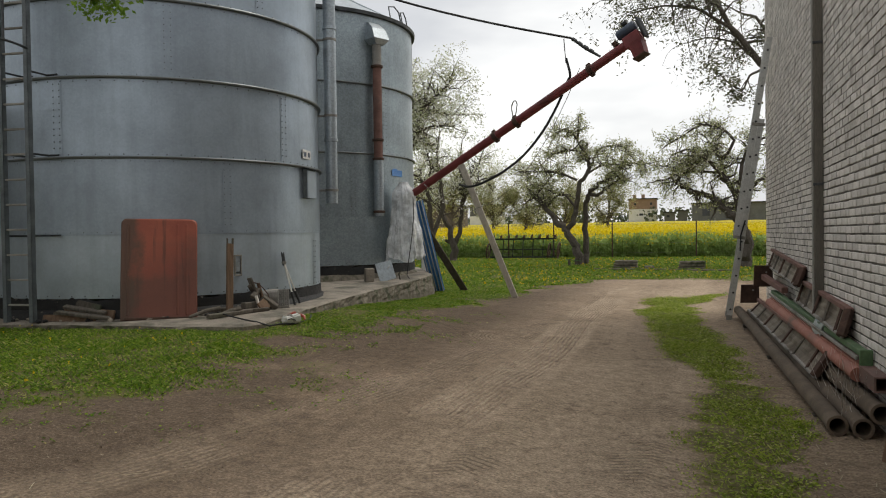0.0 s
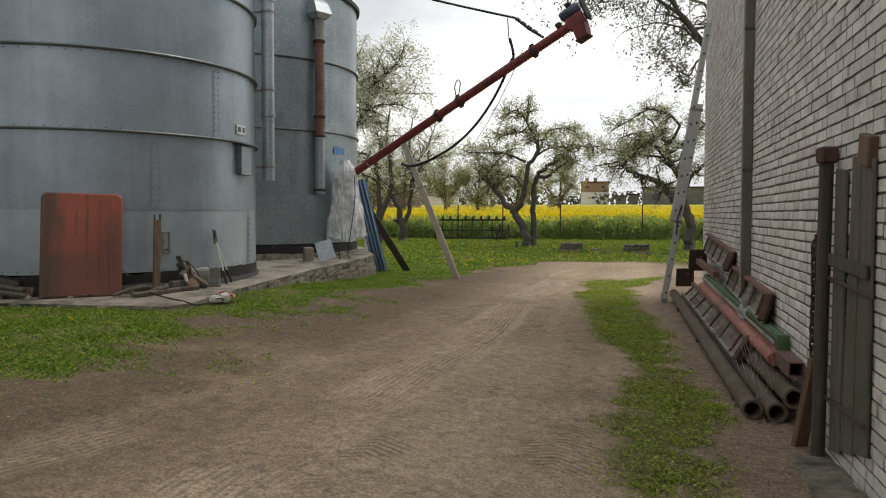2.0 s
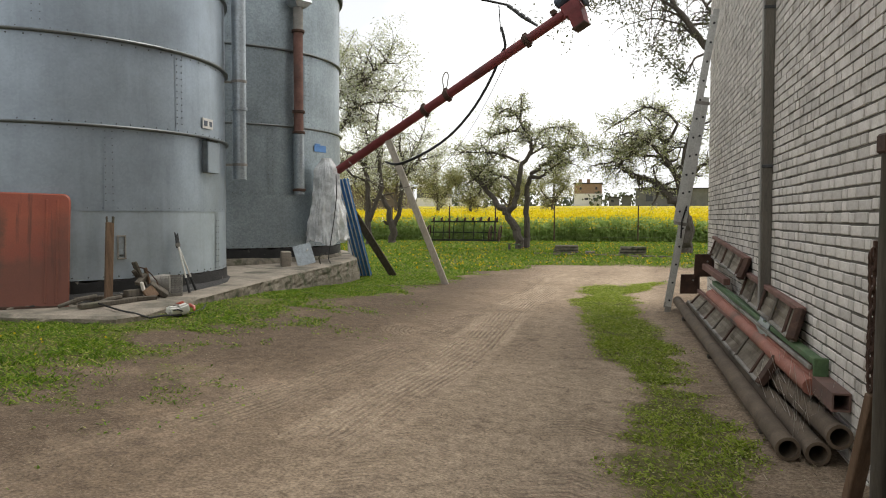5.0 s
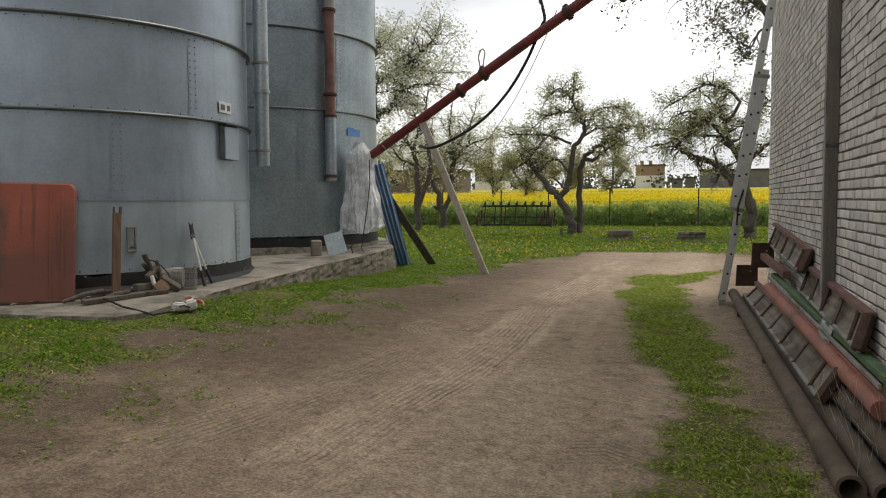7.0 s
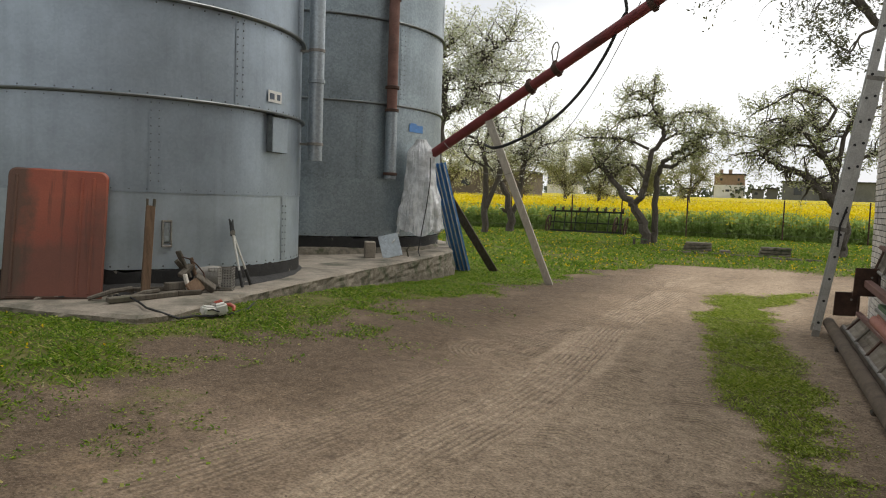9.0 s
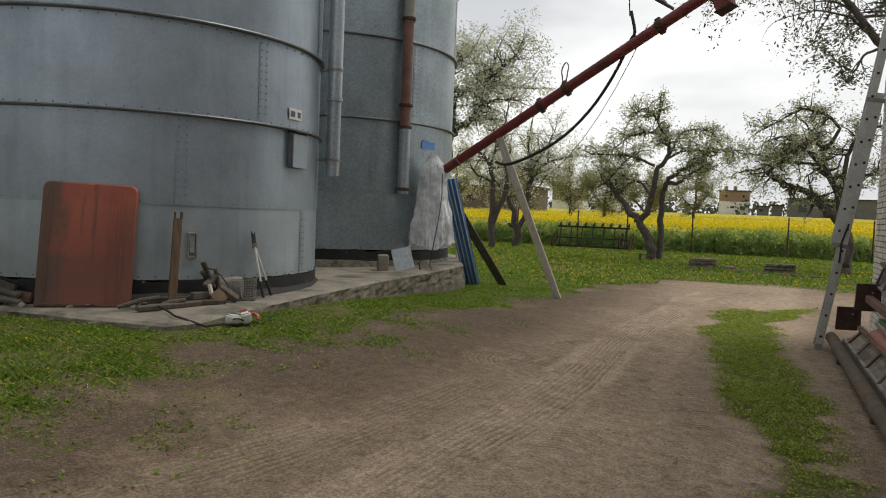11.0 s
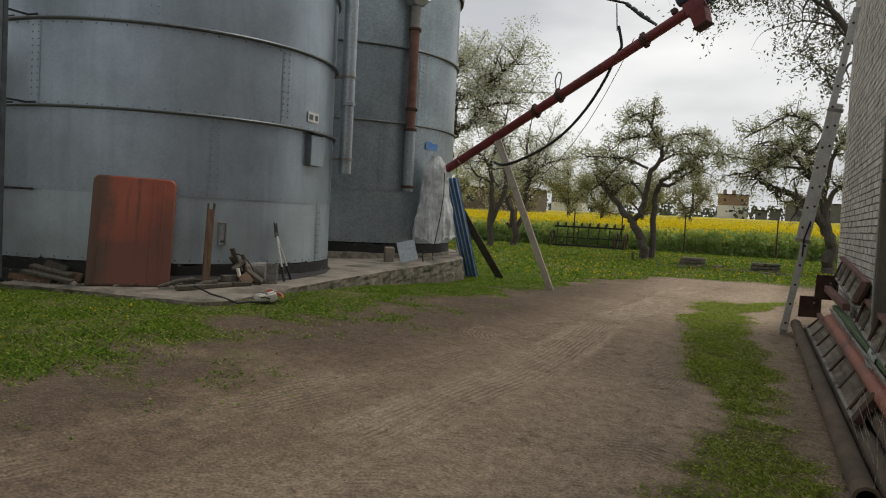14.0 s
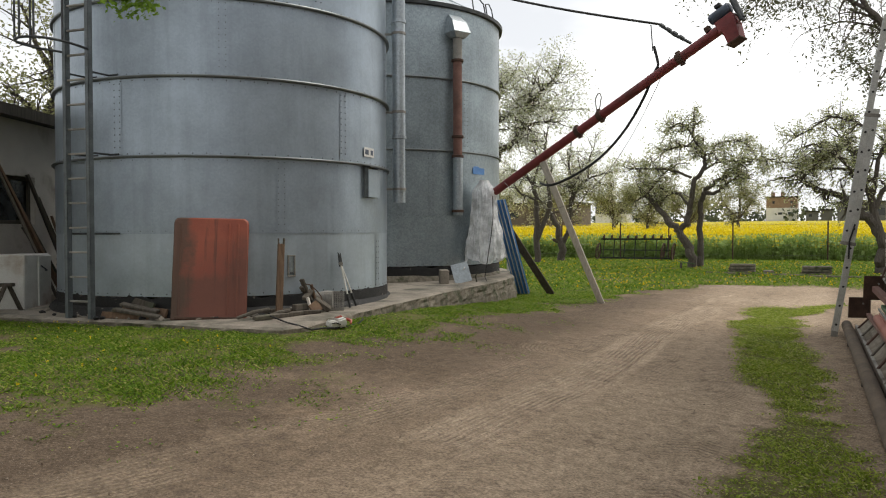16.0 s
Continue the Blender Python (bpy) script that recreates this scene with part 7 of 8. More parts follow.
def rapeseed():
    r = np.random.default_rng(81)
    stems, petals = [], []
    n = 6500
    u = r.random(n) ** 1.6
    y = 38.9 + 9 * u
    x = r.uniform(-20, 12, n)
    g = ground_z(x, y)
    h = 1.06 + 0.1 * r.normal(0, 1, n) + 0.08 * np.sin(x * 0.7)
    lean = r.normal(0, 0.05, (n, 2))
    for turn in (0.0, 1.5):
        a = np.stack([np.full(n, math.cos(turn)), np.full(n, math.sin(turn)), np.zeros(n)], -1)
        base = np.stack([x, y, g], -1)
        tip = np.stack([x + lean[:, 0], y + lean[:, 1], g + h * 0.95], -1)
        stems.append(np.stack([base - a * 0.012, base + a * 0.012, tip + a * 0.006, tip - a * 0.006], 1))
    for k in range(9):
        t = r.uniform(0.05, 0.92, n)
        c = np.stack([x + lean[:, 0] * t + r.normal(0, 0.07, n), y + r.normal(0, 0.07, n), g + h * t], -1)
        stems.append(flakes(r, c, 0.075))
    bloom = r.random(n) < smooth01(38.8, 43.5, y) * 0.85 + 0.12
    for k in range(9):
        t = r.uniform(0.80, 1.0, n)
        c = np.stack([x + lean[:, 0] * t + r.normal(0, 0.08, n), y + r.normal(0, 0.08, n), g + h * t], -1)
        petals.append(flakes(r, c[bloom], 0.036))
    # farther heads, thinning out with distance
    m = 46000
    y2 = 46 + 90 * r.random(m) ** 1.7
    x2 = r.uniform(-1, 1, m) * (18 + (y2 - 38) * 0.62) - 7 - (y2 - 46) * 0.08
    z2 = ground_z(x2, y2) + 1.0 + 0.12 * r.normal(0, 1, m)
    petals.append(flakes(r, np.stack([x2, y2, z2], -1), 0.075))
    stuff("rapeseed_plants", stems, RAPE_GREEN, "tall green rapeseed plants at the field's edge", "crop")
    stuff("rapeseed_flowers", petals, RAPE_YELLOW, "bright yellow rapeseed flowers", "crop")
    # the closed canopy of the field
    m, nt, b = material("rapeseed_canopy")
    col = ramp(nt, grains(nt, 7.0, 5), [(0.36, (0.10, 0.13, 0.015)), (0.50, (0.5, 0.4, 0.012)), (0.7, (0.72, 0.57, 0.015))])
    col = mixed(nt, 0.3, col, ramp(nt, grains(nt, 0.25, 4), [(0.35, (0.3, 0.3, 0.25)), (0.7, (0.7, 0.7, 0.6))]), "OVERLAY")
    nt.links.new(col, b.inputs["Base Color"])
    b.inputs["Roughness"].default_value = 0.95
    bumped(nt, b, grains(nt, 9.0, 4), 0.9, 0.1)
    xs = np.concatenate([np.linspace(-400, -50, 30), np.linspace(-48, 40, 150), np.linspace(45, 300, 25)])
    ys = np.concatenate([np.linspace(39.6, 70, 80), np.geomspace(72, 300, 50)])
    X, Y = np.meshgrid(xs, ys)
    Z = ground_z(X, Y) + 0.93 + 0.14 * (value_noise(X, Y, 1.1, 83) - 0.5) + 0.16 * (value_noise(X, Y, 5.0, 84) - 0.5)
    Z[0] -= 0.35
    idx = np.arange(X.size).reshape(X.shape)
    q = np.stack([idx[:-1, :-1], idx[:-1, 1:], idx[1:, 1:], idx[1:, :-1]], -1).reshape(-1, 4)
    me = sheet_mesh("rapeseed_field", np.stack([X, Y, Z], -1).reshape(-1, 3), q)
    tagged(mesh_part("rapeseed_field", me, m, smooth=True), "wide field of yellow flowering rapeseed", "field", kind="stuff")


rapeseed()


def fence():
    root = thing("wire_fence", "thin wire fence with dark posts along the field", "fence")
    for x in (-14.8, -11.7, -8.7, -5.8, -3.55, -0.75, 3.07, 6.2, 9.4):
        bm = bmesh.new()
        g = gz(x, 38.3)
        tube(bm, [(x, 38.3, g - 0.1), (x + 0.01, 38.3, g + 1.72)], 0.03, 7)
        part("post", bm, RUST, root)
    for z in (0.25, 0.7, 1.15, 1.6):
        bm = bmesh.new()
        tube(bm, [(x, 38.3, gz(x, 38.3) + z) for x in (-18, -8.7, -0.75, 6.2, 12)], 0.005, 4)
        part("wire", bm, GREY_STEEL, root)


fence()


def harrow():
    """An old field cultivator parked at the fence."""
    y, x0, x1 = 37.2, -6.45, -3.25
    g = gz(-5, y)
    root = thing("cultivator", "old dark green field cultivator parked by the fence", "farm implement")
    for z, d, s in ((0.12, -0.2, 0.08), (0.48, 0.0, 0.05), (0.98, 0.1, 0.08)):
        bm = bmesh.new()
        beam(bm, (x0, y + d, g + z), (x1, y + d, g + z), s, s, 0.006)
        part("cross_bar", bm, DARK_GREEN, root)
    for k in range(7):
        x = x0 + 0.15 + (x1 - x0 - 0.3) * k / 6
        bm = bmesh.new()
        beam(bm, (x, y - 0.2, g + 0.1), (x, y + 0.1, g + 1.0), 0.04, 0.04, 0.004)
        part("upright", bm, DARK_GREEN, root)
    for k in range(9):
        x = x0 + 0.1 + (x1 - x0 - 0.2) * k / 8
        bm = bmesh.new()
        tube(bm, [(x, y + 0.1, g + 0.98), (x + 0.05, y - 0.05, g + 1.12), (x + 0.1, y - 0.12, g + 1.05), (x + 0.12, y - 0.1, g + 1.2)], [0.03, 0.04, 0.045, 0.02], 6)
        part("tine", bm, RUST, root, "rusty spring tine")
    for x in (x0 - 0.12, x1 + 0.1, x1 - 0.35):
        wheel = thing("wheel", "", "", at=pose(x, y, g + 0.42))
        wheel.parent = root
        bm = bmesh.new()
        ring = [Vector((0.0 + 0.06 * math.sin(a), 0.36 * math.cos(a), 0.36 * math.sin(a))) for a in np.linspace(0, 2 * math.pi, 21)]
        tube(bm, ring, 0.035, 6, False)
        part("rim", bm, RUST, wheel, "", True)
        for k in range(5):
            a = 2 * math.pi * k / 5
            bm = bmesh.new()
            beam(bm, (0, 0, 0), (0, 0.35 * math.cos(a), 0.35 * math.sin(a)), 0.03, 0.015, 0.002)
            part("spoke", bm, RUST, wheel)


harrow()


def lawn_things():
    for x, y, w in ((0.5, 29.4, 0.86), (2.78, 28.65, 0.9)):
        root = thing("slab_stack", "low stack of grey concrete slabs on the lawn", "slab stack", "slab stacks on the lawn")
        for k in range(3):
            bm = bmesh.new()
            box(bm, (w - 0.03 * k, 0.5, 0.085), pose(x + 0.015 * k, y, gz(x, y) + 0.045 + 0.1 * k, 0, 0, 2 * k), 0.012)
            part("slab", bm, EDGE, root)
    for k in range(9):
        u = k / 8
        x, y = -0.3 + 4.1 * u, 28.35 - 1.0 * u
        bm = bmesh.new()
        box(bm, (0.42, 0.1, 0.09), pose(x, y, gz(x, y) + 0.02, 0, 0, -14 + 3 * math.sin(k * 2)), 0.012)
        tagged(part("kerb_stone", bm, EDGE), "grey kerb stone half sunk in the lawn", "kerb", "kerb stones on the lawn")
    bm = bmesh.new()
    box(bm, (0.3, 0.22, 0.1), pose(1.35, 29.2, gz(1.35, 29.2) + 0.05, 0, 0, 20), 0.02)
    tagged(part("loose_stone", bm, CONCRETE), "loose grey stone on the lawn", "stone")
    root = thing("small_bench", "small dark green bench by the apple tree", "bench", at=pose(-1.6, 31.2, gz(-1.6, 31.2), 0, 0, 25))
    for y in (-0.06, 0.06):
        bm = bmesh.new()
        box(bm, (0.55, 0.09, 0.03), pose(0, y, 0.22, 0, 8, 0), 0.004)
        part("seat_board", bm, GREEN_STEEL, root)
    for x in (-0.2, 0.2):
        bm = bmesh.new()
        box(bm, (0.04, 0.2, 0.22), pose(x, 0, 0.11), 0.004)
        part("leg", bm, WOOD_DARK, root)


lawn_things()

# ---------- far buildings ----------
def house(name, label, x0, x1, y, depth, z1, split, low, high, windows, chimneys=(), roof_mat=ROOF_DARK):
    g = gz(0, y) - 0.3
    root = thing(name, label, "house")
    bm = bmesh.new()
    span(bm, (x0, y, g), (x1, y + depth, split))
    part("lower_wall", bm, low, root)
    if z1 > split + 0.1:
        bm = bmesh.new()
        span(bm, (x0, y, split), (x1, y + depth, z1))
        part("upper_wall", bm, high, root)
    bm = bmesh.new()
    span(bm, (x0 - 0.4, y - 0.4, max(z1, split)), (x1 + 0.4, y + depth + 0.4, max(z1, split) + 0.35))
    part("roof", bm, roof_mat, root)
    for cx in chimneys:
        bm = bmesh.new()
        span(bm, (cx - 0.6, y + 2, max(z1, split) + 0.3), (cx + 0.6, y + 3.2, max(z1, split) + 1.9))
        part("chimney", bm, HOUSE_BRICK, root)
    for wx, wz, w, h in windows:
        bm = bmesh.new()
        span(bm, (wx - w / 2, y - 0.05, wz), (wx + w / 2, y + 0.1, wz + h))
        part("window", bm, WINDOW_DARK, root)
    return root


house("two_storey_house", "flat-roofed house, white below and tan brick above", -17.6, -7.5, 300, 10, 13.9, 10.2, HOUSE_WHITE, HOUSE_BRICK,
      [(-15.2, 11.7, 0.7, 0.9), (-9.4, 11.7, 0.7, 0.9), (-13.0, 7.8, 1.4, 0.8), (-10.0, 7.8, 1.0, 0.9)], (-15.5, -12.4))
house("grey_barn", "long low grey barn beyond the field", 4.8, 30, 262, 14, 10.4, 10.4, HOUSE_GREY, HOUSE_GREY, [(9, 6.5, 2.2, 2.2), (16, 6.5, 2.2, 2.2)])
house("farm_shed", "small pale farm shed beyond the field", -4.5, -0.8, 290, 6, 8.4, 8.4, HOUSE_GREY, HOUSE_GREY, [(-3.2, 6.8, 1.0, 0.8)])
house("farm_shed", "low bluish shed beyond the field", 0.2, 3.4, 280, 6, 8.6, 8.6, HOUSE_GREY, HOUSE_WHITE, [])
house("row_house", "white house with a dark upper floor beyond the trees", -78, -66, 295, 9, 13.0, 8.8, HOUSE_WHITE, HOUSE_GREY, [(-75, 10.4, 1.4, 1.2), (-70, 10.4, 1.4, 1.2)], (-72,))
house("row_house", "low pale house on the skyline", -62, -54, 300, 8, 8.6, 8.6, HOUSE_WHITE, HOUSE_WHITE, [(-58, 7.0, 1.6, 1.0)])
house("brown_barn", "brown weathered barn behind the pear trees", -52, -36, 130, 10, 6.6, 6.6, BARN_BROWN, BARN_BROWN, [(-47, 4.2, 1.6, 1.2), (-41, 4.2, 1.6, 1.2)])

# ---------- shed beside the silo ----------
def shed():
    a, b = Vector((-7.25, 6.82, 0)), Vector((-10.75, 14.75, 0))
    d = (b - a).normalized()
    n = Vector((-d.y, d.x, 0))
    if n.x > 0:
        n = -n
    turn = Matrix((d, n, Vector((0, 0, 1)))).transposed().to_4x4()
    L = (b - a).length
    base = Matrix.Translation(a) @ turn
    w0, w1, z0, z1 = 1.55, 3.3, 1.75, 2.52
    root = thing("plaster_shed", "low grey plastered shed with a flat dark roof", "shed", at=base)

    def add(name, mat, *spans, text=""):
        bm = bmesh.new()
        for lo, hi in spans:
            span(bm, lo, hi)
        return part(name, bm, mat, root, text)

    for pair in (((0, 0, -0.2), (w0, 0.25, 3.4)), ((w1, 0, -0.2), (L, 0.25, 3.4)), ((w0, 0, -0.2), (w1, 0.25, z0)), ((w0, 0, z1), (w1, 0.25, 3.4))):
        add("wall_section", PLASTER, pair)
    add("side_wall", PLASTER, ((0, 0.25, -0.2), (0.25, 5, 3.4)), text="plastered end wall")
    add("side_wall", PLASTER, ((L - 0.25, 0.25, -0.2), (L, 5, 3.4)))
    add("rear_wall", PLASTER, ((0.25, 4.75, -0.2), (L - 0.25, 5, 3.4)))
    add("roof", ROOF_DARK, ((-0.3, -0.35, 3.4), (L + 0.3, 5.3, 3.52)))
    add("fascia", WOOD_DARK, ((-0.3, -0.385, 3.36), (L + 0.3, -0.352, 3.53)))
    add("floor", CONCRETE, ((0.25, 0.25, 0.0), (L - 0.25, 4.75, 0.1)))
    win = add("window_frame", WOOD_DARK, ((w0, 0.08, z0), (w0 + 0.06, 0.16, z1)), ((w1 - 0.06, 0.08, z0), (w1, 0.16, z1)), ((w0 + 0.06, 0.08, z0), (w1 - 0.06, 0.16, z0 + 0.06)), ((w0 + 0.06, 0.08, z1 - 0.06), (w1 - 0.06, 0.16, z1)),
              (((w0 + w1) / 2 - 0.03, 0.08, z0 + 0.06), ((w0 + w1) / 2 + 0.03, 0.16, z1 - 0.06)))
    for p in range(2):
        bm = bmesh.new()
        q = w0 + 0.06 if p == 0 else (w0 + w1) / 2 + 0.03
        span(bm, (q, 0.115, z0 + 0.06), (q + (w1 - w0) / 2 - 0.09, 0.125, z1 - 0.06))
        part("pane", bm, WINDOW_DARK, win)

    def place(u, out, z):
        return base @ Vector((u, -out, z))

    gnd = gz(-8, 9)
    for u0, o0, u1, o1, h, w, mat in ((2.95, 0.75, 2.2, 0.06, 2.65, 0.2, WOOD_BROWN), (2.65, 0.8, 2.1, 0.12, 2.6, 0.1, WOOD_GREY), (3.55, 0.6, 3.0, 0.05, 2.55, 0.14, WOOD_DARK), (3.75, 0.55, 3.3, 0.05, 2.2, 0.12, WOOD_DARK),
                                      (3.35, 0.62, 2.85, 0.06, 1.7, 0.16, WOOD_DARK), (3.95, 0.4, 3.7, 0.05, 1.9, 0.1, WOOD_BROWN), (3.2, 0.7, 2.7, 0.07, 2.1, 0.08, WOOD_DARK)):
        bm = bmesh.new()
        beam(bm, place(u0, o0, gnd - 0.02), place(u1, o1, h), w, 0.035, 0.005)
        tagged(part("leaning_plank", bm, mat), "old plank leaning against the shed wall", "plank", "planks against the shed")
    root2 = thing("old_cupboard", "old stained white enamel cupboard standing by the shed", "cupboard", at=base @ pose(2.05, -0.55, gnd, 0, 0, 4) @ Matrix.Scale(0.88, 4))
    bm = bmesh.new()
    span(bm, (-0.55, -0.28, 0.05), (0.33, 0.28, 0.98), 0.02)
    part("body", bm, WHITE_PAINT, root2)
    bm = bmesh.new()
    span(bm, (-0.12, -0.31, 0.1), (0.31, -0.282, 0.95), 0.01)
    door = part("door", bm, WHITE_PAINT, root2)
    bm = bmesh.new()
    tube(bm, [(-0.05, -0.31, 0.78), (-0.05, -0.34, 0.76), (0.1, -0.34, 0.70), (0.1, -0.31, 0.69)], 0.012, 6)
    part("handle", bm, RING, door, "dark bent handle")
    for x in (-0.48, 0.26):
        for y in (-0.22, 0.22):
            bm = bmesh.new()
            span(bm, (x - 0.03, y - 0.03, 0.0), (x + 0.03, y + 0.03, 0.06))
            part("foot", bm, RING, root2)
    root3 = thing("saw_trestle", "small weathered wooden saw trestle on the grass", "trestle", at=pose(-7.35, 8.2, gz(-7.35, 8.2), 0, 0, 20))
    bm = bmesh.new()
    beam(bm, (-0.5, 0, 0.44), (0.4, 0, 0.46), 0.08, 0.05, 0.006)
    part("top_beam", bm, WOOD_DARK, root3)
    for x in (-0.4, 0.3):
        for s in (-1, 1):
            bm = bmesh.new()
            beam(bm, (x + 0.08 * s, s * 0.24, 0.0), (x, s * 0.03, 0.46), 0.07, 0.035, 0.004)
            part("leg", bm, WOOD_DARK, root3)
    root4 = thing("watering_can", "small green plastic watering can behind the trestle", "watering can", at=pose(-7.6, 8.75, gz(-7.6, 8.75)))
    bm = bmesh.new()
    lathe(bm, [(0.0, 0.0), (0.11, 0.0), (0.12, 0.03), (0.1, 0.24), (0.06, 0.27), (0.0, 0.27)], (0, 0), 20)
    part("body", bm, LEAF_FRESH, root4, "", True)
    bm = bmesh.new()
    tube(bm, [(0.0, -0.08, 0.24), (0, -0.06, 0.36), (0, 0.05, 0.37), (0, 0.1, 0.22)], 0.012, 6)
    part("handle", bm, LEAF_FRESH, root4, "", True)
    root5 = thing("rusty_rack", "rusty wire rack leaning by the cupboard", "rack", at=base @ pose(3.3, -0.95, gnd, -8, 0, 0))
    for k in range(9):
        bm = bmesh.new()
        tube(bm, [(-0.5 + 0.1 * k, 0, 0.0), (-0.5 + 0.1 * k, 0, 0.6)], 0.008, 5)
        part("bar", bm, RUST, root5)
    for z in (0.03, 0.58):
        bm = bmesh.new()
        tube(bm, [(-0.52, 0, z), (0.32, 0, z)], 0.011, 5)
        part("rail", bm, GREY_STEEL, root5)


shed()


def near_twig():
    """The leafy tree beside the walker, one branch tip of which hangs into view."""
    g = Growth(91, 0.034, 5, 0.04, -0.1, 0.3, 1.0)
    g.limb([(-0.9, -2.6, 3.3), (-0.7, -1.2, 2.2), (-0.35, -0.4, 1.2), (0, 0, 0.42)], 0.03, 0.006, 0, 0.1, level=3, last=3)
    for k in range(16):
        p = Vector((g.r.uniform(-0.3, 0.3), g.r.uniform(-0.2, 0.2), g.r.uniform(0.02, 0.22)))
        g.branch(Vector((0, 0, 0.40)), p - Vector((0, 0, 0.36)), 0.36, 0.004, 3, 3, 0)
    # stem and main limbs, from the foot to the branch above
    g.limb([(-3.6, -5.4, -3.4), (-3.5, -5.3, 0.2), (-3.1, -4.8, 2.0), (-2.6, -4.2, 3.6), (-2.3, -3.8, 5.4)], 0.2, 0.05, 0, 1.2, level=2, last=3)
    g.limb([(-2.75, -4.4, 3.1), (-1.6, -3.3, 3.7), (-0.9, -2.6, 3.3)], 0.07, 0.03, 0, 0.3, level=3, last=3)
    g.leaf, g.per_twig, g.spread, g.up = 0.085, 5, 0.25, 0.1
    for tip in ((-5.2, -5.0, 4.6), (-4.6, -3.4, 5.2), (-2.9, -6.2, 5.0), (-1.2, -4.4, 5.6), (-3.4, -2.9, 4.6), (-4.0, -5.2, 6.2)):
        g.limb([(-2.9, -4.6, 2.6), Vector((-2.9, -4.6, 2.6)).lerp(Vector(tip), 0.5) + Vector((0, 0, 0.4)), tip], 0.08, 0.02, 14, 1.1, kids=1, bare=0.35)
    g.finish("leafy_tree", "fresh green leafy tree with a branch tip hanging into view", BARK, LEAF_FRESH, pose(-2.9, 6.82, 3.66))


near_twig()

# ---------- grass ----------
def grass():
    r = np.random.default_rng(95)
    blades, heads = [], []
    for n, (x0, x1, y0, y1), h, w in ((360000, (-8.0, 0.2, 3.2, 19.0), 0.034, 0.0062), (170000, (1.5, 3.9, 3.6, 18.8), 0.030, 0.006), (150000, (-16, 9, 19.0, 39.2), 0.07, 0.016)):
        x, y = r.uniform(x0, x1, n), r.uniform(y0, y1, n)
        c = grass_cover(x, y)
        keep = r.random(n) < c * (0.3 + 0.7 * smooth01(0.3, 0.62, value_noise(x, y, 0.13, 98) * 0.6 + value_noise(x, y, 0.4, 99) * 0.4))
        x, y, c = x[keep], y[keep], c[keep]
        on_slab = (x > -9.5) & (x < np.interp(y, [8.0, 8.4, 9.8, 13, 15, 16.2, 17.2, 18.5], [-3, -2.32, -2.42, -2.53, -2.47, -2.55, -3.0, -4.2])) & (y > np.interp(x, [-9.4, -6.4, -4.0, -2.4], [7.75, 8.02, 8.3, 8.45])) & (y < 19.2)
        x, y, c = x[~on_slab], y[~on_slab], c[~on_slab]
        k = len(x)
        patch = value_noise(x, y, 0.5, 97)
        z = ground_z(x, y) - 0.008
        hh = h * (0.45 + 0.9 * patch) * (0.35 + 0.65 * c) * r.uniform(0.6, 1.3, k)
        a = r.uniform(0, 2 * math.pi, k)
        side = np.stack([np.cos(a), np.sin(a), np.zeros(k)], -1)
        bend = np.stack([-np.sin(a), np.cos(a), np.zeros(k)], -1) * (hh * r.uniform(0.6, 2.2, k))[:, None]
        p = np.stack([x, y, z], -1)
        tip = p + bend + np.stack([np.zeros(k), np.zeros(k), hh], -1)
        mid = p + bend * 0.35 + np.stack([np.zeros(k), np.zeros(k), hh * 0.6], -1)
        ww = (w * r.uniform(0.6, 1.4, k))[:, None]
        blades.append(np.stack([p - side * ww, p + side * ww, mid + side * ww * 0.8, tip], 1))
    # clover leaves, flat above the blades
    for n, (x0, x1, y0, y1), kind in ((230000, (-8.0, 0.2, 3.2, 17.0), 0), (90000, (1.5, 3.9, 3.6, 18.8), 1)):
        x, y = r.uniform(x0, x1, n), r.uniform(y0, y1, n)
        c = grass_cover(x, y)
        on_slab = (x < np.interp(y, [8.0, 8.4, 9.8, 13, 15, 16.2, 17.2, 18.5], [-3, -2.3, -2.4, -2.5, -2.45, -2.5, -3.0, -4.2])) & (y > np.interp(x, [-9.4, -6.4, -4.0, -2.4], [7.75, 8.02, 8.3, 8.45]))
        keep = (r.random(n) < 0.9 * c * smooth01(0.3, 0.62, value_noise(x, y, 0.16, 101) * 0.6 + value_noise(x, y, 0.5, 102) * 0.4)) & ~on_slab
        x, y = x[keep], y[keep]
        k = len(x)
        p = np.stack([x, y, ground_z(x, y) + r.uniform(0.004, 0.028, k)], -1)
        a = r.uniform(0, 2 * math.pi, k)
        la = np.stack([np.cos(a), np.sin(a), r.normal(0, 0.3, k)], -1)
        lb = np.stack([-np.sin(a), np.cos(a), r.normal(0, 0.3, k)], -1)
        blades[kind] = np.concatenate([blades[kind], quads_from(p, la, lb, r.uniform(0.005, 0.012, (k, 1)), r.uniform(0.004, 0.009, (k, 1)))])
    stuff("grass", blades[:1], GRASS, "short patchy yard grass with dark clover", "grass")
    stuff("grass", blades[1:2], GRASS_PALE, "short yellowish grass along the cart track", "grass")
    stuff("lawn", blades[2:], GRASS, "short lawn grass under the fruit trees", "grass")
    n = 1700
    x, y = r.uniform(-13, 8, n), r.uniform(19, 37.5, n)
    x = np.concatenate([x, r.uniform(-7, -1.6, 60)])
    y = np.concatenate([y, r.uniform(5, 8.2, 60)])
    keep = grass_cover(x, y) > 0.6
    x, y = x[keep], y[keep]
    c = np.stack([x, y, ground_z(x, y) + 0.06 + 0.05 * r.random(len(x))], -1)
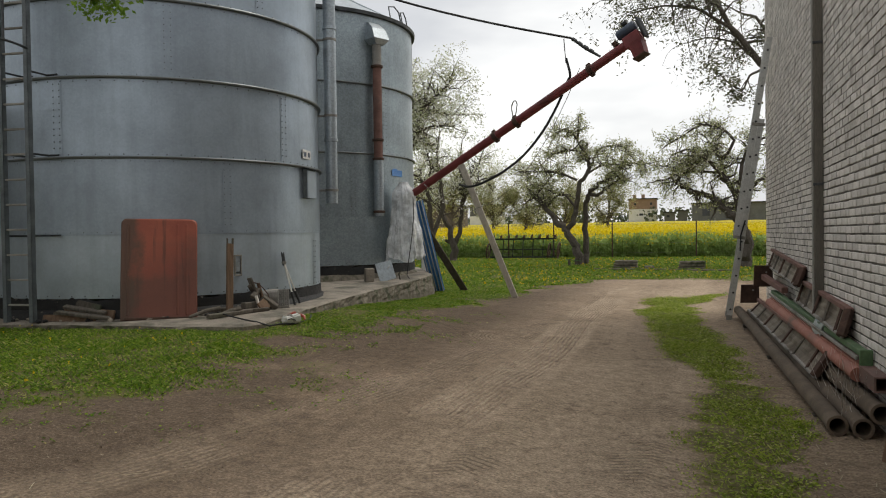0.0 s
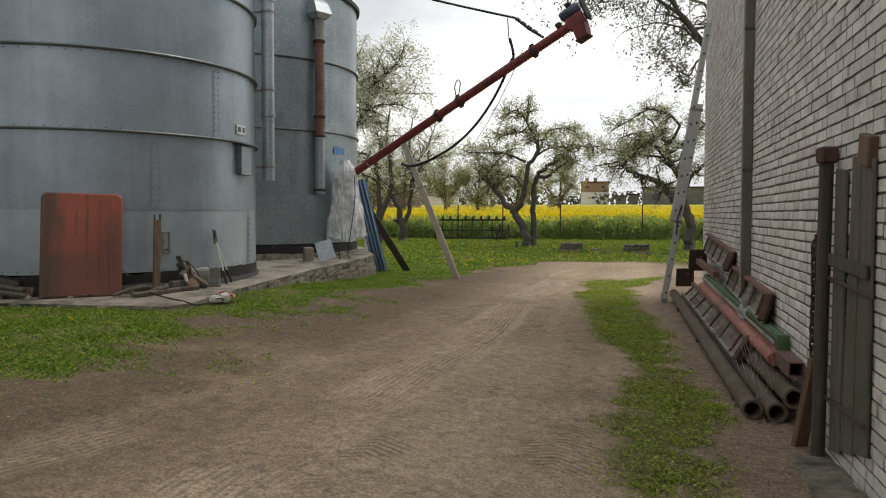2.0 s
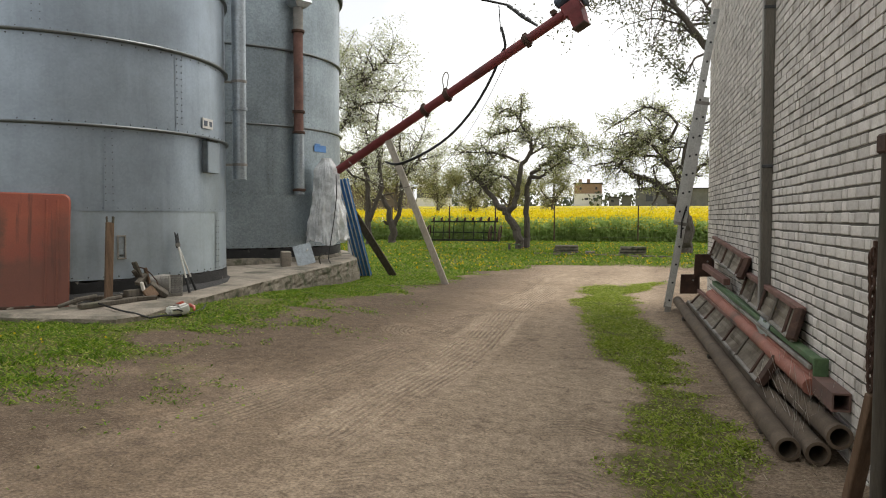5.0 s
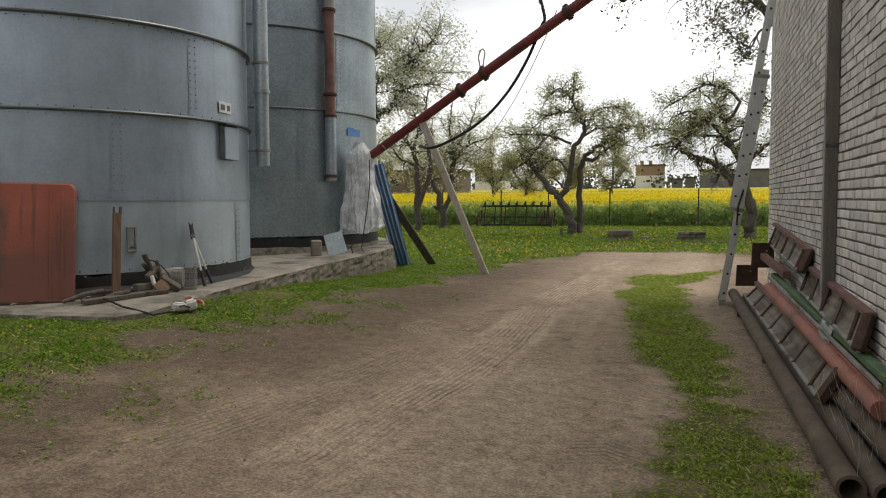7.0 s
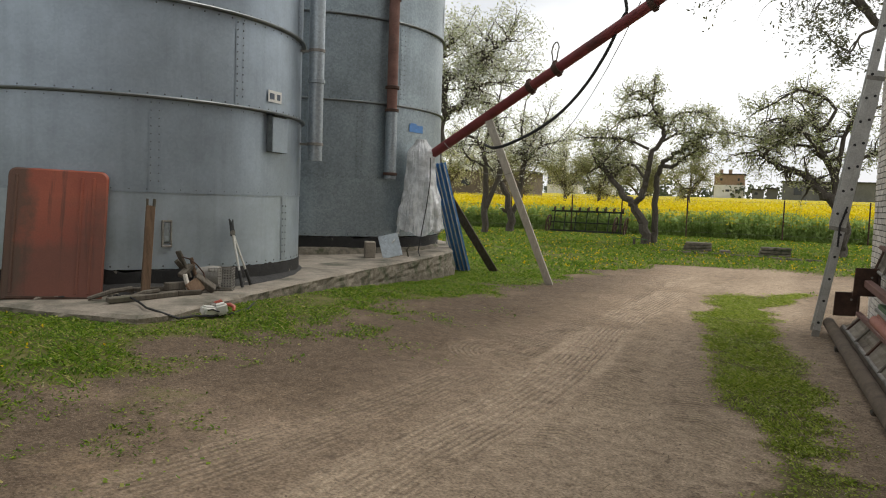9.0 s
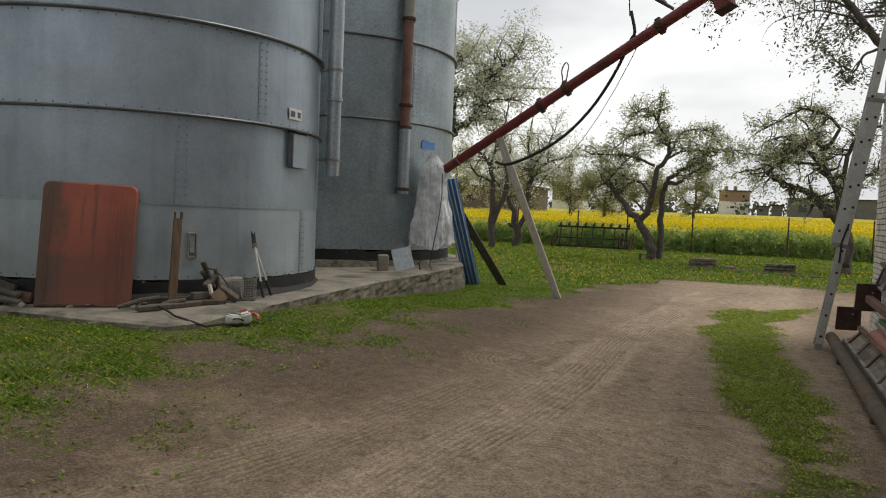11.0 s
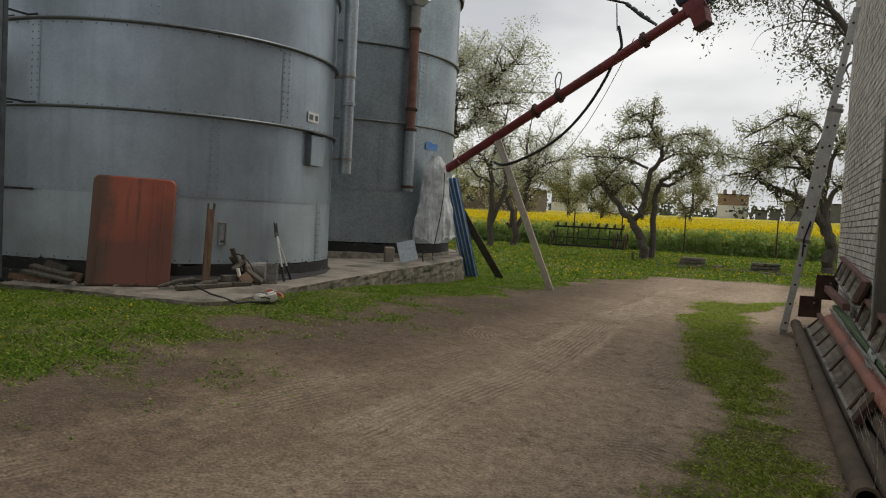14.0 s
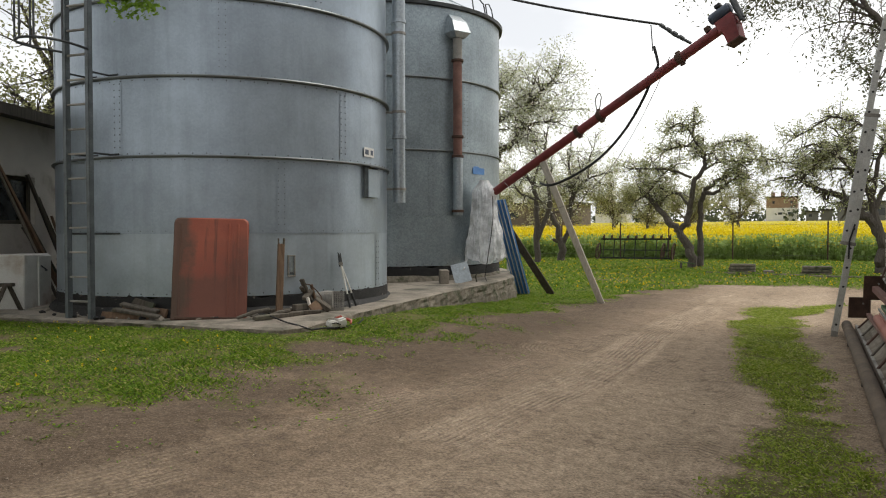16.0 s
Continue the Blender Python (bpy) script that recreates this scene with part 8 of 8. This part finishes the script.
    for _ in range(3):
        heads.append(flakes(r, c + r.normal(0, 0.004, c.shape) - [0, 0, 0.03], np.where(c[:, 1:2] < 15, 0.011, 0.025)))
    stuff("dandelions", heads, DANDELION, "yellow dandelion heads in the grass", "flowers")
    # small clods and stones on the bare soil
    n = 4500
    x, y = r.uniform(-2.4, 3.9, n), 3.0 + 17 * r.random(n) ** 1.3
    keep = grass_cover(x, y) < 0.5
    x, y = x[keep], y[keep]
    clods = []
    s = 0.002 + 0.005 * r.random(len(x)) ** 3
    c = np.stack([x, y, ground_z(x, y) + s * 0.4], -1)
    for k, (ax, ay, az) in enumerate(((1, 0, 0), (0, 1, 0), (0, 0, 1), (0.6, 0.6, 0.5))):
        a = np.array([ax, ay, az], float) + r.normal(0, 0.2, (len(x), 3))
        b = np.cross(a, r.normal(0, 1, (len(x), 3)))
        b /= np.linalg.norm(b, axis=1, keepdims=True)
        clods.append(quads_from(c, a, b, s[:, None] * 0.8, s[:, None] * 0.7))
    # dry stalks and leaf bits, thickest along the pipes
    n = 2600
    x = np.concatenate([r.uniform(3.05, 3.95, n), r.uniform(-2.2, 2.8, 900)])
    y = np.concatenate([4.6 + 9.5 * r.random(n) ** 1.2, 3.5 + 12 * r.random(900)])
    a = r.uniform(0, 2 * math.pi, len(x))
    side = np.stack([np.cos(a), np.sin(a), r.normal(0, 0.12, len(x))], -1)
    wide = np.stack([-np.sin(a), np.cos(a), np.zeros(len(x))], -1)
    c = np.stack([x, y, ground_z(x, y) + 0.012], -1)
    litter = [quads_from(c, side, wide, r.uniform(0.006, 0.035, (len(x), 1)), r.uniform(0.001, 0.0028, (len(x), 1)))]
    stuff("straw_litter", litter, STRAW, "dry stalks and leaf bits strewn on the soil", "litter")
    stuff("soil_clods", clods, CLOD, "small clods and gravel on the bare yard", "soil")


STRAW = leafy("dry_stalks_and_leaf_bits", [(0.0, (0.07, 0.045, 0.025)), (0.4, (0.17, 0.125, 0.075)), (0.8, (0.36, 0.29, 0.18)), (1.0, (0.52, 0.46, 0.33))], through_light=0.1)
CLOD = surface("dry_soil_clod", (0.24, 0.18, 0.135), (0.36, 0.28, 0.215), scale=3, rough=0.97, each=0.3)
grass()

# ---------- bricks of the wall, one by one ----------
for length, y, z, dx in near_bricks:
    ob = new("brick", brick_mesh(length))
    ob.parent = wall_east
    ob.matrix_world = pose(WALL_X + dx, y, z)
